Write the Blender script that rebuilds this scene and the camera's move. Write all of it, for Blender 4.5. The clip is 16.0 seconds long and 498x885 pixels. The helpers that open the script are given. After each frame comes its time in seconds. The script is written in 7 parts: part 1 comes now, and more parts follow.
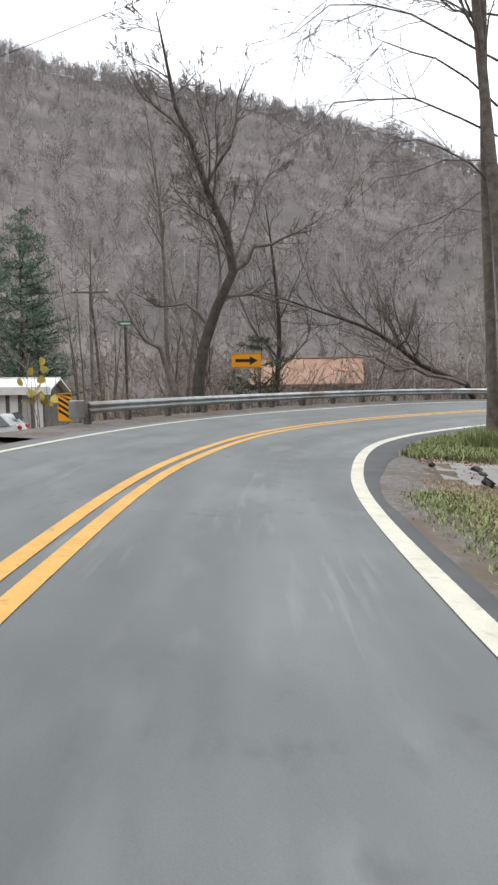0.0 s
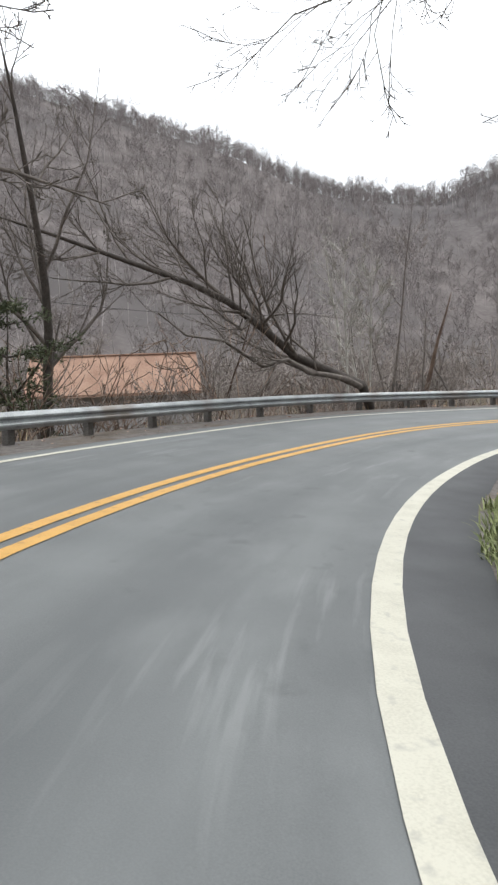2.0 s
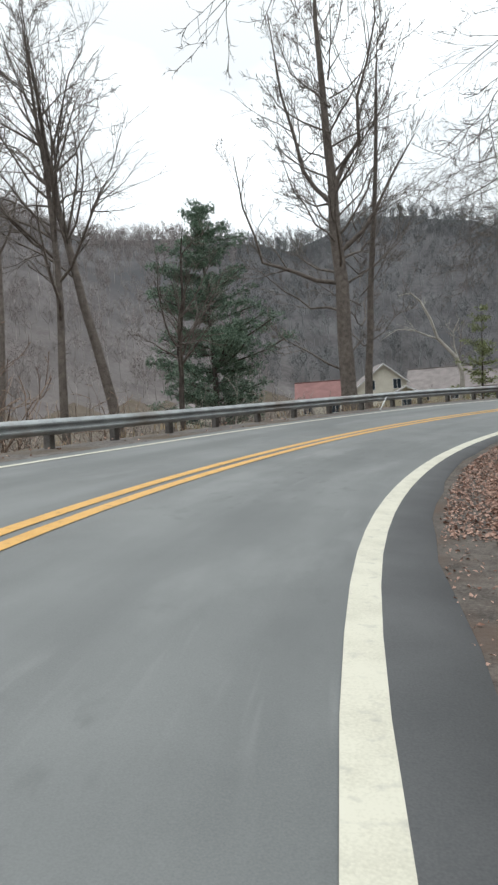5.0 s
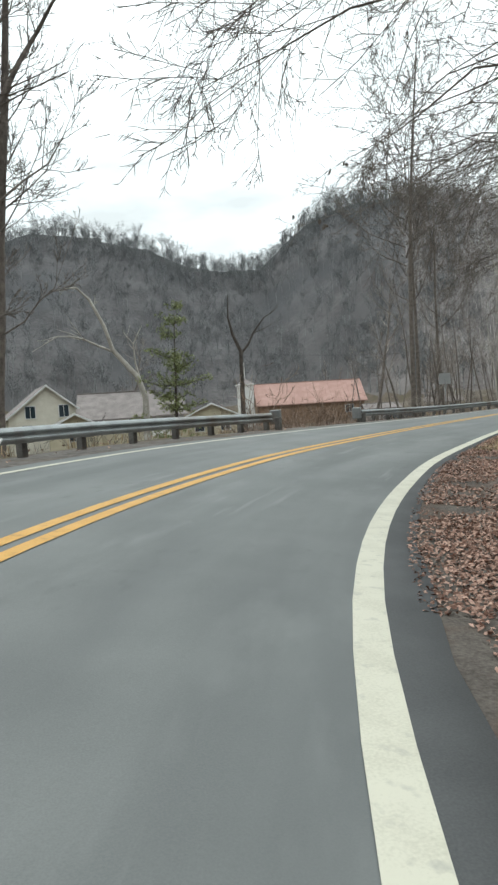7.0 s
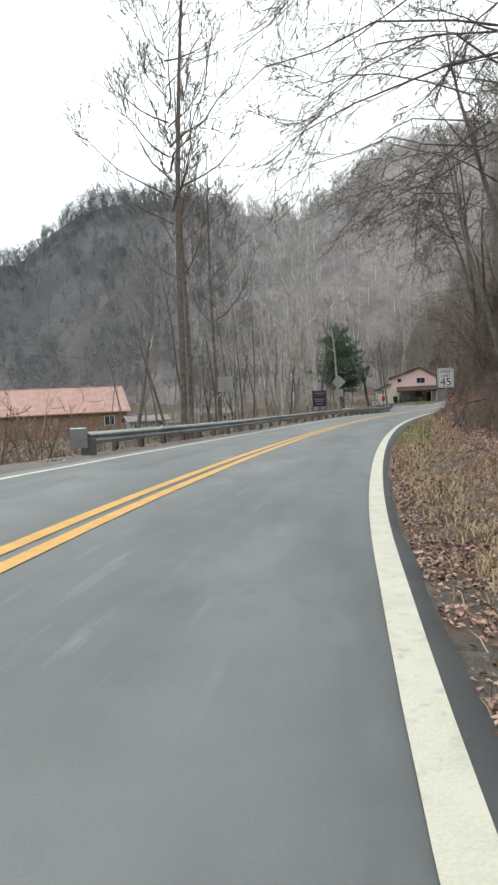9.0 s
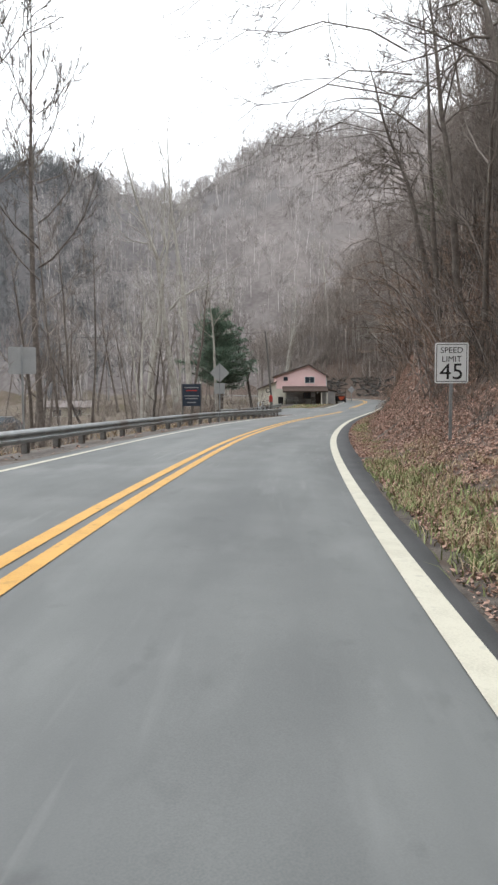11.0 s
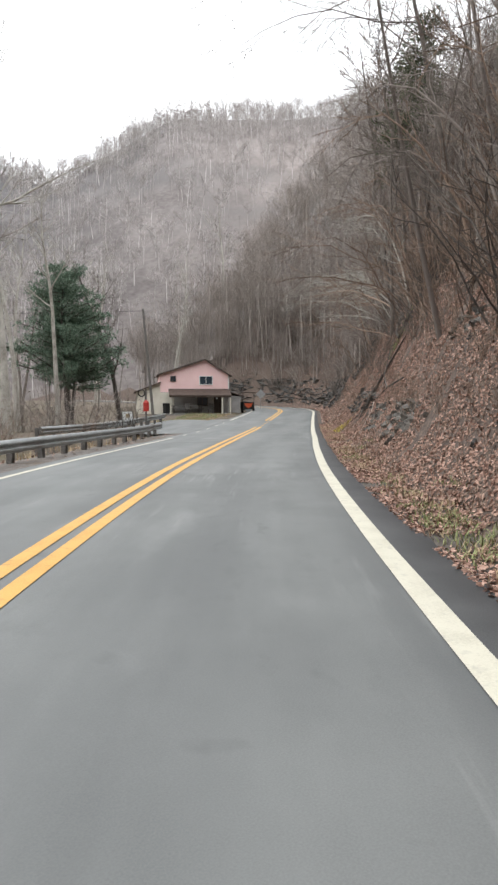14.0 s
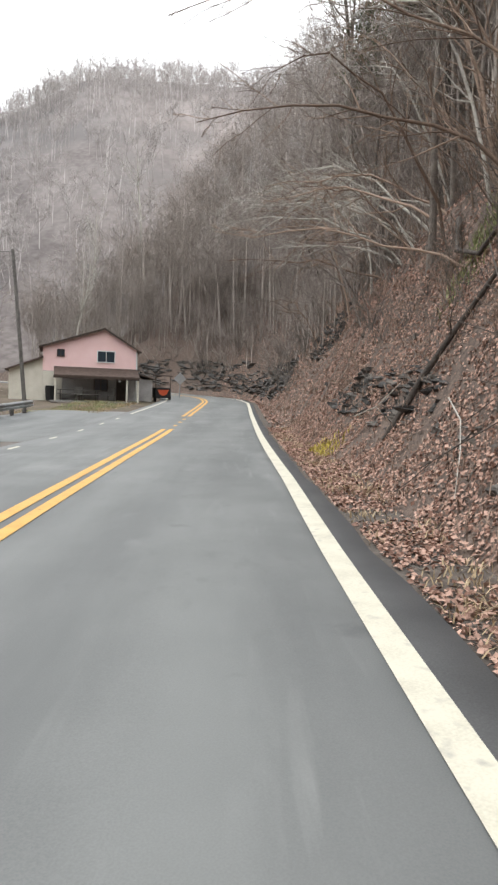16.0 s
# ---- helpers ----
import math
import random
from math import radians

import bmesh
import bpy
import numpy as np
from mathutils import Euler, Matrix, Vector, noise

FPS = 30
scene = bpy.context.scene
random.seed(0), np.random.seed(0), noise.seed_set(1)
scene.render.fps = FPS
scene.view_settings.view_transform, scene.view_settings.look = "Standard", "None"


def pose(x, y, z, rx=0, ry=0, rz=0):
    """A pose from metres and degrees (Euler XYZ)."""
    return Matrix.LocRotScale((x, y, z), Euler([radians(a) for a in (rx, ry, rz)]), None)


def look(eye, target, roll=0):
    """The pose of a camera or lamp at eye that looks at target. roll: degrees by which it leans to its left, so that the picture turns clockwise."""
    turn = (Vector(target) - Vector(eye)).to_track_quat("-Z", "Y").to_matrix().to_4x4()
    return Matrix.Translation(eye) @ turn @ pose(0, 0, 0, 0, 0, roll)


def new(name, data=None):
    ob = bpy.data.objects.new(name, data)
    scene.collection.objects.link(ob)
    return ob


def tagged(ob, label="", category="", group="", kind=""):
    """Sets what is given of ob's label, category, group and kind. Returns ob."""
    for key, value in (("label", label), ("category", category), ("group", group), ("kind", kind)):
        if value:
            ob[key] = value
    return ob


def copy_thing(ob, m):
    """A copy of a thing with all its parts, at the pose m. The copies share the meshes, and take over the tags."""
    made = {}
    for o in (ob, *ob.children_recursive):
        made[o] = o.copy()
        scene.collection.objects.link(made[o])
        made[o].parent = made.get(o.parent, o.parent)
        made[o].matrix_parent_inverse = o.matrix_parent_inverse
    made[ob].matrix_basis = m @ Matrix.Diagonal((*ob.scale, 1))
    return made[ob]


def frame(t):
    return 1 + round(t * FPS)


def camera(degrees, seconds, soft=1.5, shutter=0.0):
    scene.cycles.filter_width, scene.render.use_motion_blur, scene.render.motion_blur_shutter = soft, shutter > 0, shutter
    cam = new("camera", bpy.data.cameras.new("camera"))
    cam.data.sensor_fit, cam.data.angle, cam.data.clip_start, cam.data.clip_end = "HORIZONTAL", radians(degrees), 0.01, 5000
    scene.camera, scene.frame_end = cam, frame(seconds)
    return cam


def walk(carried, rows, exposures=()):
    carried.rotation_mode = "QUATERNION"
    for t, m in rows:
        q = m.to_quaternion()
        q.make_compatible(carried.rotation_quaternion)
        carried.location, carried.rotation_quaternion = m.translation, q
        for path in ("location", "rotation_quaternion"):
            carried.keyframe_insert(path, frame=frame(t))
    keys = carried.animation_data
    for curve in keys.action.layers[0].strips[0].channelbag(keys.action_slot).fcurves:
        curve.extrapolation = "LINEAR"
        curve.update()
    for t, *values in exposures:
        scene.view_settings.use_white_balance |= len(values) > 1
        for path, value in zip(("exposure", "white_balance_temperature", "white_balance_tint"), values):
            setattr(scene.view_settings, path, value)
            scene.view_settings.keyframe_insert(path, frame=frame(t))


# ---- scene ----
cam = camera(38.9, 16.0, soft=2.5)
PATH = [
    (0.0, pose(30.998, -35.637, 1.35, 86.01, 0.66, 76.02)),
    (0.5, pose(27.077, -34.553, 1.35, 86.06, 0.87, 74.08)),
    (1.0, pose(23.265, -33.221, 1.35, 86.22, 0.97, 71.24)),
    (1.5, pose(19.602, -31.675, 1.35, 86.58, 1.59, 67.40)),
    (2.0, pose(16.155, -29.813, 1.35, 86.67, 2.44, 62.03)),
    (2.5, pose(12.977, -27.615, 1.35, 86.51, 3.32, 55.44)),
    (3.0, pose(10.094, -25.076, 1.35, 86.63, 3.86, 48.49)),
    (3.5, pose(7.540, -22.203, 1.35, 87.14, 3.66, 40.28)),
    (4.0, pose(5.359, -19.035, 1.35, 86.96, 3.70, 30.05)),
    (4.5, pose(3.804, -15.516, 1.35, 86.69, 3.95, 19.37)),
    (5.0, pose(2.899, -11.777, 1.35, 86.51, 4.25, 9.62)),
    (5.5, pose(2.536, -7.949, 1.35, 86.61, 4.20, 2.63)),
    (6.0, pose(2.603, -4.111, 1.35, 86.70, 3.60, -3.90)),
    (6.5, pose(3.218, -0.321, 1.35, 86.92, 3.38, -9.93)),
    (7.0, pose(4.280, 3.378, 1.35, 87.02, 3.48, -16.25)),
    (7.5, pose(5.744, 6.942, 1.35, 87.16, 3.54, -22.38)),
    (8.0, pose(7.553, 10.338, 1.35, 86.95, 3.35, -27.53)),
    (8.5, pose(9.578, 13.614, 1.35, 86.65, 3.14, -31.49)),
    (9.0, pose(11.831, 16.780, 1.35, 86.83, 2.86, -34.64)),
    (9.5, pose(14.205, 19.923, 1.35, 86.78, 2.21, -37.97)),
    (10.0, pose(16.798, 22.952, 1.35, 86.53, 1.75, -41.06)),
    (10.5, pose(19.476, 25.932, 1.35, 86.35, 1.11, -43.78)),
    (11.0, pose(22.272, 28.828, 1.35, 86.28, 0.15, -44.75)),
    (11.5, pose(25.141, 31.677, 1.35, 86.17, -0.81, -46.13)),
    (12.0, pose(28.111, 34.448, 1.35, 86.10, -1.50, -48.19)),
    (12.5, pose(31.167, 37.151, 1.35, 86.46, -1.57, -49.45)),
    (13.0, pose(34.286, 39.802, 1.35, 86.61, -1.18, -50.47)),
    (13.5, pose(37.417, 42.419, 1.35, 86.71, -0.63, -51.76)),
    (14.0, pose(40.652, 44.891, 1.35, 86.79, -0.05, -53.43)),
    (14.5, pose(43.960, 47.235, 1.35, 86.73, 0.17, -55.10)),
    (15.0, pose(47.244, 49.519, 1.35, 86.52, -0.45, -57.06)),
    (15.5, pose(50.540, 51.740, 1.35, 86.25, -1.52, -58.64)),
    (16.0, pose(53.879, 53.858, 1.35, 85.95, -2.16, -59.57)),
]
EXPOSURES = [(0.0, 0.15, 6350, 10), (3.0, 0.03, 6350, 9), (5.5, -0.03, 6350, 5), (7.0, 0.04, 6300, 1), (8.5, 0.24, 6350, 3), (10.0, 0.32, 6400, 8), (12.5, 0.44, 6450, 10), (16.0, 0.66, 6550, 10)]
walk(cam, PATH, EXPOSURES)

# ---------------------------------------------------------------- overcast daylight
world = bpy.data.worlds.new("overcast_sky")
scene.world = world
world.use_nodes = True
wt = world.node_tree
wt.nodes.clear()
w_out = wt.nodes.new("ShaderNodeOutputWorld")
w_bg = wt.nodes.new("ShaderNodeBackground")
w_sky = wt.nodes.new("ShaderNodeTexSky")
w_sky.sky_type = "NISHITA"
w_sky.sun_disc = False
w_sky.sun_elevation, w_sky.sun_rotation = radians(38), radians(200)
w_co = wt.nodes.new("ShaderNodeTexCoord")
w_sep = wt.nodes.new("ShaderNodeSeparateXYZ")
w_lift = wt.nodes.new("ShaderNodeMapRange")          # a cloud deck is brightest overhead
w_lift.inputs["From Min"].default_value, w_lift.inputs["From Max"].default_value = 0.0, 1.0
w_lift.inputs["To Min"].default_value, w_lift.inputs["To Max"].default_value = 1.02, 2.3
w_cloud = wt.nodes.new("ShaderNodeTexNoise")
w_cloud.inputs["Scale"].default_value, w_cloud.inputs["Detail"].default_value = 3.2, 6.0
w_stretch = wt.nodes.new("ShaderNodeMapping")
w_stretch.inputs["Scale"].default_value = (1.0, 1.0, 3.0)
w_dapple = wt.nodes.new("ShaderNodeMapRange")
w_dapple.inputs["From Min"].default_value, w_dapple.inputs["From Max"].default_value = 0.36, 0.62
w_dapple.inputs["To Min"].default_value, w_dapple.inputs["To Max"].default_value = 0.72, 1.12
w_mul = wt.nodes.new("ShaderNodeMath")
w_mul.operation = "MULTIPLY"
w_mix = wt.nodes.new("ShaderNodeMix")
w_mix.data_type = "RGBA"
w_mix.inputs["Factor"].default_value = 0.9
w_mix.inputs["B"].default_value = (0.97, 0.985, 1.0, 1)
w_scale = wt.nodes.new("ShaderNodeMix")
w_scale.data_type, w_scale.blend_type = "RGBA", "MULTIPLY"
w_scale.inputs["Factor"].default_value = 1.0
w_dim = wt.nodes.new("ShaderNodeMix")
w_dim.data_type, w_dim.blend_type = "RGBA", "MULTIPLY"
w_dim.inputs["Factor"].default_value = 1.0
w_dim.inputs["B"].default_value = (0.1, 0.1, 0.1, 1)
wt.links.new(w_co.outputs["Generated"], w_sep.inputs[0])
wt.links.new(w_sep.outputs["Z"], w_lift.inputs["Value"])
wt.links.new(w_co.outputs["Generated"], w_stretch.inputs["Vector"])
wt.links.new(w_stretch.outputs[0], w_cloud.inputs["Vector"])
wt.links.new(w_cloud.outputs[0], w_dapple.inputs["Value"])
wt.links.new(w_lift.outputs[0], w_mul.inputs[0])
wt.links.new(w_dapple.outputs[0], w_mul.inputs[1])
wt.links.new(w_sky.outputs[0], w_dim.inputs["A"])
wt.links.new(w_dim.outputs["Result"], w_mix.inputs["A"])
wt.links.new(w_mix.outputs["Result"], w_scale.inputs["A"])
wt.links.new(w_mul.outputs[0], w_scale.inputs["B"])
wt.links.new(w_scale.outputs["Result"], w_bg.inputs["Color"])
wt.links.new(w_bg.outputs[0], w_out.inputs[0])
w_bg.inputs["Strength"].default_value = 1.0

sun = new("sun", bpy.data.lights.new("sun", "SUN"))
sun.data.energy, sun.data.angle, sun.data.color = 0.7, radians(25), (1.0, 0.96, 0.9)
sun.matrix_world = look((0, 0, 60), (14, -40, 0))

# ---------------------------------------------------------------- materials
def material(name, dark, light, scale=4.0, rough=0.85, bump=0.2, fine=60.0, metal=0.0, spread=(0.35, 0.65), per_piece=0.0, depth=0.02, spec=0.3, third=None, third_scale=0.6, third_from=(0.5, 0.66)):
    """Two tones mixed by coarse and fine grain, with fine relief; third: a stain tone in large soft patches."""
    m = bpy.data.materials.new(name)
    m.use_nodes = True
    nt = m.node_tree
    bsdf = nt.nodes["Principled BSDF"]
    bsdf.inputs["Roughness"].default_value, bsdf.inputs["Metallic"].default_value = rough, metal
    bsdf.inputs["Specular IOR Level"].default_value = spec
    geo = nt.nodes.new("ShaderNodeNewGeometry")
    n1, n2 = nt.nodes.new("ShaderNodeTexNoise"), nt.nodes.new("ShaderNodeTexNoise")
    n1.inputs["Scale"].default_value, n1.inputs["Detail"].default_value = scale, 6
    n2.inputs["Scale"].default_value, n2.inputs["Detail"].default_value = fine, 3
    for nn in (n1, n2):
        nt.links.new(geo.outputs["Position"], nn.inputs["Vector"])
    add = nt.nodes.new("ShaderNodeMath")
    add.operation = "MULTIPLY_ADD"
    add.inputs[1].default_value = 0.45
    half = nt.nodes.new("ShaderNodeMath")
    half.operation = "MULTIPLY"
    half.inputs[1].default_value = 0.55
    nt.links.new(n1.outputs[0], half.inputs[0])
    nt.links.new(n2.outputs[0], add.inputs[0])
    nt.links.new(half.outputs[0], add.inputs[2])
    grain = add.outputs[0]
    if per_piece:
        info = nt.nodes.new("ShaderNodeNewGeometry")
        obj = nt.nodes.new("ShaderNodeObjectInfo")
        both = nt.nodes.new("ShaderNodeMath")
        both.operation = "ADD"
        nt.links.new(info.outputs["Random Per Island"], both.inputs[0])
        nt.links.new(obj.outputs["Random"], both.inputs[1])
        frac = nt.nodes.new("ShaderNodeMath")
        frac.operation = "FRACT"
        nt.links.new(both.outputs[0], frac.inputs[0])
        pm = nt.nodes.new("ShaderNodeMath")
        pm.operation = "MULTIPLY_ADD"
        pm.inputs[1].default_value = per_piece
        nt.links.new(frac.outputs[0], pm.inputs[0])
        shift = nt.nodes.new("ShaderNodeMath")
        shift.operation = "ADD"
        shift.inputs[1].default_value = -per_piece / 2
        nt.links.new(grain, shift.inputs[0])
        nt.links.new(shift.outputs[0], pm.inputs[2])
        grain = pm.outputs[0]
    ramp = nt.nodes.new("ShaderNodeValToRGB")
    ramp.color_ramp.elements[0].position, ramp.color_ramp.elements[1].position = spread
    ramp.color_ramp.elements[0].color, ramp.color_ramp.elements[1].color = (*dark, 1), (*light, 1)
    nt.links.new(grain, ramp.inputs[0])
    colour = ramp.outputs[0]
    if third:
        n3 = nt.nodes.new("ShaderNodeTexNoise")
        n3.inputs["Scale"].default_value, n3.inputs["Detail"].default_value = third_scale, 7
        nt.links.new(geo.outputs["Position"], n3.inputs["Vector"])
        r3 = nt.nodes.new("ShaderNodeMapRange")
        r3.inputs["From Min"].default_value, r3.inputs["From Max"].default_value = third_from
        nt.links.new(n3.outputs[0], r3.inputs["Value"])
        mx = nt.nodes.new("ShaderNodeMix")
        mx.data_type = "RGBA"
        mx.inputs["B"].default_value = (*third, 1)
        nt.links.new(r3.outputs[0], mx.inputs["Factor"])
        nt.links.new(colour, mx.inputs["A"])
        colour = mx.outputs["Result"]
    nt.links.new(colour, bsdf.inputs["Base Color"])
    if bump:
        b = nt.nodes.new("ShaderNodeBump")
        b.inputs["Strength"].default_value, b.inputs["Distance"].default_value = bump, depth
        nt.links.new(add.outputs[0], b.inputs["Height"])
        nt.links.new(b.outputs[0], bsdf.inputs["Normal"])
    return m


def glass_material(name, tint, rough=0.05):
    m = bpy.data.materials.new(name)
    m.use_nodes = True
    b = m.node_tree.nodes["Principled BSDF"]
    b.inputs["Base Color"].default_value = (*tint, 1)
    b.inputs["Roughness"].default_value, b.inputs["Metallic"].default_value = rough, 0.0
    b.inputs["Specular IOR Level"].default_value = 0.8
    return m


def road_material():
    """Worn asphalt: stone grain, streaks and wheel tracks along the lane, chalky scratches; UV: metres along, metres across."""
    m = material("worn_asphalt", (0.112, 0.119, 0.118), (0.168, 0.176, 0.173), scale=0.8, fine=110, rough=0.62, bump=0.3, depth=0.004, spec=0.4)
    nt = m.node_tree
    bsdf = nt.nodes["Principled BSDF"]
    colour = bsdf.inputs["Base Color"].links[0].from_socket
    uv = nt.nodes.new("ShaderNodeUVMap")
    uv.uv_map = "along"

    def streak(scale, low, high, detail=5):
        mp, nz, mr = nt.nodes.new("ShaderNodeMapping"), nt.nodes.new("ShaderNodeTexNoise"), nt.nodes.new("ShaderNodeMapRange")
        mp.inputs["Scale"].default_value = (*scale, 1)
        nz.inputs["Scale"].default_value, nz.inputs["Detail"].default_value = 1.0, detail
        mr.inputs["From Min"].default_value, mr.inputs["From Max"].default_value = low, high
        nt.links.new(uv.outputs[0], mp.inputs["Vector"])
        nt.links.new(mp.outputs[0], nz.inputs["Vector"])
        nt.links.new(nz.outputs[0], mr.inputs["Value"])
        return mr.outputs[0]

    def both(a, b):
        k = nt.nodes.new("ShaderNodeMath")
        k.operation = "MULTIPLY"
        for i, q in enumerate((a, b)):
            if isinstance(q, float):
                k.inputs[i].default_value = q
            else:
                nt.links.new(q, k.inputs[i])
        return k.outputs[0]

    def over(colour, factor, tone):
        mx = nt.nodes.new("ShaderNodeMix")
        mx.data_type = "RGBA"
        mx.inputs["B"].default_value = (*tone, 1)
        nt.links.new(factor, mx.inputs["Factor"])
        nt.links.new(colour, mx.inputs["A"])
        return mx.outputs["Result"]

    colour = over(colour, both(streak((0.1, 0.9), 0.42, 0.72), 0.7), (0.19, 0.2, 0.197))
    colour = over(colour, both(streak((0.12, 0.8), 0.5, 0.72), 0.6), (0.085, 0.091, 0.092))
    sep, wave = nt.nodes.new("ShaderNodeSeparateXYZ"), nt.nodes.new("ShaderNodeMath")
    nt.links.new(uv.outputs[0], sep.inputs[0])
    ang = both(sep.outputs["Y"], 4.1)
    wave.operation = "SINE"
    nt.links.new(ang, wave.inputs[0])
    pos = nt.nodes.new("ShaderNodeMapRange")
    pos.inputs["From Min"].default_value, pos.inputs["From Max"].default_value = -0.2, 1.0
    nt.links.new(wave.outputs[0], pos.inputs["Value"])
    colour = over(colour, both(both(pos.outputs[0], streak((0.2, 2.0), 0.3, 0.7)), 0.35), (0.08, 0.086, 0.088))
    colour = over(colour, both(both(streak((0.9, 3.0), 0.55, 0.75, 7), streak((0.25, 0.7), 0.5, 0.66)), 0.4), (0.25, 0.26, 0.255))
    colour = over(colour, both(streak((1.6, 1.6), 0.66, 0.76, 8), 0.5), (0.06, 0.062, 0.064))
    # pale scuffs drawn out along the lane, and broken grain
    colour = over(colour, both(both(streak((0.5, 7.0), 0.56, 0.68, 8), streak((0.22, 0.6), 0.52, 0.64)), 0.35), (0.3, 0.31, 0.3))
    colour = over(colour, both(both(streak((2.6, 5.0), 0.56, 0.7, 8), streak((0.3, 0.5), 0.48, 0.62)), 0.45), (0.075, 0.08, 0.08))
    # wet-looking darker and chalky lighter patches
    colour = over(colour, both(streak((0.16, 0.55), 0.52, 0.66, 6), 0.45), (0.088, 0.095, 0.095))
    colour = over(colour, both(streak((0.3, 0.9), 0.58, 0.7, 6), 0.4), (0.24, 0.25, 0.245))
    nt.links.new(colour, bsdf.inputs["Base Color"])
    return m


ASPHALT = road_material()
ASPHALT_DARK = material("dark_asphalt_edge", (0.062, 0.064, 0.066), (0.1, 0.102, 0.104), scale=1.4, fine=90, rough=0.7, bump=0.3, depth=0.004)
WHITE_PAINT = material("white_line_paint", (0.44, 0.42, 0.34), (0.6, 0.578, 0.48), scale=3, fine=70, rough=0.6, bump=0.15, depth=0.003, spread=(0.25, 0.55), third=(0.36, 0.35, 0.31), third_scale=9, third_from=(0.58, 0.8))
YELLOW_PAINT = material("yellow_line_paint", (0.46, 0.25, 0.06), (0.62, 0.36, 0.1), scale=3, fine=70, rough=0.6, bump=0.15, depth=0.003, spread=(0.25, 0.55), third=(0.36, 0.22, 0.08), third_scale=9, third_from=(0.58, 0.8))
GRAVEL = material("gravel_shoulder", (0.08, 0.071, 0.064), (0.22, 0.2, 0.182), scale=6, fine=45, rough=0.95, bump=0.8, depth=0.02, third=(0.12, 0.095, 0.07))
SOIL = material("valley_soil", (0.075, 0.06, 0.045), (0.16, 0.13, 0.1), scale=0.5, fine=9, rough=0.95, bump=0.6, depth=0.1, third=(0.1, 0.085, 0.055), third_scale=0.3)
# greyed leaf tones: distance haze is mixed into the base colour
HILL_SOIL = material("hazed_hillside_leaf_floor", (0.13, 0.115, 0.11), (0.235, 0.21, 0.2), scale=0.11, fine=0.9, spread=(0.38, 0.62), rough=1.0, bump=0.0, spec=0.0, third=(0.15, 0.138, 0.134), third_scale=0.025)
LITTER = material("leaf_litter_soil", (0.05, 0.039, 0.033), (0.18, 0.135, 0.11), scale=7, fine=30, rough=0.95, bump=0.9, depth=0.04)
LEAF = material("fallen_leaf", (0.15, 0.078, 0.055), (0.5, 0.33, 0.26), scale=9, fine=60, rough=0.8, bump=0.2, per_piece=0.75, spread=(0.2, 0.75))
GRASS = material("verge_grass", (0.12, 0.15, 0.055), (0.33, 0.36, 0.17), scale=6, fine=50, rough=0.85, bump=0.0, per_piece=0.6, spread=(0.2, 0.75))
DRY_GRASS = material("dry_grass", (0.24, 0.175, 0.1), (0.5, 0.4, 0.26), scale=6, fine=50, rough=0.9, bump=0.0, per_piece=0.6, spread=(0.2, 0.75))
BARK = material("grey_brown_bark", (0.085, 0.072, 0.063), (0.23, 0.2, 0.175), scale=5, fine=30, rough=0.95, bump=0.8, depth=0.03)
BARK_DARK = material("dark_wet_bark", (0.042, 0.036, 0.032), (0.115, 0.098, 0.085), scale=5, fine=30, rough=0.9, bump=0.8, depth=0.03)
BARK_PALE = material("pale_sycamore_bark", (0.24, 0.22, 0.19), (0.55, 0.53, 0.48), scale=2.2, fine=18, rough=0.9, bump=0.4, depth=0.02)
TWIG = material("bare_twigs", (0.175, 0.15, 0.134), (0.365, 0.322, 0.29), scale=1.5, fine=20, rough=0.95, bump=0.0, per_piece=0.5)
# greyer than the near twigs: haze over the far hillside painted in
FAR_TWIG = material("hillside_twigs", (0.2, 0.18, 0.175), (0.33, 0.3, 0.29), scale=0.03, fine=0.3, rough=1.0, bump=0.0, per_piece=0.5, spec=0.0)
OLIVE = material("olive_evergreen_needles", (0.05, 0.062, 0.035), (0.15, 0.17, 0.1), scale=2, fine=20, rough=0.85, bump=0.0, per_piece=0.6)
NEEDLES = material("pine_needles", (0.085, 0.135, 0.095), (0.22, 0.3, 0.22), scale=2, fine=20, rough=0.85, bump=0.0, per_piece=0.6)
GALV = material("weathered_galvanised_steel", (0.24, 0.255, 0.258), (0.42, 0.44, 0.445), scale=2.5, fine=40, rough=0.42, metal=0.6, bump=0.1, depth=0.003, third=(0.22, 0.2, 0.18))
POST_WOOD = material("weathered_grey_post", (0.09, 0.085, 0.08), (0.2, 0.19, 0.175), scale=5, fine=40, rough=0.9, bump=0.5)
SIGN_YELLOW = material("yellow_sign_sheeting", (0.86, 0.36, 0.012), (0.92, 0.4, 0.018), scale=2, fine=30, rough=0.4, bump=0.0)
SIGN_BLACK = material("black_sign_ink", (0.012, 0.012, 0.012), (0.02, 0.02, 0.02), scale=2, rough=0.5, bump=0.0)
SIGN_WHITE = material("white_sign_sheeting", (0.66, 0.67, 0.66), (0.75, 0.76, 0.75), scale=2, rough=0.4, bump=0.0)
SIGN_BACK = material("bare_aluminium_sign_back", (0.33, 0.34, 0.34), (0.45, 0.46, 0.46), scale=2, rough=0.45, metal=0.4, bump=0.0)
SIGN_GREEN = material("green_sign_sheeting", (0.02, 0.16, 0.09), (0.03, 0.2, 0.11), scale=2, rough=0.4, bump=0.0)
SIGN_BLUE = material("dark_blue_sign_sheeting", (0.02, 0.028, 0.045), (0.045, 0.06, 0.085), scale=4, fine=12, rough=0.5, bump=0.0)
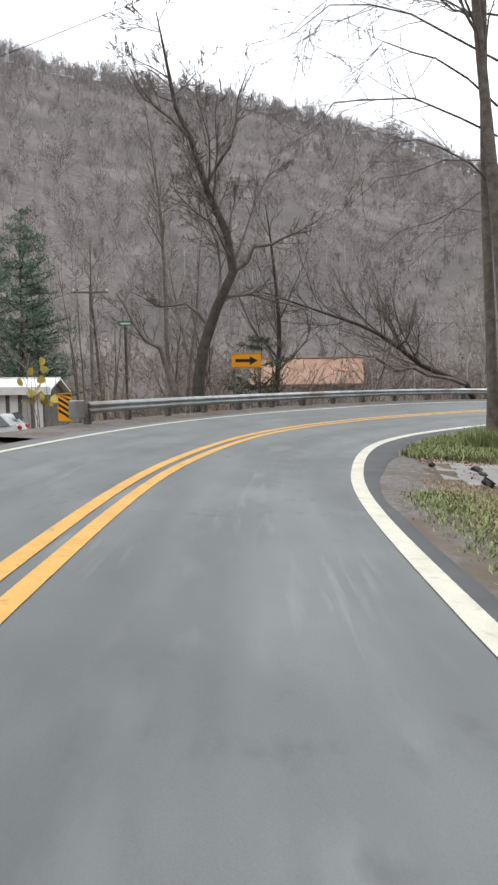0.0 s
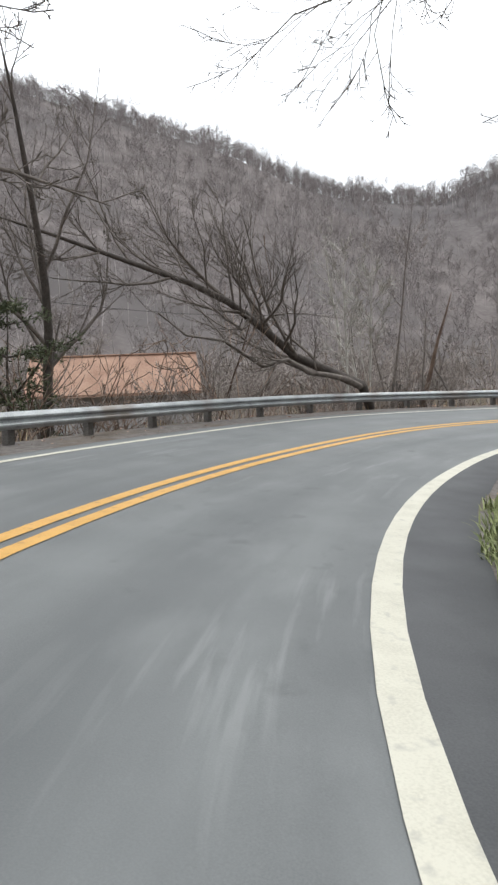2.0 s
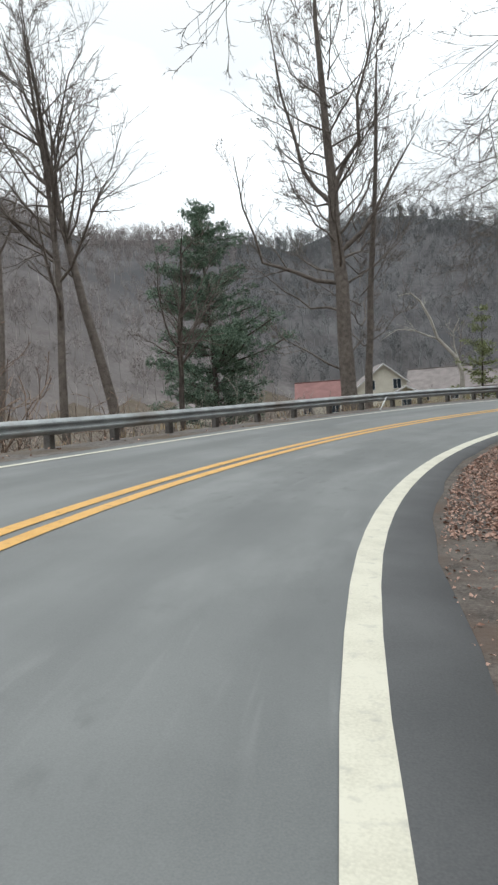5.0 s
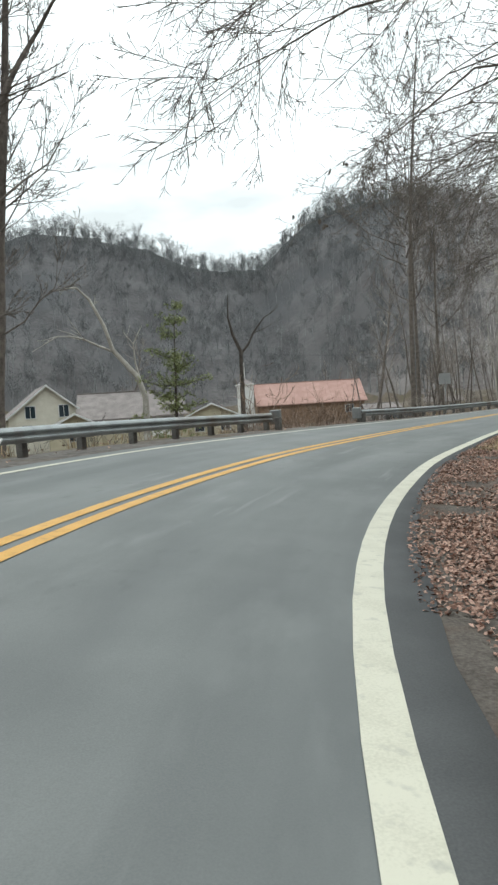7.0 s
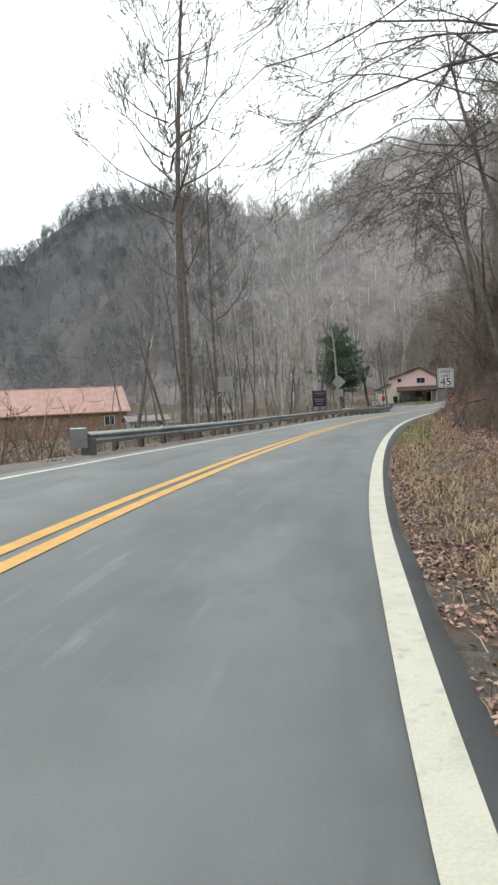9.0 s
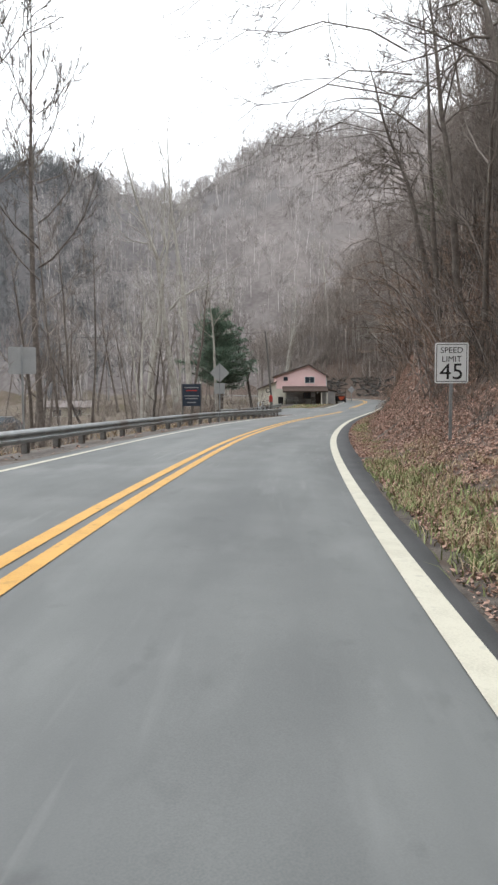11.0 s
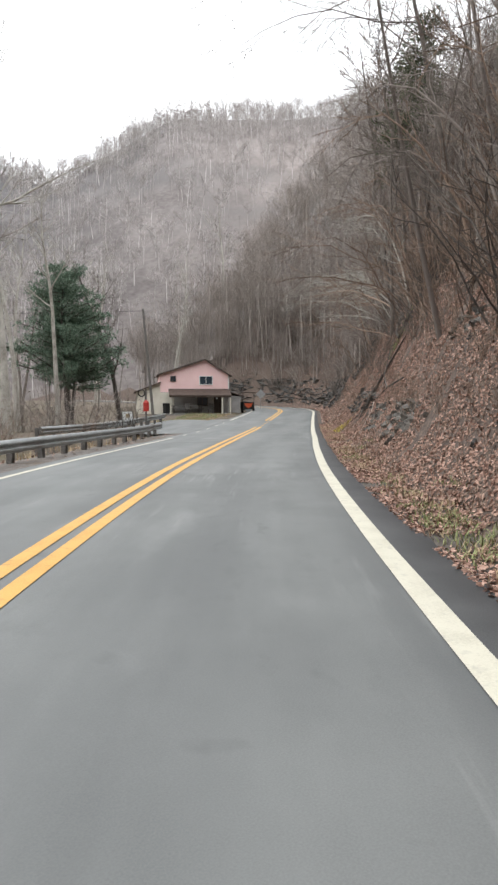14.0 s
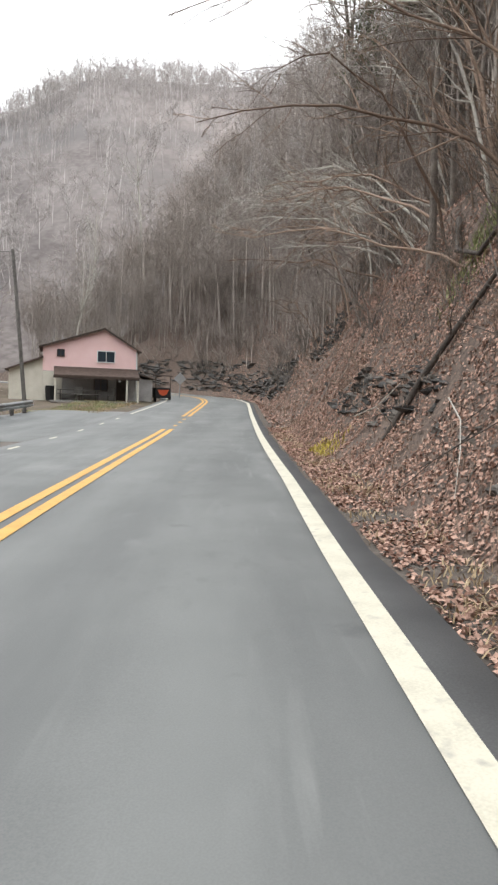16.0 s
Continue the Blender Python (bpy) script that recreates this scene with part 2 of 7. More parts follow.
PINK = material("pink_lap_siding", (0.84, 0.585, 0.565), (0.9, 0.66, 0.64), scale=1.5, fine=30, rough=0.8, bump=0.1)
CREAM = material("cream_painted_boards", (0.6, 0.57, 0.48), (0.72, 0.69, 0.6), scale=2, fine=25, rough=0.85, bump=0.2)
WHITE_WALL = material("white_painted_wall", (0.66, 0.66, 0.64), (0.82, 0.82, 0.8), scale=2, fine=25, rough=0.8, bump=0.1)
GREY_WALL = material("grey_block_wall", (0.34, 0.33, 0.32), (0.5, 0.49, 0.48), scale=2, fine=25, rough=0.9, bump=0.3)
BROWN_ROOF = material("brown_shingles", (0.05, 0.035, 0.03), (0.11, 0.08, 0.065), scale=4, fine=25, rough=0.9, bump=0.5)
ORANGE_ROOF = material("rusty_tan_roof", (0.28, 0.165, 0.115), (0.44, 0.285, 0.205), scale=1.2, fine=14, rough=0.8, bump=0.3)
RED_ROOF = material("faded_red_roof", (0.34, 0.2, 0.17), (0.46, 0.3, 0.26), scale=1.2, fine=14, rough=0.8, bump=0.3)
GREY_ROOF = material("grey_shingle_roof", (0.16, 0.14, 0.135), (0.28, 0.25, 0.24), scale=1.4, fine=14, rough=0.9, bump=0.3)
BRICK_TAN = material("tan_brick_wall", (0.2, 0.13, 0.09), (0.33, 0.23, 0.16), scale=3, fine=20, rough=0.9, bump=0.3)
YELLOW_WALL = material("pale_yellow_siding", (0.46, 0.42, 0.3), (0.58, 0.53, 0.4), scale=2, fine=20, rough=0.85, bump=0.1)
DARK_TRIM = material("dark_brown_trim", (0.04, 0.028, 0.022), (0.075, 0.055, 0.045), scale=4, fine=25, rough=0.8, bump=0.2)
WINDOW_GLASS = glass_material("dark_window_glass", (0.03, 0.045, 0.06))
ROCK = material("layered_dark_rock", (0.026, 0.026, 0.026), (0.1, 0.096, 0.09), scale=4.5, fine=22, rough=0.9, bump=1.0, depth=0.08, third=(0.13, 0.115, 0.1), third_scale=1.6)
CONCRETE = material("old_concrete", (0.19, 0.183, 0.172), (0.32, 0.31, 0.295), scale=2, fine=40, rough=0.9, bump=0.3)
CAR_WHITE = material("white_car_paint", (0.68, 0.69, 0.7), (0.74, 0.75, 0.76), scale=2, rough=0.25, bump=0.0, spec=0.6)
CAR_GREY = material("grey_car_paint", (0.1, 0.11, 0.12), (0.14, 0.15, 0.16), scale=2, rough=0.3, bump=0.0, spec=0.6)
RUBBER = material("black_rubber", (0.012, 0.012, 0.012), (0.03, 0.03, 0.03), scale=6, rough=0.8, bump=0.1)
RED_PAINT = material("red_paint", (0.36, 0.03, 0.025), (0.5, 0.06, 0.045), scale=3, rough=0.5, bump=0.1)
ORANGE_PAINT = material("orange_red_paint", (0.5, 0.08, 0.03), (0.6, 0.12, 0.05), scale=3, rough=0.5, bump=0.1)
YELLOW_LEAF = material("yellowing_leaves", (0.3, 0.24, 0.04), (0.62, 0.52, 0.12), scale=5, rough=0.8, bump=0.0, per_piece=0.6)
BRUSH = material("dead_brush_stems", (0.13, 0.09, 0.068), (0.33, 0.245, 0.19), scale=3, fine=20, rough=0.95, bump=0.0, per_piece=0.6)
# twig tones lightened to carry the pale haze over the north-east hill
HAZE_PALE_TWIG = material("haze_pale_hillside_twigs", (0.335, 0.312, 0.3), (0.485, 0.455, 0.44), scale=0.03, fine=0.3, rough=1.0, bump=0.0, per_piece=0.5, spec=0.0)
ROCK_GREY = material("weathered_grey_rock", (0.05, 0.047, 0.043), (0.215, 0.2, 0.182), scale=4.5, fine=20, rough=0.9, bump=1.0, depth=0.06, third=(0.09, 0.075, 0.06), third_scale=1.2)
VERGE_DIRT = material("dark_verge_dirt", (0.055, 0.047, 0.041), (0.15, 0.13, 0.113), scale=5, fine=40, rough=0.95, bump=0.9, depth=0.03, third=(0.1, 0.072, 0.056), third_scale=1.1)
# dark twig tones with the bluish distance haze put into them
HAZE_DARK_TWIG = material("haze_dark_hillside_twigs", (0.135, 0.14, 0.143), (0.205, 0.208, 0.21), scale=0.03, fine=0.3, rough=1.0, bump=0.0, per_piece=0.5, spec=0.0)


def hazed_floor(m):
    """Brown forest floor with painted haze: darker blue-grey to the north, pale north-east."""
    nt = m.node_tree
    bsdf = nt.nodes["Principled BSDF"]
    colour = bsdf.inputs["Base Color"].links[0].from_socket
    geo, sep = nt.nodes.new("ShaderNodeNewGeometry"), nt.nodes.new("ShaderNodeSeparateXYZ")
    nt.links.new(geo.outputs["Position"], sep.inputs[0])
    # haze tints multiplied into the floor colour, by compass side
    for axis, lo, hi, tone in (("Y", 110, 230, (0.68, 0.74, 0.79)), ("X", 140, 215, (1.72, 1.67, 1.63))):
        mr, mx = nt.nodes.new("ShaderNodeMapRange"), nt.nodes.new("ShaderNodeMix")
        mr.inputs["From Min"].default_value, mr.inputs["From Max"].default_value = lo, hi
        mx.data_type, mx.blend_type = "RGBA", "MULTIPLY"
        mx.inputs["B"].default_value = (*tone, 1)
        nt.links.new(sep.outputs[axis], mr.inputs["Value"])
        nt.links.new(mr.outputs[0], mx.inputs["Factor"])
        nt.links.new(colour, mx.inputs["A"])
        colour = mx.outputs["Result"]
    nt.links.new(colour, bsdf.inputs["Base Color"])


hazed_floor(HILL_SOIL)
MAROON_ROOF = material("maroon_shingle_roof", (0.17, 0.085, 0.08), (0.26, 0.14, 0.13), scale=1.4, fine=14, rough=0.9, bump=0.3)

# ---------------------------------------------------------------- the road's line
# yellow line's right edge: x, y, cross fall (the curve leans to its inside), way out to the lane's own level
ROAD = [
    (50.37, -40.60, 0.036, -0.22),
    (42.50, -39.08, 0.046, 0.35),
    (34.62, -37.56, 0.058, 0.92),
    (26.71, -35.98, 0.073, 1.49),
    (18.80, -33.57, 0.087, 2.09),
    (11.31, -29.52, 0.098, 2.57),
    (5.29, -23.37, 0.118, 2.63),
    (0.97, -15.62, 0.129, 2.86),
    (-0.02, -6.93, 0.116, 2.67),
    (1.15, 1.64, 0.100, 2.52),
    (4.12, 9.65, 0.093, 2.70),
    (8.59, 16.70, 0.093, 2.59),
    (13.95, 22.93, 0.079, 2.15),
    (19.63, 28.74, 0.057, 1.83),
    (25.53, 34.28, 0.034, 1.63),
    (31.60, 39.60, 0.016, 1.58),
    (37.83, 44.75, 0.007, 1.59),
    (44.29, 49.59, 0.002, 1.75),
    (50.93, 54.19, -0.003, 1.86),
    (57.66, 58.52, -0.015, 1.93),
    (64.44, 62.78, -0.029, 1.92),
    (71.25, 66.97, -0.031, 1.83),
    (78.08, 71.14, -0.027, 1.72),
    (84.92, 75.30, -0.020, 1.59),
    (91.77, 79.43, -0.015, 1.44),
    (98.50, 83.70, 0.0, 1.5),
    (103.30, 88.20, 0.0, 1.5),
    (105.30, 94.50, 0.0, 1.5),
    (105.30, 101.50, 0.0, 1.5),
    (103.80, 109.00, 0.0, 1.5),
    (101.00, 117.00, 0.0, 1.5),
]
STEP = 0.5


def spline(rows, step):
    """A smooth curve through the rows; a station counts 8 from row to row."""
    pts = np.array(rows, float)
    pts = np.vstack([2 * pts[0] - pts[1], pts, 2 * pts[-1] - pts[-2]])
    at = np.arange(0, 8 * (len(rows) - 1), step)
    out = []
    for s in at:
        i, f = int(s // 8) + 1, s % 8 / 8
        p0, p1, p2, p3 = pts[i - 1:i + 3]
        out.append(0.5 * (2 * p1 + (p2 - p0) * f + (2 * p0 - 5 * p1 + 4 * p2 - p3) * f * f + (3 * p1 - p0 - 3 * p2 + p3) * f ** 3))
    return at, np.array(out)


RS, RP = spline(ROAD, STEP)
R_XY, R_BANK, R_OUT = RP[:, :2], RP[:, 2], RP[:, 3]
R_TAN = np.gradient(R_XY, axis=0)
R_TAN /= np.linalg.norm(R_TAN, axis=1, keepdims=True)
R_LEFT = np.stack([-R_TAN[:, 1], R_TAN[:, 0]], -1)


def rise(s):
    """The road climbs a little towards the far bend."""
    u = np.clip((np.asarray(s, float) - 168) / 40, 0, 3)
    return 0.8 * u ** 1.3


def level(s, lat):
    """Height of the road's plane at a station and a distance to the left of the yellow line."""
    lean = np.clip(np.asarray(lat, float) + np.interp(s, RS, R_OUT), -5.5, 7.5)
    return np.interp(s, RS, R_BANK) * lean + rise(s)


def on_road(s, lat, up=0.0):
    x = np.interp(s, RS, R_XY[:, 0]) + lat * np.interp(s, RS, R_LEFT[:, 0])
    y = np.interp(s, RS, R_XY[:, 1]) + lat * np.interp(s, RS, R_LEFT[:, 1])
    return Vector((float(x), float(y), float(level(s, lat)) + up))


def heading(s):
    """Degrees about z by which +y turns into the road's way."""
    return math.degrees(math.atan2(-np.interp(s, RS, R_TAN[:, 0]), np.interp(s, RS, R_TAN[:, 1])))


def nearest(x, y):
    """Station and side distance of places, from the road's yellow line."""
    x, y = np.atleast_1d(np.asarray(x, float)), np.atleast_1d(np.asarray(y, float))
    st, lat = np.empty(len(x)), np.empty(len(x))
    for a in range(0, len(x), 4000):
        dx, dy = x[a:a + 4000, None] - R_XY[None, :, 0], y[a:a + 4000, None] - R_XY[None, :, 1]
        d2 = dx * dx + dy * dy
        j = d2.argmin(1)
        side = dx[np.arange(len(j)), j] * R_LEFT[j, 0] + dy[np.arange(len(j)), j] * R_LEFT[j, 1]
        st[a:a + 4000], lat[a:a + 4000] = RS[j], np.sign(side) * np.sqrt(d2[np.arange(len(j)), j])
    return st, lat


# ---------------------------------------------------------------- the land
# compass bearing from the valley's middle (0: +y, 90: +x) and the height of the wooded skyline there
RIDGE_AZ = [-180, -110, -98, -84, -77, -71, -67, -62, -58, -52, -48, -43, -38, -33, -25, -20, -12, -9, -3, 2, 6, 9, 12, 15, 17.5, 21, 26, 30, 37, 39, 41, 44.5, 52, 60, 120, 180]
RIDGE_Z = [110, 145, 140, 134, 127, 118, 109, 98, 94, 91, 100, 104, 104, 95, 80, 80, 76, 72, 84, 83, 79, 71, 68, 69, 80, 92, 96, 90, 84, 92, 99, 112, 112, 116, 110, 110]
MID = (20.0, 5.0)


def rough_hills(x, y):
    """Slow humps and gullies."""
    return (np.sin(x * 0.043 + 1.3) * np.cos(y * 0.037 - 0.4) + 0.6 * np.sin(x * 0.09 - y * 0.075) + 0.4 * np.cos(x * 0.021 + y * 0.11))


def land(x, y):
    x, y = np.atleast_1d(np.asarray(x, float)), np.atleast_1d(np.asarray(y, float))
    s, lat = nearest(x, y)
    road_z = level(s, lat)
    dx, dy = x - MID[0], y - MID[1]
    r, az = np.hypot(dx, dy), np.degrees(np.arctan2(dx, dy))
    # far hills round the valley
    top = np.interp(az, RIDGE_AZ, RIDGE_Z) - 5.5
    foot = np.interp(az, [-180, -120, -60, -30, 0, 15, 25, 36, 60, 90, 180], [60, 75, 85, 130, 190, 190, 140, 138, 150, 60, 60])
    u = np.clip((r - foot) / (300 - foot), 0, 1)
    hill = top * (0.75 * u + 0.25 * u * u * (3 - 2 * u))
    hill = np.where(r > 300, top * (1 - 0.45 * np.clip((r - 300) / 500, 0, 1)), hill)
    hill = hill + 3.0 * u * rough_hills(x, y) * np.clip(1.2 - u, 0.25, 1)
    # outside of the curve: shoulder, then the drop to the valley floor
    drop = np.interp(s, [0, 30, 38, 44, 52, 100, 148, 157, 163, 172, 240], [0.5, 1.1, 1.5, 1.8, 2.6, 2.4, 2.2, 1.0, 0.13, 0.13, 0.1])
    fall = np.clip((lat - np.interp(s, [30.5, 33.5], [3.6, 4.9])) * np.interp(s, [30.5, 33.5], [0.9, 0.45]), 0, None)
    outer = np.maximum(road_z - np.minimum(fall, drop), -60)
    far_blend = np.clip((lat - 18) / 30, 0, 1)
    outer = outer * (1 - far_blend) + (-1.6) * far_blend
    outer = outer + 0.1 * rough_hills(x * 9, y * 9) * np.clip((lat - 5.5) / 4, 0, 1)
    # inside of the curve: bank and spur
    d = np.clip(-lat - 3.9, 0, None)
    k1 = np.interp(s, [0, 42, 58, 72, 100, 113, 122, 134, 145, 190, 215], [0.02, 0.02, 0.1, 0.28, 0.22, 0.3, 0.8, 1.8, 2.1, 2.0, 1.6])
    k2 = np.interp(s, [0, 42, 60, 75, 105, 125, 145, 200], [0.06, 0.06, 0.3, 0.55, 0.65, 0.85, 0.95, 0.95])
    inner = road_z + np.minimum(k1, np.interp(s, [118, 130], [0.35, 0.75])) * np.minimum(d, 0.8) + k1 * np.clip(d - 0.8, 0, 2.4) + k2 * np.clip(d - 3.2, 0, 55) + 0.3 * np.clip(d - 57, 0, 60)
    inner = inner + 0.22 * rough_hills(x * 7, y * 7) * np.clip(d / 2.5, 0, 1) * np.clip((s - 50) / 30, 0, 1)
    inner = np.where(s > RS[-1] - 16, inner * np.clip((RS[-1] - 3 - s) / 13, 0, 1), inner)
    inner = np.minimum(inner, 48 + 0.06 * d)
    z = np.where(lat >= 0, outer, inner)
    z = np.where(lat >= 0, np.maximum(z, hill + np.where(u > 0, -1.6, -60)), np.maximum(z, np.where(u > 0, hill - 3, -60)))
    # a bed under the pavement and its verges
    bed = np.interp(lat, [-4.2, -3.6, 3.8, 5.2], [-0.1, 0.2, 0.2, 0.05])
    return np.where((lat > -4.2) & (lat < 5.2), np.minimum(z, road_z - bed), z)


def sheet_z(x, y):
    """Height of the ground sheet itself, between its grid points."""
    x, y = np.atleast_1d(np.asarray(x, float)), np.atleast_1d(np.asarray(y, float))
    i = np.clip(np.searchsorted(GX, x) - 1, 0, len(GX) - 2)
    j = np.clip(np.searchsorted(GY, y) - 1, 0, len(GY) - 2)
    u, w = (x - GX[i]) / (GX[i + 1] - GX[i]), (y - GY[j]) / (GY[j + 1] - GY[j])
    return (GZ[j, i] * (1 - u) + GZ[j, i + 1] * u) * (1 - w) + (GZ[j + 1, i] * (1 - u) + GZ[j + 1, i + 1] * u) * w


def ground_z(x, y):
    return float(sheet_z([x], [y])[0])


def mesh_from(name, verts, faces, mats, mat_index=None, smooth=False):
    me = bpy.data.meshes.new(name)
    me.from_pydata(verts if isinstance(verts, list) else verts.tolist(), [], faces if isinstance(faces, list) else faces.tolist())
    for m in mats if isinstance(mats, (list, tuple)) else [mats]:
        me.materials.append(m)
    if mat_index is not None:
        me.polygons.foreach_set("material_index", np.asarray(mat_index, np.int32))
    if smooth:
        me.polygons.foreach_set("use_smooth", np.ones(len(me.polygons), bool))
    me.update()
    return me


def steps_out(a, b, fine, far):
    core = np.arange(a, b + fine / 2, fine)
    grow, lo, hi, w = [], a, b, fine
    left, right = [], []
    while hi < far:
        w = min(w * 1.22, 9) if hi < b + 270 else min(w * 1.4, 150)
        hi += w
        lo -= w
        right.append(hi)
        left.append(lo)
    return np.array(left[::-1] + core.tolist() + right)


GX, GY = steps_out(-22, 112, 0.6, 1500), steps_out(-50, 104, 0.6, 1500)
gx, gy = np.meshgrid(GX, GY)
gz = land(gx.ravel(), gy.ravel())
GZ = gz.reshape(len(GY), len(GX))
nx, ny = len(GX), len(GY)
ids = np.arange(nx * ny).reshape(ny, nx)
quads = np.stack([ids[:-1, :-1], ids[:-1, 1:], ids[1:, 1:], ids[1:, :-1]], -1).reshape(-1, 4)
gs, gl = nearest(*[np.stack([gx.ravel()[quads].mean(1), gy.ravel()[quads].mean(1)])[k] for k in (0, 1)])
leafy = (gl < -3.5) & (gs > 48)
slope = (np.hypot(gx.ravel()[quads].mean(1) - MID[0], gy.ravel()[quads].mean(1) - MID[1]) > 75) & (gz[quads].mean(1) > 2.0)
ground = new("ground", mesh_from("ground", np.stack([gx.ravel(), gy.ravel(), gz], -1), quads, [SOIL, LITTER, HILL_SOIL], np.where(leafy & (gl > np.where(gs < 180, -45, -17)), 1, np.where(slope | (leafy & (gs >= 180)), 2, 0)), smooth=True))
tagged(ground, "brown valley ground with leaf litter rising to wooded hills", "ground", kind="structure")


def ribbon(name, lats, s0, s1, ups, mat, step=1.0, label="", category="road"):
    """A strip along the road between side distances, each with its own height over the road's plane."""
    stations = np.linspace(s0, s1, max(2, int((s1 - s0) / step) + 1))
    verts, faces, k = [], [], len(lats)
    for s in stations:
        for lat, up in zip(lats, ups):
            verts.append(on_road(s, lat(s) if callable(lat) else lat, up)[:])
    for i in range(len(stations) - 1):
        for j in range(k - 1):
            faces.append((i * k + j + 1, i * k + j, (i + 1) * k + j, (i + 1) * k + j + 1))
    me = mesh_from(name, verts, faces, mat, smooth=True)
    place = [(s, lat(s) if callable(lat) else lat) for s in stations for lat in lats]
    uv = me.uv_layers.new(name="along")
    for loop in me.loops:
        uv.data[loop.index].uv = place[loop.vertex_index]
    return tagged(new(name, me), label, category, kind="structure")


END = float(RS[-1]) - 1
def edge(s):
    """Outer side of the pavement on the inside of the bend, uneven as it was laid."""
    return -np.interp(s, [0, 31, 35, 38, 50, 60, 72, 90, 96, 108, 118, 128, 134, 150, 165, 250], [3.08, 3.08, 3.42, 3.6, 3.53, 3.45, 3.26, 3.22, 3.1, 3.06, 3.2, 3.43, 3.4, 3.27, 3.22, 3.2]) - 0.025 * np.sin(s * 2.3) - 0.02 * np.sin(s * 5.1 + 1)


def line_in(s):
    """The white edge line wanders a little along the lane."""
    return -2.74 + float(np.interp(s, [0, 50, 72, 79, 86, 95, 105, 116, 122, 128, 134, 140, 152, 157, 165, 250], [0.06, 0.05, 0.03, 0.04, -0.03, -0.04, -0.02, 0.02, 0.04, 0.03, 0.0, -0.02, -0.04, -0.1, -0.07, -0.05]))


def line_out(s):
    return line_in(s) - float(np.interp(s, [0, 108, 120, 130, 250], [0.215, 0.215, 0.17, 0.195, 0.19]))


ribbon("road", [-3.02, -3.0, -2.7, -1.4, 0, 1.5, 3.2, 3.45, 3.5], 0, END, [-0.1, 0, 0, 0, 0, 0, 0, 0, -0.1], ASPHALT, label="grey worn asphalt two-lane mountain road on a banked curve")
ribbon("road_edge", [lambda s: edge(s) - 0.03, edge, -2.9], 0, END, [-0.05, 0.005, 0.005], ASPHALT_DARK, label="darker newer asphalt strip along the road edge")
ribbon("lane_marking", [line_out, line_in], 0, END, [0.009, 0.009], WHITE_PAINT, label="thick white edge line painted on the asphalt", category="road marking")
ribbon("lane_marking", [0.0, 0.16], 0, 171, [0.008, 0.008], YELLOW_PAINT, label="yellow centre line painted on the asphalt", category="road marking")
ribbon("lane_marking", [0.28, 0.44], 0, 171, [0.008, 0.008], YELLOW_PAINT, label="yellow centre line painted on the asphalt", category="road marking")
ribbon("lane_marking", [0.0, 0.16], 179.5, END, [0.008, 0.008], YELLOW_PAINT, label="yellow centre line beyond the lay-by mouth", category="road marking")
ribbon("lane_marking", [0.28, 0.44], 179.5, END, [0.008, 0.008], YELLOW_PAINT, label="yellow centre line beyond the lay-by mouth", category="road marking")
ribbon("lane_marking", [2.98, 3.1], 0, 160, [0.008, 0.008], WHITE_PAINT, label="white edge line of the far lane", category="road marking")
ribbon("lane_marking", [2.98, 3.1], 181, END, [0.008, 0.008], WHITE_PAINT, label="white edge line of the far lane beyond the lay-by", category="road marking")
for k in range(5):
    ribbon("lane_marking", [3.0, 3.1], 162.5 + 3.6 * k, 163.3 + 3.6 * k, [0.008, 0.008], WHITE_PAINT, label="faded short white dash across the lay-by mouth", category="road marking")
for k in range(3):
    ribbon("lane_marking", [0.06, 0.2], 172.6 + 2.2 * k, 173.2 + 2.2 * k, [0.008, 0.008], YELLOW_PAINT, label="worn short remnant of the yellow centre line", category="road marking")
ribbon("shoulder_gravel", [3.42, 3.6, 3.9, 4.4], 0, 33, [-0.01, -0.02, -0.25, -0.9], GRAVEL, label="narrow gravel edge above the side road", category="shoulder")
ribbon("concrete_drive", [-9, -6, -4.3], 32, 35.8, [0.26, 0.075, 0.0], CONCRETE, label="worn pale concrete drive mouth", category="drive")
ribbon("shoulder_gravel", [3.42, 3.6, 4.3, 5.0, 5.6], 33, 176, [-0.01, 0.0, -0.03, -0.1, -0.6], GRAVEL, label="grey gravel and dirt shoulder under the guardrail", category="shoulder")
ribbon("verge", [-6.5, -4.6, -3.6, -2.95], 0, 52, [-0.12, -0.03, -0.015, -0.015], GRAVEL, label="dirt and gravel verge at the pavement edge", category="verge")
ribbon("verge", [-4.6, -4.0, -3.6, -2.95], 52, END, [-0.12, 0.01, -0.012, -0.015], VERGE_DIRT, label="narrow verge of soil and leaf litter at the pavement edge", category="verge")
ribbon("lay_by", [3.46, 5.0, 7.2, 9.0], 165, 183, [0.0, 0.0, 0.02, -0.1], ASPHALT, label="worn asphalt lay-by in front of the house", category="lay-by")


# ---------------------------------------------------------------- building tools
def empty(name, m, label, category, group=""):
    ob = new(name)
    ob.matrix_world = m
    return tagged(ob, label, category, group)


def part(name, me, mat, parent, label="", at=None):
    """One mesh as a part of a thing; me: a mesh, a bmesh, or (verts, faces)."""
    if isinstance(me, tuple):
        me = mesh_from(name, me[0], me[1], mat)
    elif isinstance(me, bmesh.types.BMesh):
        bm, me = me, bpy.data.meshes.new(name)
        bm.to_mesh(me)
        bm.free()
        me.materials.append(mat)
    ob = new(name, me)
    ob.parent = parent
    if at is not None:
        ob.matrix_basis = at
    return tagged(ob, label) if label else ob


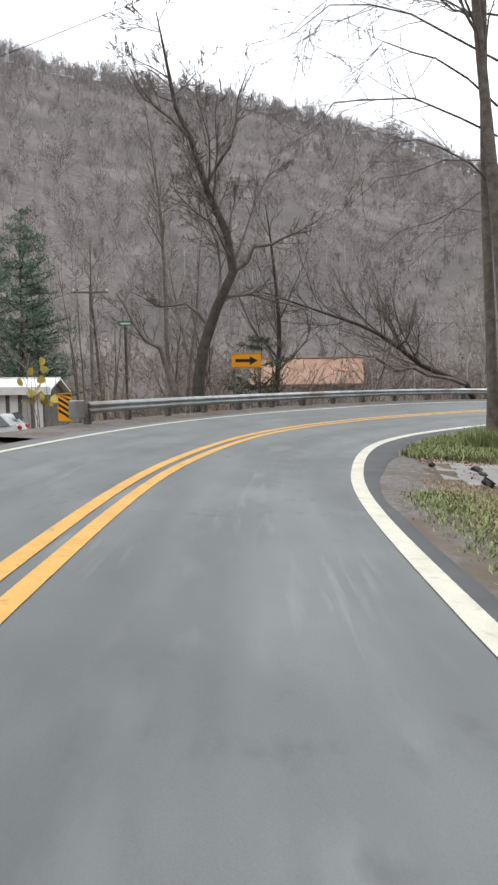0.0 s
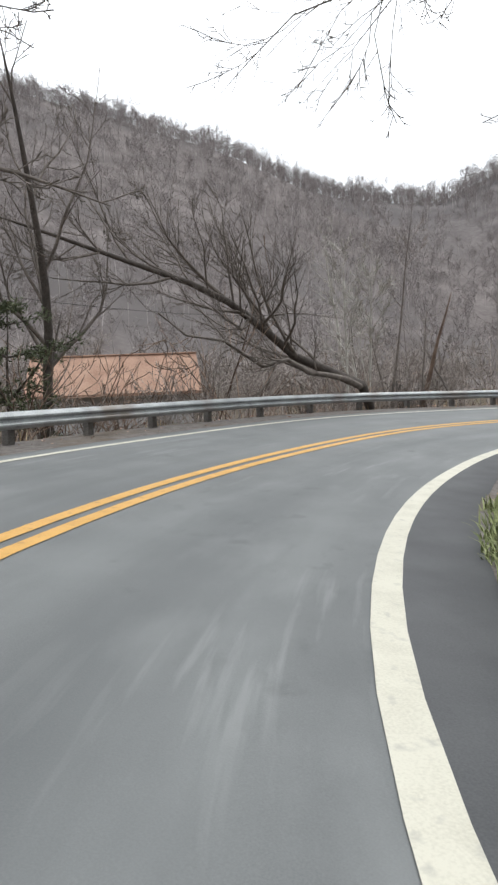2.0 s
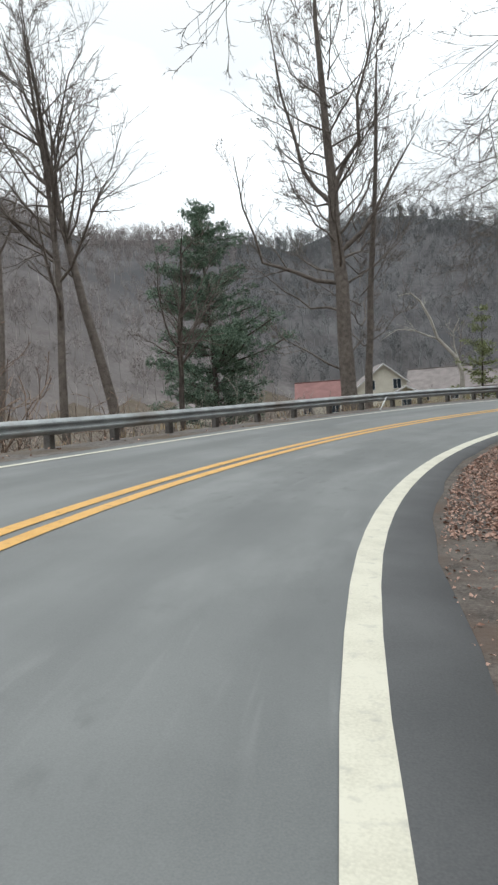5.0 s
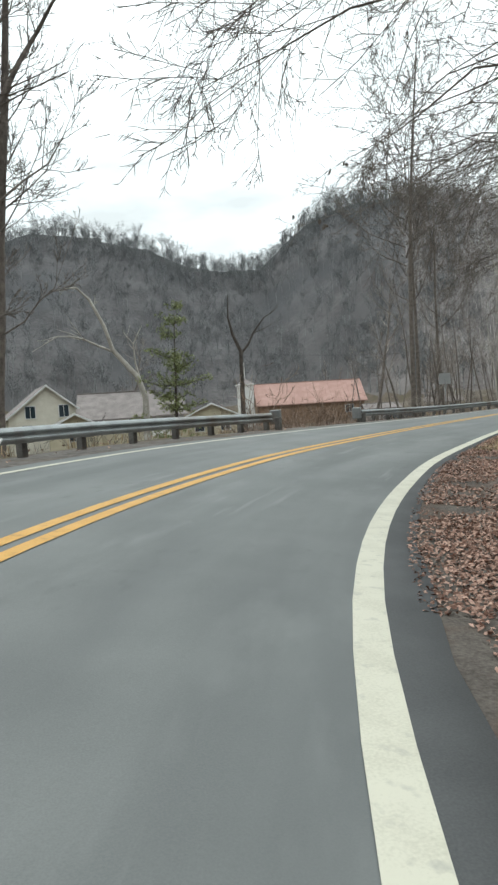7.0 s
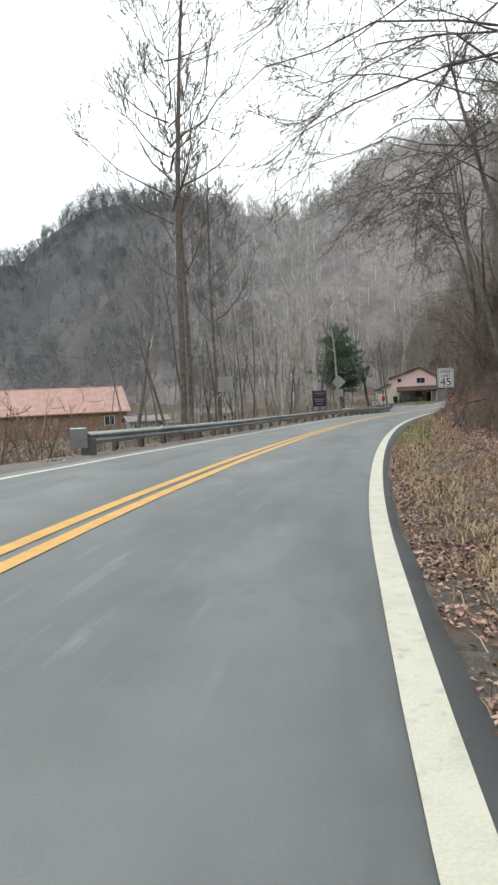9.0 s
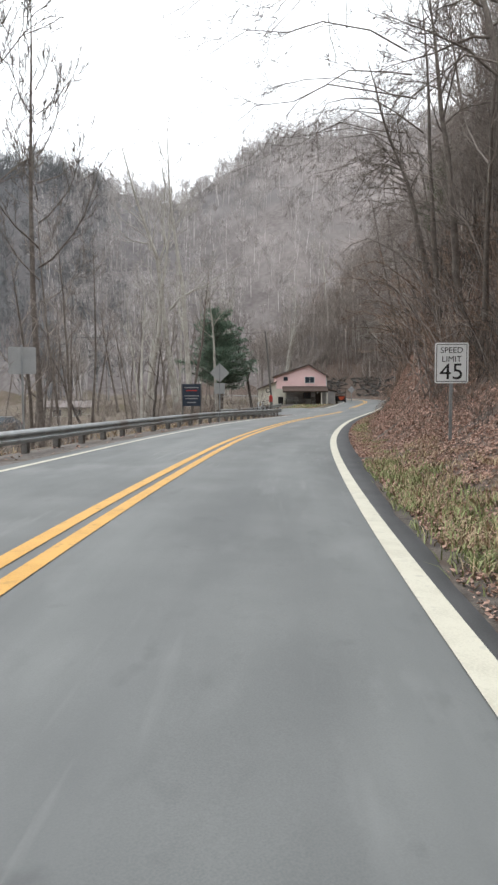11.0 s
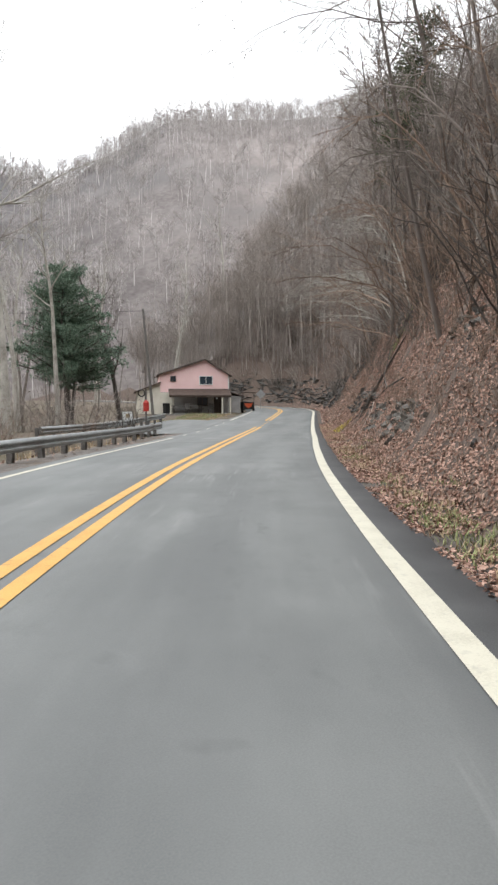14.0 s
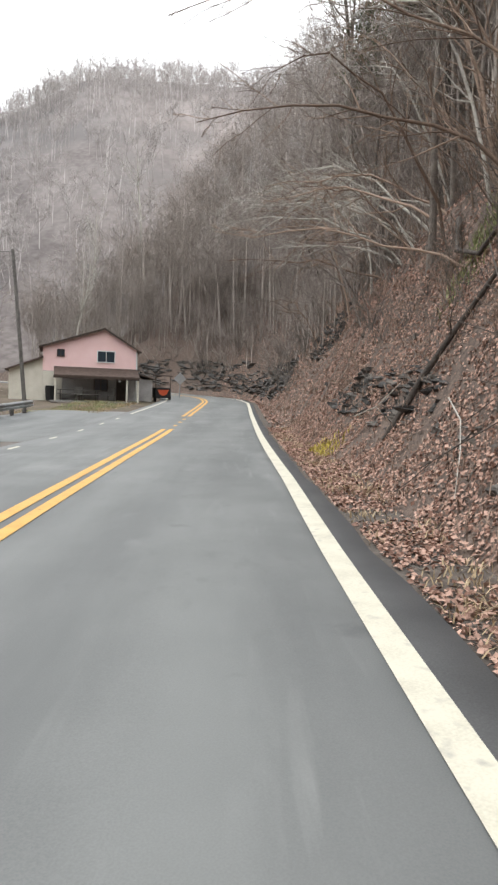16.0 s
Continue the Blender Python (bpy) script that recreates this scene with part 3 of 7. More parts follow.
def box(sx, sy, sz, x=0, y=0, z=0, bevel=0.01, turn=None):
    """A bevelled box; z is its underside."""
    bm = bmesh.new()
    bmesh.ops.create_cube(bm, size=1)
    bmesh.ops.scale(bm, vec=(sx, sy, sz), verts=bm.verts)
    if bevel:
        bmesh.ops.bevel(bm, geom=bm.edges[:], offset=min(bevel, 0.3 * min(sx, sy, sz)), segments=1, affect="EDGES")
    bmesh.ops.translate(bm, vec=(0, 0, sz / 2), verts=bm.verts)
    if turn is not None:
        bmesh.ops.transform(bm, matrix=turn, verts=bm.verts)
    bmesh.ops.translate(bm, vec=(x, y, z), verts=bm.verts)
    return bm


def rod(r, h, x=0, y=0, z=0, sides=10, top=None, turn=None):
    bm = bmesh.new()
    bmesh.ops.create_cone(bm, cap_ends=True, segments=sides, radius1=r, radius2=r if top is None else top, depth=h)
    bmesh.ops.translate(bm, vec=(0, 0, h / 2), verts=bm.verts)
    if turn is not None:
        bmesh.ops.transform(bm, matrix=turn, verts=bm.verts)
    bmesh.ops.translate(bm, vec=(x, y, z), verts=bm.verts)
    return bm


def plate(outline, thick, turn=None, move=(0, 0, 0)):
    """A flat plate in the x-z plane, facing -y."""
    bm = bmesh.new()
    front = [bm.verts.new((x, 0, z)) for x, z in outline]
    back = [bm.verts.new((x, thick, z)) for x, z in outline]
    bm.faces.new(front)
    bm.faces.new(back[::-1])
    k = len(outline)
    for i in range(k):
        bm.faces.new((front[(i + 1) % k], front[i], back[i], back[(i + 1) % k]))
    bmesh.ops.recalc_face_normals(bm, faces=bm.faces)
    if turn is not None:
        bmesh.ops.transform(bm, matrix=turn, verts=bm.verts)
    bmesh.ops.translate(bm, vec=move, verts=bm.verts)
    return bm


def rounded(w, h, r, z=0.0, steps=4):
    pts = []
    for cx, cz, a0 in ((w / 2 - r, h / 2 - r, 0), (-w / 2 + r, h / 2 - r, 90), (-w / 2 + r, -h / 2 + r, 180), (w / 2 - r, -h / 2 + r, 270)):
        for k in range(steps + 1):
            a = radians(a0 + 90 * k / steps)
            pts.append((cx + r * math.cos(a), cz + r * math.sin(a) + z))
    return pts


def lettering(text, size, mat, parent, x, y, z, name="lettering", wide=1.0):
    cu = bpy.data.curves.new(name, "FONT")
    cu.body, cu.size, cu.extrude, cu.align_x, cu.align_y = text, size, 0.002, "CENTER", "CENTER"
    cu.materials.append(mat)
    ob = new(name, cu)
    ob.parent = parent
    ob.matrix_basis = pose(x, y, z, 90, 0, 0) @ Matrix.Diagonal((wide, 1, 1, 1))
    dep = bpy.context.evaluated_depsgraph_get()
    me = bpy.data.meshes.new_from_object(ob.evaluated_get(dep))
    m = ob.matrix_basis.copy()
    bpy.data.objects.remove(ob)
    flat = new(name, me)
    flat.parent = parent
    flat.matrix_basis = m
    return flat


# ---------------------------------------------------------------- trees
class Wood:
    """Collects tapered limbs."""

    def __init__(self, fine=0.0055):
        self.v, self.f, self.fine = [], [], fine

    def limb(self, pts, radii, sides):
        base = len(self.v)
        k = len(pts)
        rows = [(float(p[0]), float(p[1]), float(p[2])) for p in pts]
        turns = [(math.cos(2 * math.pi * j / sides), math.sin(2 * math.pi * j / sides)) for j in range(sides)]
        for i in range(k):
            p0, p1, (x, y, z) = rows[max(i - 1, 0)], rows[min(i + 1, k - 1)], rows[i]
            dx, dy, dz = p1[0] - p0[0], p1[1] - p0[1], p1[2] - p0[2]
            n = math.sqrt(dx * dx + dy * dy + dz * dz) + 1e-9
            dx, dy, dz = dx / n, dy / n, dz / n
            ex, ey, ez = (0.31, 0.52, 0.79) if abs(dz) > 0.9 else (0.0, 0.0, 1.0)
            ax, ay, az = dy * ez - dz * ey, dz * ex - dx * ez, dx * ey - dy * ex
            n = math.sqrt(ax * ax + ay * ay + az * az) + 1e-9
            ax, ay, az = ax / n, ay / n, az / n
            bx, by, bz = dy * az - dz * ay, dz * ax - dx * az, dx * ay - dy * ax
            r = radii[i]
            for c, w in turns:
                self.v.append((x + r * (c * ax + w * bx), y + r * (c * ay + w * by), z + r * (c * az + w * bz)))
        if radii[-1] < 0.004:          # a fine twig ends in a point
            del self.v[-sides:]
            self.v.append(rows[-1])
            tip, k = len(self.v) - 1, k - 1
            for j in range(sides):
                self.f.append((base + (k - 1) * sides + j, base + (k - 1) * sides + (j + 1) % sides, tip))
        for i in range(k - 1):
            for j in range(sides):
                p, q = base + i * sides + j, base + i * sides + (j + 1) % sides
                self.f.append((p, q, q + sides, p + sides))

    def mesh(self, name, mat):
        return mesh_from(name, self.v, self.f, mat, smooth=True)


def bend(rng, start, way, length, count, wander, lift):
    """A crooked line from start."""
    pts, d = [np.array(start, float)], np.array(way, float)
    for _ in range(count):
        d = d + rng.normal(0, wander, 3) + (0, 0, lift)
        d = d / math.sqrt(d @ d)
        pts.append(pts[-1] + d * length / count)
    return pts


def sprout(rng, wood, line, radii, level, deep, many, reach, up, stout=1.0):
    """Side branches along a line, then theirs."""
    length = sum(np.linalg.norm(b - a) for a, b in zip(line, line[1:]))
    for n_ in range(many[level]):
        u = rng.uniform(0.25 if level else 0.3, 0.98)
        i = min(int(u * (len(line) - 1)), len(line) - 2)
        f = u * (len(line) - 1) - i
        p = line[i] * (1 - f) + line[i + 1] * f
        r = radii[i] * (1 - f) + radii[i + 1] * f
        d = line[i + 1] - line[i]
        d = d / math.sqrt(d @ d)
        side = rng.normal(0, 1, 3)
        side -= d * (side @ d)
        side = side / (math.sqrt(side @ side) + 1e-9)
        open_ = rng.uniform(0.5, 1.05) if level == 0 else rng.uniform(0.4, 0.9)
        way = d * math.cos(open_) + side * math.sin(open_)
        ln = length * reach * rng.uniform(0.6, 1.15) * (1.15 - 0.65 * u)
        segs = (6, 4, 2, 2)[min(level, 3)]
        sub = bend(rng, p, way, ln, segs, (0.14, 0.17, 0.2, 0.2)[min(level, 3)], up)
        r0 = min(r * 0.55, (0.006 + 0.015 * ln) * stout)
        if level < 2:
            rr = [max(r0 * (1 - 0.85 * k / segs), wood.fine * 1.1) for k in range(segs + 1)]
        else:
            rr = [max(r0, wood.fine) * (1 - 0.35 * k / segs) for k in range(segs)] + [0.0]
        wood.limb(sub, rr, (5, 4, 3, 3)[min(level, 3)])
        if level + 1 < deep:
            sprout(rng, wood, sub, rr, level + 1, deep, many, max(reach, 0.46), up, stout)


def bare_tree(name, m, height, girth, seed, label, many=(15, 6, 5), deep=3, reach=0.4, up=0.08, wander=0.05, bark=None, twig=None, lean=(0, 0), clear=0.0, group="", line=None, stout=1.0, limbs=(), fine=0.0055):
    """A leafless tree: a tapered trunk and a crown of limbs and twigs."""
    rng = np.random.default_rng(seed)
    bark, twig = bark or BARK, twig or TWIG
    if line is None:
        way = np.array([lean[0], lean[1], 1.0])
        way /= np.linalg.norm(way)
        line = bend(rng, (0, 0, -0.4), way, height, 10, wander, 0.03)
    else:
        line = [np.array(p, float) for p in line]
    k = len(line) - 1
    radii = [girth * ((1 - i / k) ** 0.8 * 0.92 + 0.08) * (1.25 if i == 0 else 1) for i in range(k + 1)]
    trunk, crown = Wood(), Wood(fine)
    trunk.limb(line, radii, 9)
    c = int(clear * k)
    sprout(rng, crown, line[c:], radii[c:], 0, deep, many, reach, up, stout)
    for pts, r in limbs:
        pts = [np.array(p, float) for p in pts]
        path = [pts[0]]
        for a, b in zip(pts, pts[1:]):
            path += [(a + b) / 2 + rng.normal(0, 0.05, 3) * np.linalg.norm(b - a), b]
        rr = [r * (1 - 0.85 * i / (len(path) - 1)) for i in range(len(path))]
        crown.limb(path, rr, 6)
        if deep > 1:
            sprout(rng, crown, path, rr, 1, deep, (0,) + tuple(many[1:]), 0.42, up, stout)
    ob = empty(name, m, label, "tree", group)
    part("trunk", trunk.mesh("trunk", bark), bark, ob)
    part("crown", crown.mesh("crown", twig), twig, ob)
    return ob


def fan(seed, z0, z1, count, reach, rise_, r):
    """Limbs that leave a trunk sideways and sweep upward, for a vase-shaped crown."""
    f = random.Random(seed)
    rows = []
    for i in range(count):
        z = z0 + (z1 - z0) * (i + f.random()) / count
        a, k = 2.4 * i + f.uniform(-0.5, 0.5), f.uniform(*reach) * (1.1 - 0.5 * (z - z0) / (z1 - z0))
        c, s_ = math.cos(a), math.sin(a)
        up_ = f.uniform(*rise_)
        rows.append(([(0, 0, z), (0.4 * k * c, 0.4 * k * s_, z + 0.2 * up_), (0.75 * k * c, 0.75 * k * s_, z + 0.5 * up_), (k * c, k * s_, z + up_)], r * f.uniform(0.7, 1.2) * (1.2 - 0.6 * (z - z0) / (z1 - z0))))
    return rows


def pine_tree(name, m, height, width, seed, label, low=0.12, group="", stems=1, needles=None, dense=1.0):
    """An evergreen: trunk, whorled boughs and needle tufts, ragged in outline."""
    rng = np.random.default_rng(seed)
    ob = empty(name, m, label, "tree", group)
    trunk, boughs = Wood(), Wood()
    tv, tf = [], []
    fine = min(1.0, 0.3 + height / 22)
    for st in range(stems):
        off = rng.normal(0, 0.5, 2) if stems > 1 else (0, 0)
        tall = height * (1 if st == 0 else rng.uniform(0.7, 0.95))
        line = bend(rng, (off[0] * 0.3, off[1] * 0.3, -0.3), (off[0] * 0.12, off[1] * 0.12, 1), tall, 9, 0.03, 0.05)
        trunk.limb(line, [0.014 * tall * (1.04 - i / 9) for i in range(10)], 8)
        whorls = int(tall * 1.5)
        for w in range(whorls):
            u = low + (1 - low) * (w + rng.uniform(0, 0.8)) / whorls
            p = line[min(int(u * 9), 8)] + (line[min(int(u * 9) + 1, 9)] - line[min(int(u * 9), 8)]) * (u * 9 % 1)
            span = width / 2 * (1 - u) ** 0.5 * min(1.0, 0.55 + 1.6 * u) * rng.uniform(0.7, 1.2) + 0.25
            for b in range(int(rng.integers(4, 7))):
                a = rng.uniform(0, 2 * math.pi)
                ln = span * rng.uniform(0.55, 1.1)
                bl = bend(rng, p, (math.cos(a), math.sin(a), 0.15), ln, 4, 0.08, 0.05)
                boughs.limb(bl, [0.012 * ln + 0.008 - 0.002 * i for i in range(5)], 3)
                tufts = max(9, int(ln * 17 * dense / fine))
                for t_ in range(tufts):
                    q = bl[int(rng.integers(1, 5))] + rng.normal(0, 0.17 * fine + 0.03 * ln, 3) * (1, 1, 0.6)
                    size = rng.uniform(0.16, 0.32) * fine
                    for _ in range(5):
                        d = rng.normal(0, 1, 3) + (math.cos(a) * 0.7, math.sin(a) * 0.7, 0.5)
                        d *= size / np.linalg.norm(d)
                        s_ = np.cross(d, rng.normal(0, 1, 3))
                        s_ *= 0.03 * fine / (np.linalg.norm(s_) + 1e-9)
                        n_ = len(tv)
                        tv.extend([(q - s_).tolist(), (q + s_).tolist(), (q + d).tolist()])
                        tf.append((n_, n_ + 1, n_ + 2))
    part("trunk", trunk.mesh("trunk", BARK_DARK), BARK_DARK, ob)
    part("bough", boughs.mesh("bough", BARK_DARK), BARK_DARK, ob)
    part("needles", (tv, tf), needles or NEEDLES, ob)
    return ob


def shrub(name, m, height, seed, label, stems=16, mat=None, group="", arch=0.12, many=(3, 3), category="shrub"):
    """Bare brush: arching stems with side twigs."""
    rng = np.random.default_rng(seed)
    wood = Wood()
    for _ in range(stems):
        a, o = rng.uniform(0, 2 * math.pi), rng.uniform(0.1, 0.9)
        ln = height * rng.uniform(0.6, 1.15)
        line = bend(rng, (rng.normal(0, 0.2), rng.normal(0, 0.2), -0.1), (math.cos(a) * o, math.sin(a) * o, 1), ln, 5, arch, -0.05)
        rr = [0.016 - 0.0025 * i for i in range(6)]
        wood.limb(line, rr, 3)
        sprout(rng, wood, line, rr, 1, 1 + len(many), (0,) + many, 0.42, 0.03)
    ob = new(name, wood.mesh(name, mat or BRUSH))
    ob.matrix_world = m
    return tagged(ob, label, category, group)


def stand(x, y, turn=0.0, size=1.0, up=0.0, tilt=(0, 0)):
    """A pose on the ground."""
    return pose(x, y, ground_z(x, y) + up, tilt[0], tilt[1], turn) @ Matrix.Scale(size, 4)


def beside(s, lat, turn=0.0, up=0.0):
    """A pose beside the road, its +y along the road."""
    p = on_road(s, lat)
    return pose(p.x, p.y, ground_z(p.x, p.y) + up, 0, 0, heading(s) + turn)


# ---------------------------------------------------------------- guardrails
W_PROFILE = [(0.0, 0.0), (0.045, 0.03), (0.08, 0.07), (0.08, 0.1), (0.035, 0.14), (0.03, 0.17), (0.08, 0.21), (0.08, 0.24), (0.045, 0.28), (0.0, 0.31)]


def beam_mesh(s0, s1, lat, up):
    """A W-shaped rail, its ribs towards the road."""
    stations = np.linspace(s0, s1, max(2, int((s1 - s0) / 0.9) + 1))
    verts, faces, k = [], [], len(W_PROFILE)
    for s in stations:
        side = lat(s)
        for back in (0, 0.012):
            for out, z in W_PROFILE:
                verts.append(on_road(s, side - out + back, up - 0.31 + z)[:])
    for i in range(len(stations) - 1):
        a, b = i * 2 * k, (i + 1) * 2 * k
        for j in range(k - 1):
            faces.append((a + j, a + j + 1, b + j + 1, b + j))
            faces.append((a + k + j + 1, a + k + j, b + k + j, b + k + j + 1))
        faces.append((a, b, b + k, a + k))
        faces.append((a + k - 1, a + 2 * k - 1, b + 2 * k - 1, b + k - 1))
    return verts, faces


def guardrail(s0, s1, lat, up=0.58, label=""):
    rail = empty("guardrail", Matrix.Identity(4), label, "guardrail", "guardrails")
    s = s0
    while s < s1 - 0.5:
        part("rail_beam", beam_mesh(s, min(s + 3.9, s1), lat, up), GALV, rail)
        s += 3.81
    post = bpy.data.meshes.new("post")
    bm = box(0.15, 0.18, 1.2, 0, 0, -1.25, 0.012)
    bm.to_mesh(post)
    bm.free()
    post.materials.append(POST_WOOD)
    block = bpy.data.meshes.new("spacer_block")
    bm = box(0.14, 0.16, 0.33, 0, 0, 0, 0.01)
    bm.to_mesh(block)
    bm.free()
    block.materials.append(POST_WOOD)
    for i, s in enumerate(np.arange(s0 + 0.4, s1, 1.9)):
        p = on_road(s, lat(s) + 0.27, up)
        rng = random.Random(i)
        part("post", post, POST_WOOD, rail, at=pose(p.x, p.y, p.z, rng.uniform(-2, 2), rng.uniform(-2, 2), heading(s)))
        q = on_road(s, lat(s) + 0.1, up - 0.33)
        part("spacer_block", block, POST_WOOD, rail, at=pose(q.x, q.y, q.z, 0, 0, heading(s)))
    return rail


def end_shoe(rail, s, lat, up, way):
    """A boxy terminal at a rail's end."""
    p = on_road(s, lat, up - 0.42)
    at = pose(p.x, p.y, p.z, 0, 0, heading(s))
    part("end_plate", box(0.42, 0.12, 0.5, -0.08, 0.1 * way, 0, 0.02), GALV, rail, "dull steel impact head at the rail end", at)
    part("end_post", box(0.2, 0.2, 0.85, 0.12, -0.15 * way, -0.62, 0.015), POST_WOOD, rail, at=at)


first_rail = guardrail(36.3, 97.7, lambda s: 4.15, label="long galvanised W-beam guardrail round the outside of the curve")
end_shoe(first_rail, 97.9, 4.2, 0.6, 1)
part("brace", rod(0.022, 0.95, 0, 0, 0, 8, turn=Euler((radians(-48), 0, 0)).to_matrix().to_4x4()), SIGN_WHITE, first_rail, "white slanting marker rod", beside(84.2, 3.75))
second_rail = guardrail(106.2, 166.0, lambda s: 4.15 + 0.7 * max(0, (s - 150) / 16) ** 2, up=0.55, label="galvanised W-beam guardrail past the lay-by gap")
end_shoe(second_rail, 106.1, 4.2, 0.58, -1)
guardrail(157.0, 180.5, lambda s: 7.7, up=0.6, label="short galvanised guardrail behind the lay-by")

# start of the first rail: open box end, striped marker board
p = on_road(36.1, 4.2, 0.18)
part("end_box", box(0.14, 0.62, 0.44, 0, -0.25, 0, 0.02), GALV, first_rail, "boxed steel rail end", pose(p.x, p.y, p.z, 0, 0, heading(36)))
haz = empty("hazard_marker", pose(12.3, -35.85, ground_z(12.3, -35.85), 0, 0, 80), "yellow and black diagonal striped hazard marker board", "road sign")
part("board", plate(rounded(0.34, 0.72, 0.02, 0.5), 0.012), SIGN_YELLOW, haz)
for i in range(5):
    z0 = 0.18 + 0.145 * i
    part("stripe", plate([(-0.16, min(z0 + 0.21, 0.84)), (0.16, min(z0, 0.84)), (0.16, min(z0 + 0.07, 0.84)), (-0.16, min(z0 + 0.28, 0.84))], 0.003, move=(0, -0.004, 0)), SIGN_BLACK, haz, "black stripe")
part("post", box(0.06, 0.04, 1.3, 0, 0.04, -0.45, 0.005), GALV, haz)


# ---------------------------------------------------------------- signs
def facing(x, y, z, eye):
    """A pose at a place with its -y side turned to another place."""
    return pose(x, y, z, 0, 0, math.degrees(math.atan2(-(x - eye[0]), y - eye[1])))


g = ground_z(2.5, -28.7)
arrow_sign = empty("arrow_sign", facing(2.55, -28.65, g, (27, -35.5)), "orange-yellow curve sign with a black arrow on two posts", "road sign")
zc = 2.7 - g
part("panel", plate(rounded(1.22, 0.61, 0.04, zc), 0.008), SIGN_YELLOW, arrow_sign)
part("border", plate([(-0.585, zc - 0.28), (0.585, zc - 0.28), (0.585, zc - 0.265), (-0.585, zc - 0.265)], 0.002, move=(0, -0.003, 0)), SIGN_BLACK, arrow_sign)
part("border", plate([(-0.585, zc + 0.265), (0.585, zc + 0.265), (0.585, zc + 0.28), (-0.585, zc + 0.28)], 0.002, move=(0, -0.003, 0)), SIGN_BLACK, arrow_sign)
part("arrow", plate([(-0.45, zc - 0.065), (0.16, zc - 0.065), (0.13, zc - 0.19), (0.47, zc), (0.13, zc + 0.19), (0.16, zc + 0.065), (-0.45, zc + 0.065)], 0.003, move=(0, -0.004, 0)), SIGN_BLACK, arrow_sign, "black arrow")
for x in (-0.5, 0.5):
    part("post", box(0.07, 0.05, zc + 0.7, x, 0.04, -0.4, 0.006), POST_WOOD, arrow_sign)

g = ground_z(34.7, 35.8)
speed_sign = empty("speed_limit_sign", facing(34.7, 35.8, g, (12, 16)), "white speed limit sign with black lettering on a steel post", "road sign")
zc = 1.99 - g
part("panel", plate(rounded(0.64, 0.78, 0.04, zc), 0.006), SIGN_WHITE, speed_sign)
for (w, h, x, z) in ((0.58, 0.012, 0, 0.355), (0.58, 0.012, 0, -0.355), (0.012, 0.71, 0.285, 0), (0.012, 0.71, -0.285, 0)):
    part("border", plate([(x - w / 2, zc + z - h / 2), (x + w / 2, zc + z - h / 2), (x + w / 2, zc + z + h / 2), (x - w / 2, zc + z + h / 2)], 0.002, move=(0, -0.003, 0)), SIGN_BLACK, speed_sign)
lettering("SPEED", 0.16, SIGN_BLACK, speed_sign, 0, -0.004, zc + 0.24)
lettering("LIMIT", 0.16, SIGN_BLACK, speed_sign, 0, -0.004, zc + 0.07)
lettering("45", 0.44, SIGN_BLACK, speed_sign, 0, -0.004, zc - 0.18, wide=1.05)
part("post", box(0.06, 0.04, zc + 0.75, 0, 0.03, -0.4, 0.005), GALV, speed_sign)

g = ground_z(32.4, 48.7)
back_sign = empty("road_sign_back", facing(32.4, 48.7, g, (14, 20)), "bare grey back of a square road sign on a post", "road sign")
part("panel", plate(rounded(0.8, 0.8, 0.04, 2.45 - g), 0.006), SIGN_BACK, back_sign)
part("post", box(0.06, 0.04, 2.9 - g + 0.4, 0, -0.03, -0.4, 0.005), GALV, back_sign)

g = ground_z(47.7, 56.7)
pair = empty("diamond_sign_back", facing(47.7, 56.7, g, (31, 37)), "bare grey backs of a diamond sign and square plate", "road sign")
zc = 2.62 - g
part("diamond_panel", plate([(0, zc - 0.52), (0.52, zc), (0, zc + 0.52), (-0.52, zc)], 0.006), SIGN_BACK, pair)
part("plate", plate(rounded(0.56, 0.56, 0.03, zc - 0.83), 0.006), SIGN_BACK, pair)
part("post", box(0.06, 0.05, zc + 0.95, 0, -0.035, -0.5, 0.005), GALV, pair)

g = ground_z(48.1, 59.5)
blue = empty("information_board", facing(48.1, 59.5, g, (31, 37)), "dark blue roadside information board with faded rows on two posts", "sign board")
part("panel", plate(rounded(1.02, 1.25, 0.02, 1.45 - g), 0.03), SIGN_BLUE, blue)
for z, w, c in ((0.42, 0.8, SIGN_BACK), (0.25, 0.6, RED_PAINT), (-0.05, 0.84, SIGN_BACK), (-0.2, 0.7, SIGN_BACK), (-0.42, 0.5, GALV)):
    part("text_bar", plate([(-w / 2, 1.45 - g + z - 0.03), (w / 2, 1.45 - g + z - 0.03), (w / 2, 1.45 - g + z + 0.03), (-w / 2, 1.45 - g + z + 0.03)], 0.003, move=(0, -0.004, 0)), GALV if c is SIGN_BACK else c, blue)
for x in (-0.5, 0.5):
    part("post", box(0.09, 0.09, 2.1 - g + 0.4, x, 0.08, -0.4, 0.008), POST_WOOD, blue)

g = ground_z(100.0, 87.4)
far_diamond = empty("diamond_sign_back", facing(100.0, 87.4, g, (50, 52)), "bare grey back of a small diamond sign at the far bend", "road sign")
zc = 2.25 - g
part("diamond_panel", plate([(0, zc - 0.5), (0.5, zc), (0, zc + 0.5), (-0.5, zc)], 0.006), SIGN_BACK, far_diamond)
part("post", box(0.06, 0.05, zc + 0.9, 0, -0.035, -0.5, 0.005), GALV, far_diamond)

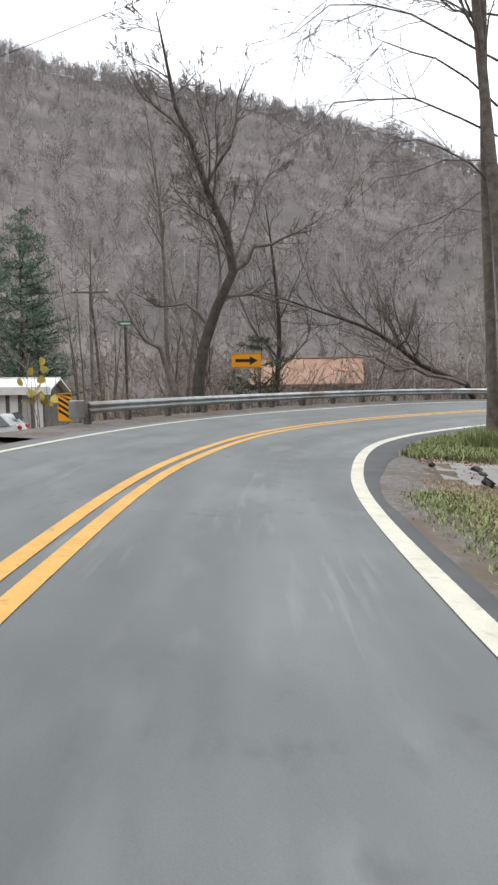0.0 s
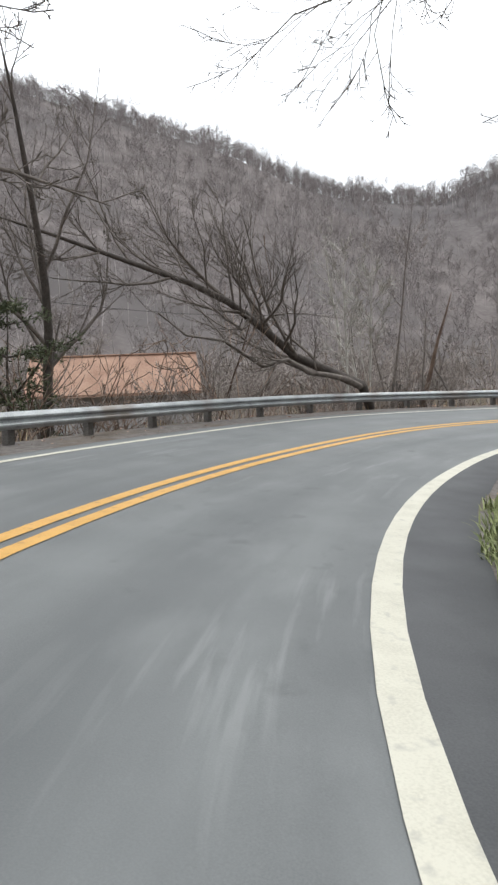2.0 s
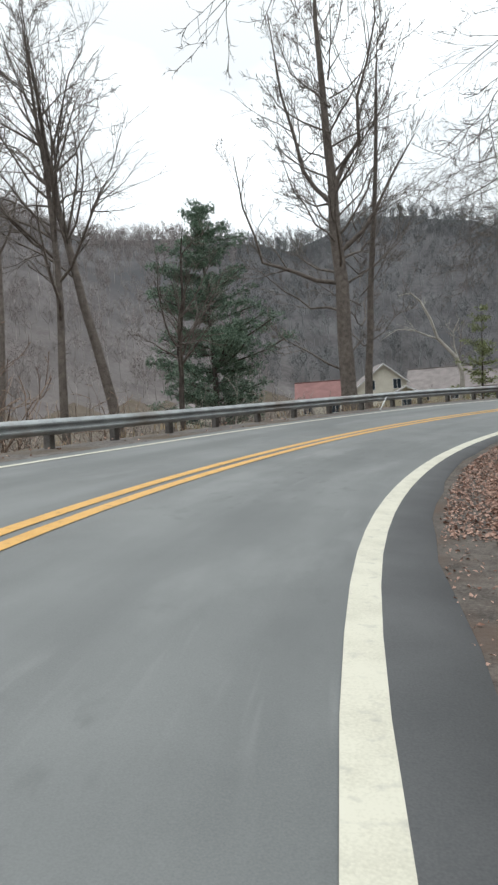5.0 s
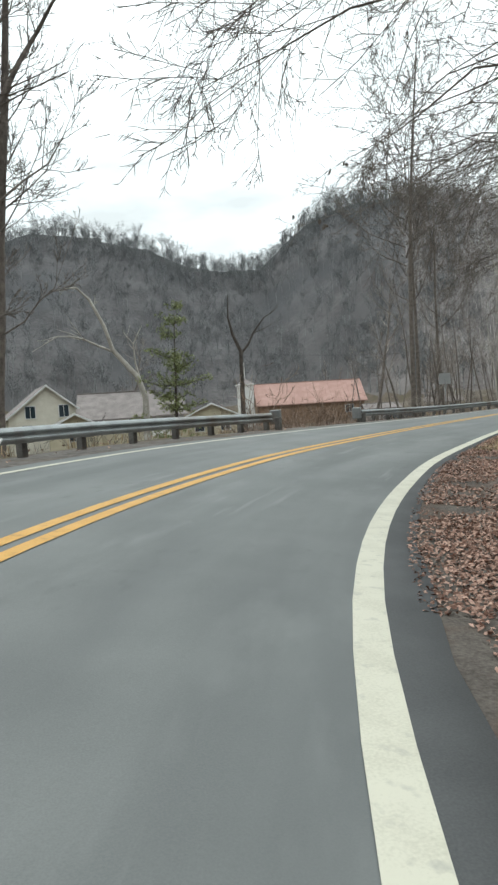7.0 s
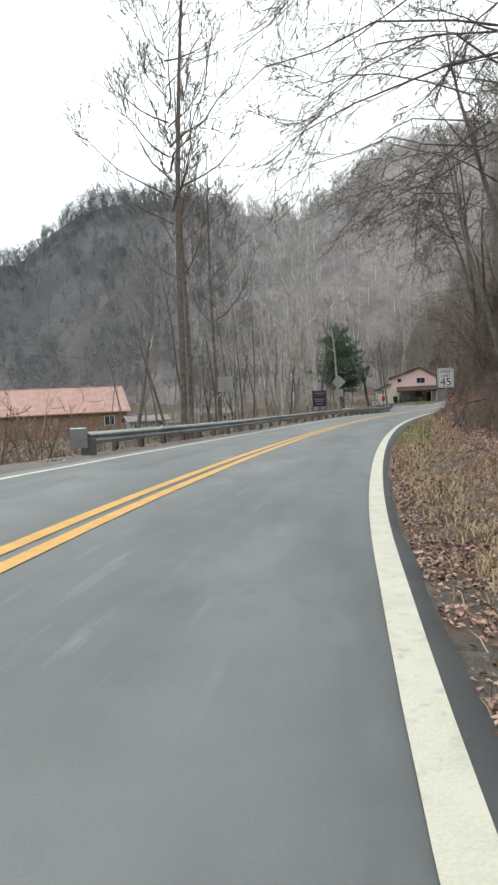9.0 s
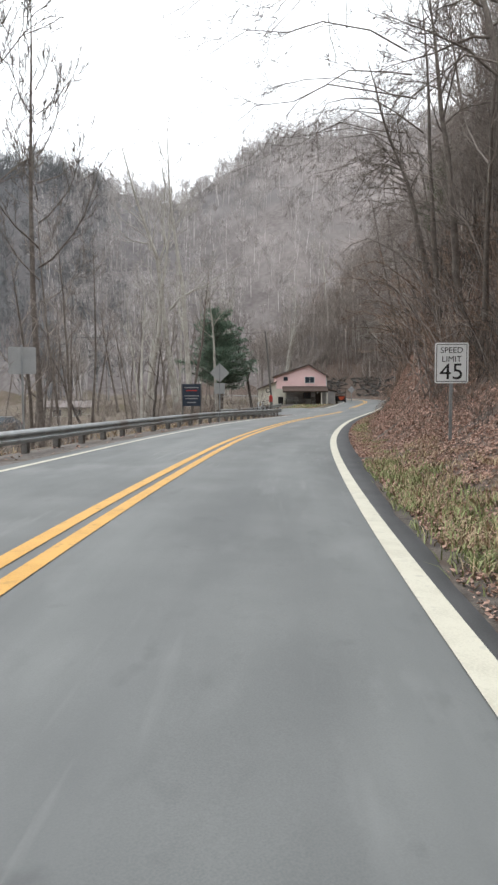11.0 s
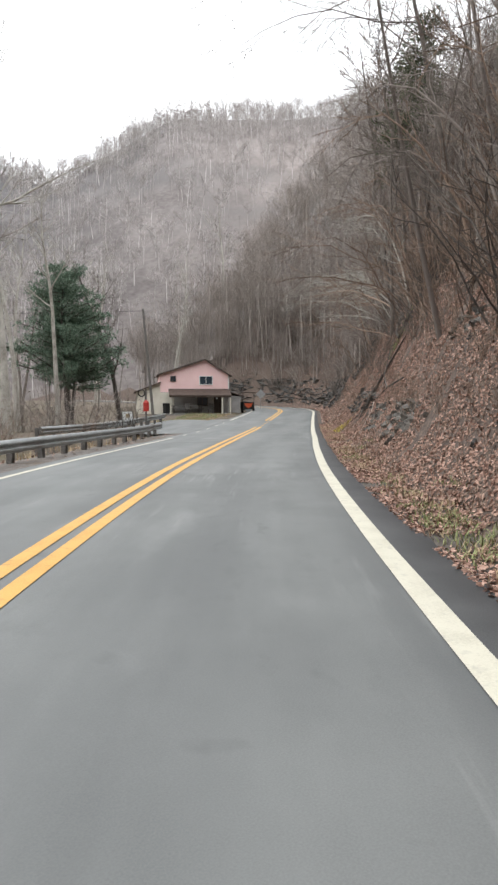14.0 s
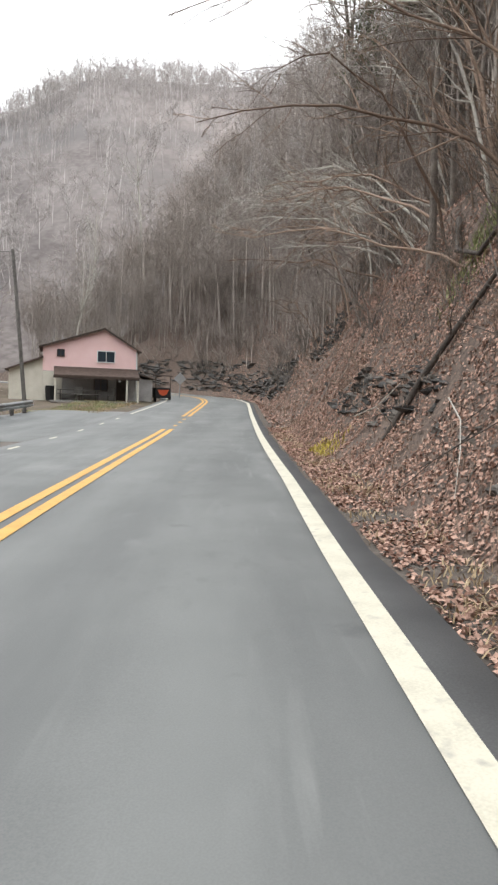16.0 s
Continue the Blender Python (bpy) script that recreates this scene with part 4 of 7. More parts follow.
g = ground_z(66.9, 72.4)
white_board = empty("notice_board", facing(66.9, 72.4, g, (45, 48)), "small white notice board behind the guardrail", "sign board")
part("panel", plate(rounded(0.52, 0.44, 0.02, 0.66 - g), 0.03), SIGN_WHITE, white_board)
part("emblem", plate(rounded(0.2, 0.22, 0.06, 0.66 - g), 0.004, move=(0, -0.005, 0)), DRY_GRASS, white_board, "faded round mark")
for x in (-0.27, 0.27):
    part("post", box(0.05, 0.05, 0.92 - g + 0.3, x, 0.07, -0.3, 0.006), POST_WOOD, white_board)

g = ground_z(69.8, 73.9)
gas = empty("red_hydrant_pump", facing(69.8, 73.9, g, (45, 48)), "red painted post pump with a coiled hose hung above it", "pump")
part("body", rod(0.17, 0.5, 0, 0, 1.2, 14), RED_PAINT, gas)
part("cap", rod(0.17, 0.14, 0, 0, 1.7, 14, top=0.06), RED_PAINT, gas)
part("stand", box(0.1, 0.1, 2.5, 0, 0.21, 0, 0.01), POST_WOOD, gas)
ring = Wood()
ring.limb([np.array([0.19 * math.cos(a) - 0.25, 0.1, 2.25 + 0.19 * math.sin(a)]) for a in np.linspace(0, 2 * math.pi, 17)], [0.04] * 17, 6)
part("hose_coil", ring.mesh("hose_coil", RUBBER), RUBBER, gas, "dark coiled hose")

street = empty("street_name_sign", facing(-0.9, -33.3, ground_z(-0.9, -33.3), (31, -35)), "green street name blade on a tall dark post", "road sign")
g = ground_z(-0.9, -33.3)
part("post", rod(0.06, 4.4 - g + 0.3, 0, 0, -0.3, 8), BARK_DARK, street)
part("blade", plate(rounded(0.62, 0.2, 0.02, 4.5 - g), 0.02), SIGN_GREEN, street)
part("text_bar", plate([(-0.22, 4.46 - g), (0.22, 4.46 - g), (0.22, 4.53 - g), (-0.22, 4.53 - g)], 0.003, move=(0, -0.006, 0)), SIGN_WHITE, street, "pale lettering shown as a bar")


# ---------------------------------------------------------------- poles and wires
def utility_pole(x, y, top, label, arm=True, lean=0.0, r=0.13, turn=0.0):
    g = ground_z(x, y)
    ob = empty("utility_pole", pose(x, y, g, 0, lean, turn), label, "utility pole", "utility poles")
    part("shaft", rod(r, top - g + 0.5, 0, 0, -0.5, 10, top=r * 0.7), POST_WOOD, ob)
    if arm:
        part("crossarm", box(2.3, 0.1, 0.12, 0, -0.14, top - g - 0.55, 0.01), POST_WOOD, ob)
        for sx in (-1.05, 1.05):
            part("insulator", rod(0.06, 0.16, sx, -0.14, top - g - 0.43, 8, top=0.035), SIGN_WHITE, ob)
        part("insulator", rod(0.06, 0.2, 0, 0, top - g, 8, top=0.03), SIGN_WHITE, ob)
    return ob


utility_pole(-15.2, -34.4, 8.3, "weathered utility pole with a crossarm and white insulators", turn=80)
utility_pole(83.0, 86.2, 9.1, "plain weathered wooden pole beside the pink house", arm=False, lean=-5.0, turn=-45)


def wire(a, b, sag, label):
    w = Wood()
    a, b = np.array(a, float), np.array(b, float)
    pts = [a + (b - a) * u - np.array([0, 0, sag * 4 * u * (1 - u)]) for u in np.linspace(0, 1, 15)]
    w.limb(pts, [0.014] * 15, 4)
    return tagged(new("overhead_wire", w.mesh("overhead_wire", RUBBER)), label, "wire", "overhead wires")


wire((-15.2, -34.4, 8.2), (-62, -62, 9.5), 1.2, "thin dark overhead wire")
wire((-15.2, -34.4, 7.6), (-30, 2, 8), 1.0, "thin dark overhead wire")
wire((-4.3, -56.1, 8.1), (3.9, -20.7, 21.9), 0.02, "thin dark overhead wire high across the road")
wire((82.4, 86.7, 8.9), (40, 110, 9.2), 1.2, "thin dark overhead wire")


# ---------------------------------------------------------------- buildings
def window(parent, x, y, z, w, h, frame=None, name="window"):
    """A framed window set into a front wall that faces -y."""
    frame = frame or SIGN_WHITE
    win = part(name, box(w, 0.06, h, x, y, z, 0.01), WINDOW_GLASS, parent, "dark glass window in a pale frame")
    t = 0.06
    for fx, fz, fw, fh in ((x, z - t, w + 2 * t, t), (x, z + h, w + 2 * t, t), (x - w / 2 - t / 2, z, t, h), (x + w / 2 + t / 2, z, t, h), (x, z, 0.04, h)):
        part("frame", box(fw, 0.1, fh, fx, y - 0.01, fz, 0.006), frame, win)
    return win


def slab(p0, p1, q0, q1, thick):
    """A roof plane between its eave p0-p1 and its ridge q0-q1."""
    bm = bmesh.new()
    top = [bm.verts.new(v) for v in (p0, p1, q1, q0)]
    low = [bm.verts.new((v[0], v[1], v[2] - thick)) for v in (p0, p1, q1, q0)]
    bm.faces.new(top)
    bm.faces.new(low[::-1])
    for i in range(4):
        bm.faces.new((top[(i + 1) % 4], top[i], low[i], low[(i + 1) % 4]))
    bmesh.ops.recalc_face_normals(bm, faces=bm.faces)
    return bm


def prism(outline, y0, y1):
    return plate(outline, y1 - y0, move=(0, y0, 0))


def gable_house(name, m, w, d, eave, ridge, wall, roof, label, along="x", windows=(), door=None, chimney=False, category="house", over=0.4, base=2.0):
    """A plain gabled building; along: the way its ridge runs; its front faces -y."""
    ob = empty(name, m, label, category, "houses of the village")
    part("wall", box(w, d, eave + base, 0, d / 2, -base, 0.02), wall, ob)
    if along == "x":
        for x in (-w / 2, w / 2 - 0.12):
            bm = plate([(0, eave - 0.02), (d, eave - 0.02), (d / 2, ridge - 0.05)], 0.12, turn=Euler((0, 0, radians(90))).to_matrix().to_4x4(), move=(x + 0.12, 0, 0))
            part("gable", bm, wall, ob)
        k = (ridge - eave) / (d / 2)
        part("roof_plane", slab((-w / 2 - over, -over, eave - k * over), (w / 2 + over, -over, eave - k * over), (-w / 2 - over, d / 2, ridge), (w / 2 + over, d / 2, ridge), 0.12), roof, ob)
        part("roof_plane", slab((-w / 2 - over, d + over, eave - k * over), (w / 2 + over, d + over, eave - k * over), (-w / 2 - over, d / 2, ridge), (w / 2 + over, d / 2, ridge), 0.12), roof, ob)
        part("ridge_cap", box(w + 2 * over, 0.25, 0.07, 0, d / 2, ridge - 0.02, 0.02), roof, ob)
    else:
        for y in (0, d - 0.12):
            part("gable", plate([(-w / 2, eave - 0.02), (w / 2, eave - 0.02), (0, ridge - 0.05)], 0.12, move=(0, y, 0)), wall, ob)
        k = (ridge - eave) / (w / 2)
        for sx in (-1, 1):
            part("roof_plane", slab((sx * (w / 2 + over), -over, eave - k * over), (sx * (w / 2 + over), d + over, eave - k * over), (0, -over, ridge), (0, d + over, ridge), 0.12), roof, ob)
            edge = plate([(0, ridge), (sx * (w / 2 + over), eave - k * over), (sx * (w / 2 + over), eave - k * over - 0.16), (0, ridge - 0.16)], 0.04, move=(0, -over - 0.045, 0))
            part("bargeboard", edge, SIGN_WHITE, ob)
    for x, z, ww, hh in windows:
        window(ob, x, -0.02, z, ww, hh)
    if door:
        part("door", box(0.9, 0.06, 2.0, door, -0.02, 0, 0.01), DARK_TRIM, ob)
    if chimney:
        part("chimney", box(0.5, 0.5, 1.3, w * 0.25, d * 0.55, ridge - 0.5, 0.02), BRICK_TAN, ob)
    return ob


def turn_from(left, right):
    """The turn about z that lays +x from left to right."""
    return math.degrees(math.atan2(right[1] - left[1], right[0] - left[0]))


# pink house at the far bend
HR, HL = (93.3, 86.4), (88.7, 90.85)
hz = 0.36
PW = 6.4
house = empty("pink_house", pose(HL[0], HL[1], hz, 0, 0, turn_from(HL, HR)), "two-storey pink sided house with a brown roof and a covered porch", "house")
part("lower_wall", box(PW, 7.0, 2.6, PW / 2, 3.5, -0.6, 0.02), GREY_WALL, house, "grey painted block ground floor")
PEAK, EAVE = (4.15, 5.05), 3.7


part("upper_wall", prism([(0, 1.95), (PW, 1.95), (PW, EAVE), PEAK, (0, EAVE)], 0.03, 7.0), PINK, house)
sv, sf = [], []
z = 1.98
while z < PEAK[1] - 0.12:
    top = z + 0.17
    x0 = 0 if top <= EAVE else PEAK[0] * (top - EAVE) / (PEAK[1] - EAVE)
    x1 = PW if top <= EAVE else PW - (PW - PEAK[0]) * (top - EAVE) / (PEAK[1] - EAVE)
    n0 = len(sv)
    sv += [(x0, -0.012, z), (x1, -0.012, z), (x1, 0.012, top), (x0, 0.012, top), (x0, 0.03, z), (x1, 0.03, z)]
    sf += [(n0, n0 + 1, n0 + 2, n0 + 3), (n0 + 1, n0, n0 + 4, n0 + 5)]
    z = top
part("siding", (sv, sf), PINK, house, "pink horizontal lap boards")
part("roof_plane", slab((-0.25, -0.3, EAVE - 0.06), (-0.25, 7.3, EAVE - 0.06), (PEAK[0], -0.3, PEAK[1] + 0.06), (PEAK[0], 7.3, PEAK[1] + 0.06), 0.09), BROWN_ROOF, house)
part("roof_plane", slab((PW + 0.3, -0.3, EAVE - 0.14), (PW + 0.3, 7.3, EAVE - 0.14), (PEAK[0], -0.3, PEAK[1] + 0.06), (PEAK[0], 7.3, PEAK[1] + 0.06), 0.09), BROWN_ROOF, house)
part("bargeboard", plate([(-0.27, EAVE - 0.07), (PEAK[0], PEAK[1] + 0.05), (PEAK[0], PEAK[1] - 0.08), (-0.27, EAVE - 0.19)], 0.05, move=(0, -0.35, 0)), DARK_TRIM, house)
part("bargeboard", plate([(PW + 0.32, EAVE - 0.15), (PEAK[0], PEAK[1] + 0.05), (PEAK[0], PEAK[1] - 0.08), (PW + 0.32, EAVE - 0.28)], 0.05, move=(0, -0.35, 0)), DARK_TRIM, house)
window(house, 4.28, -0.03, 2.75, 1.15, 0.72)
window(house, 1.2, -0.03, 3.05, 0.4, 0.4, DARK_TRIM)
part("downpipe", rod(0.05, 3.5, PW + 0.02, -0.06, 0, 8), SIGN_WHITE, house)
part("lean_to_wall", prism([(-2.2, -0.6), (0, -0.6), (0, 2.85), (-2.2, 2.05)], 0.05, 4.6), CREAM, house, "cream boarded lean-to")
part("lean_to_roof", slab((-2.45, -0.3, 2.0), (-2.45, 4.9, 2.0), (0.05, -0.3, 2.97), (0.05, 4.9, 2.97), 0.12), BROWN_ROOF, house)
part("pale_wall", box(1.3, 0.06, 2.35, 0.65, -0.02, -0.4, 0.01), CREAM, house, "cream boarded front beside the porch")
part("porch_roof", slab((0.75, -1.9, 1.72), (PW + 0.05, -1.9, 1.72), (0.75, 0.02, 2.32), (PW + 0.05, 0.02, 2.32), 0.1), BROWN_ROOF, house, "mossy sagging porch roof")
part("porch_fascia", box(5.7, 0.05, 0.16, 3.57, -1.9, 1.5, 0.01), DARK_TRIM, house)
for x in (0.85, 5.6, 6.35):
    part("porch_post", box(0.11, 0.11, 1.75, x, -1.8, -0.1, 0.01), CREAM, house)
part("porch_floor", box(5.9, 2.1, 0.14, 3.5, -0.95, -0.14, 0.01), CONCRETE, house)
part("door", box(0.85, 0.07, 1.7, 5.45, -0.03, 0.02, 0.01), DARK_TRIM, house, "dark front door in the porch")
window(house, 3.95, -0.03, 0.75, 0.85, 0.75, DARK_TRIM)
part("side_addition", box(1.3, 4.2, 1.95, PW + 0.66, 3.0, -0.3, 0.02), GREY_WALL, house, "grey side addition under the eave")
part("side_roof", slab((PW + 1.5, 0.6, 1.72), (PW + 1.5, 5.4, 1.72), (PW, 0.6, 2.1), (PW, 5.4, 2.1), 0.08), BROWN_ROOF, house)
part("porch_lamp", rod(0.07, 0.12, 5.1, -1.75, 1.36, 8), SIGN_WHITE, house, "small white lamp under the porch eave")

H_M = house.matrix_world.copy()


def at_house(x, y, z=0.0, turn=0.0):
    return H_M @ pose(x, y, z, 0, 0, turn)


def bench_table(m, label):
    ob = empty("picnic_table", m, label, "table")
    part("tabletop", box(1.5, 0.7, 0.05, 0, 0, 0.7, 0.01), POST_WOOD, ob)
    for y in (-0.65, 0.65):
        part("bench", box(1.5, 0.25, 0.045, 0, y, 0.42, 0.01), POST_WOOD, ob)
    for x in (-0.55, 0.55):
        part("leg", box(0.07, 1.5, 0.06, x, 0, 0.36, 0.01), POST_WOOD, ob)
        for y in (-0.4, 0.4):
            part("leg", box(0.07, 0.07, 0.74, x, y, 0, 0.01), POST_WOOD, ob)
    return ob


bench_table(at_house(1.75, -1.0), "weathered wooden picnic table on the porch")
bench_table(at_house(3.1, -0.95, turn=8), "weathered wooden picnic table on the porch")


def porch_chair(m):
    ob = empty("chair", m, "grey slatted porch chair by the wall", "chair", "porch chairs")
    part("seat", box(0.5, 0.5, 0.05, 0, 0, 0.4, 0.01), POST_WOOD, ob)
    part("backrest", box(0.5, 0.05, 0.5, 0, 0.24, 0.45, 0.01), POST_WOOD, ob)
    for x in (-0.21, 0.21):
        for y in (-0.2, 0.2):
            part("leg", box(0.05, 0.05, 0.42, x, y, 0, 0.005), POST_WOOD, ob)
    return ob


chair = porch_chair(at_house(4.6, -1.0, turn=-10))
copy_thing(chair, at_house(2.45, -1.6, turn=12))
bin_ = empty("trash_bin", at_house(0.55, -0.6), "black wheeled trash bin against the cream wall", "bin")
part("body", rod(0.3, 0.95, 0, 0, -0.05, 8, top=0.36), RUBBER, bin_)
part("lid", box(0.66, 0.68, 0.06, 0, 0, 0.9, 0.02), RUBBER, bin_)
cart = empty("utility_trailer", at_house(PW + 2.15, 1.2), "black open trailer with an orange-red panel beside the house", "trailer")
part("body", box(1.15, 1.8, 0.75, 0, 0.9, 0.35, 0.03), RUBBER, cart)
part("panel", plate([(-0.42, 0.95), (0.42, 0.95), (0.25, 0.62), (0, 0.5), (-0.25, 0.62)], 0.02, move=(0, -0.03, 0)), ORANGE_PAINT, cart, "orange-red panel")
for x in (-0.55, 0.55):
    part("wheel", rod(0.3, 0.16, x, 0.9, 0.3, 14, turn=Euler((0, radians(90), 0)).to_matrix().to_4x4()), RUBBER, cart)
    part("upright", box(0.06, 0.06, 0.9, x, 0.1, 1.05, 0.005), DARK_TRIM, cart)
part("canopy_bar", box(1.5, 0.08, 0.08, 0, 0.1, 1.95, 0.01), DARK_TRIM, cart)

# long tan building with the faded red roof
BL, BR = (32.6, 96.0), (47.0, 92.6)
hall = gable_house("brick_hall", pose((BL[0] + BR[0]) / 2, (BL[1] + BR[1]) / 2, 0, 0, 0, turn_from(BL, BR)), 14.6, 8.5, 1.5, 4.3, BRICK_TAN, RED_ROOF, "long low tan building under a faded red metal roof", windows=((5.2, -0.3, 1.1, 1.0),), base=2.6)
for i in range(24):
    x = -7.4 + i * 0.645
    part("roof_rib", slab((x, -0.42, 1.27), (x + 0.05, -0.42, 1.27), (x, 4.2, 4.34), (x + 0.05, 4.2, 4.34), 0.04), RED_ROOF, hall)
cup = empty("white_cupola", pose(31.6, 98.5, 0), "small white louvred cupola with a thin spire behind the hall", "cupola")
part("tower", box(1.9, 1.9, 6.6, 0, 0, -2.4, 0.03), WHITE_WALL, cup)
part("cornice", box(2.3, 2.3, 0.16, 0, 0, 4.2, 0.03), WHITE_WALL, cup)
part("cap", rod(1.5, 0.8, 0, 0, 4.36, 4, top=0.12, turn=Euler((0, 0, radians(45))).to_matrix().to_4x4()), GREY_ROOF, cup)
part("spire", rod(0.07, 2.4, 0, 0, 5.1, 6, top=0.02), WHITE_WALL, cup)

# orange-roofed building beyond the first rail
OL, OR = (-14.6, -24.0), (-12.2, -17.3)
shed = gable_house("tan_roofed_building", pose((OL[0] + OR[0]) / 2, (OL[1] + OR[1]) / 2, 0, 0, 0, turn_from(OL, OR)), 6.7, 4.4, 2.2, 3.72, GREY_WALL, ORANGE_ROOF, "low building under a wide rusty tan roof behind the guardrail", base=3.0)
for i in range(12):
    x = -3.65 + i * 0.66
    part("roof_rib", slab((x, -0.42, 1.94), (x + 0.05, -0.42, 1.94), (x, 2.18, 3.75), (x + 0.05, 2.18, 3.75), 0.04), ORANGE_ROOF, shed)

# village houses in the valley
gable_house("village_house", pose(4.6, 66.5, 0, 0, 0, 6), 6.5, 8, 1.6, 4.2, CREAM, GREY_ROOF, "pale cream two-storey village house with a grey shingle roof", along="y", windows=((-1.4, 1.4, 0.8, 1.0), (1.4, 1.4, 0.8, 1.0)))
gable_house("village_house", pose(10.2, 64.6, 0, 0, 0, -8), 6.0, 7, 1.2, 3.3, YELLOW_WALL, GREY_ROOF, "pale yellow village house with a grey shingle roof", windows=((-1.5, -0.1, 0.8, 1.1), (1.5, -0.1, 0.8, 1.1)))
gable_house("village_porch_house", pose(6.6, 60.5, 0, 0, 0, 0), 4.0, 3.5, 0.6, 1.6, YELLOW_WALL, GREY_ROOF, "small yellow gabled porch building with white trim", along="y", windows=((0, -0.6, 0.9, 0.8),))
gable_house("village_house", pose(-1.9, 60.5, 0, 0, 0, 4), 4.6, 7, 0.9, 2.7, CREAM, MAROON_ROOF, "pale village house under a maroon roof", windows=((-1.4, -0.6, 0.9, 1.0), (1.4, -0.6, 0.9, 1.0)))
gable_house("village_house", pose(-14.0, 63.0, 0, 0, 0, 10), 7.5, 7, 0.2, 1.4, CREAM, GREY_ROOF, "low cream village house under a grey roof", windows=((-2, -0.6, 1.0, 1.0), (2, -0.6, 1.0, 1.0)))
gable_house("village_house", pose(20.5, 72.5, 0, 0, 0, -12), 6.5, 6, 0.4, 1.9, YELLOW_WALL, GREY_ROOF, "low yellow village house with a pale roof", along="y", windows=((-1.3, -0.9, 0.9, 0.9), (1.3, -0.9, 0.9, 0.9)))
gable_house("village_house", pose(14.8, 75.0, 0, 0, 0, -4), 6.5, 6, 1.2, 2.9, WHITE_WALL, GREY_ROOF, "white village house between bare trees", windows=((-1.6, -0.4, 0.9, 1.0), (1.6, -0.4, 0.9, 1.0)))
gable_house("mobile_home", pose(45.6, 84.6, 0, 0, 0, -14), 4.0, 3.0, 0.2, 0.7, GREY_WALL, GREY_ROOF, "pale grey mobile home half hidden by bare trees", windows=((-1.2, -0.7, 0.8, 0.7), (1.2, -0.7, 0.8, 0.7)), category="mobile home")
gable_house("mobile_home", pose(62.0, 97.0, 0, 0, 0, -30), 5.0, 3.6, 0.4, 1.0, CREAM, GREY_ROOF, "small cream mobile home among bare trees", windows=((-1.0, -0.7, 0.8, 0.7), (1.2, -0.7, 0.8, 0.7)), category="mobile home")

# white shed and parked car by the side road
wb = gable_house("white_shed", pose(-14.53, -39.17, -1.1, 0, 0, 78), 3.8, 5.0, 2.9, 3.6, POST_WOOD, WHITE_WALL, "weathered grey shed under a white metal roof", windows=(), base=0.6, category="shed")
for i in range(5):
    part("wall_board", box(0.5, 0.05, 2.9, -1.5 + i * 0.75, -0.03, 0, 0.01), WHITE_WALL if i % 3 else GREY_WALL, wb)
part("fascia", box(4.7, 0.06, 0.5, 0, -0.45, 2.5, 0.01), WHITE_WALL, wb, "white painted fascia")


def car(m, paint, label):
    """A parked estate car, nose towards +x."""
    ob = empty("parked_car", m, label, "car", "parked cars")
    side = [(-2.2, 0.35), (2.15, 0.32), (2.25, 0.62), (2.1, 0.85), (1.15, 0.98), (0.5, 1.42), (-1.55, 1.47), (-2.05, 1.05), (-2.25, 0.8)]
    bm = plate(side, 1.74, move=(0, -0.87, 0))
    for v in bm.verts:
        if v.co.z > 1.2:
            v.co.y *= 0.8
    bmesh.ops.bevel(bm, geom=bm.edges[:], offset=0.05, segments=2, affect="EDGES")
    part("body", bm, paint, ob)
    for sy in (-1, 1):
        bm = plate([(1.0, 1.0), (0.48, 1.36), (-1.45, 1.4), (-1.85, 1.02)], 0.02, move=(0, 0.8 * sy - 0.01, 0))
        for v in bm.verts:
            v.co.y = sy * (0.9 if v.co.z < 1.2 else 0.735)
        part("side_window", bm, WINDOW_GLASS, ob)
        part("tail_light", box(0.12, 0.3, 0.2, -2.16, sy * 0.68, 0.82, 0.03), RED_PAINT, ob, "red tail light")
        part("headlight", box(0.14, 0.34, 0.16, 2.1, sy * 0.62, 0.64, 0.03), SIGN_WHITE, ob)
        for x in (-1.35, 1.4):
            wheel = part("wheel", rod(0.33, 0.22, x, sy * 0.82 - 0.11, 0.33, 18, turn=Euler((radians(-90), 0, 0)).to_matrix().to_4x4()), RUBBER, ob)
            part("rim", rod(0.2, 0.02, x, sy * 0.82 + (0.115 if sy > 0 else -0.135), 0.33, 12, turn=Euler((radians(-90), 0, 0)).to_matrix().to_4x4()), GALV, wheel)
    part("rear_window", plate([(-0.65, 1.08), (0.65, 1.08), (0.55, 1.4), (-0.55, 1.4)], 0.02, turn=Euler((radians(-38), 0, radians(-90))).to_matrix().to_4x4(), move=(-2.73, 0, 0.42)), WINDOW_GLASS, ob)
    part("bumper", box(0.16, 1.7, 0.22, -2.22, 0, 0.36, 0.04), RUBBER if paint is CAR_GREY else paint, ob)
    return ob


car(stand(1.0, -39.75, -98), CAR_WHITE, "white estate car parked beside the shed")
car(stand(45.5, 79.5, 160), CAR_GREY, "dark grey car parked by the mobile home")


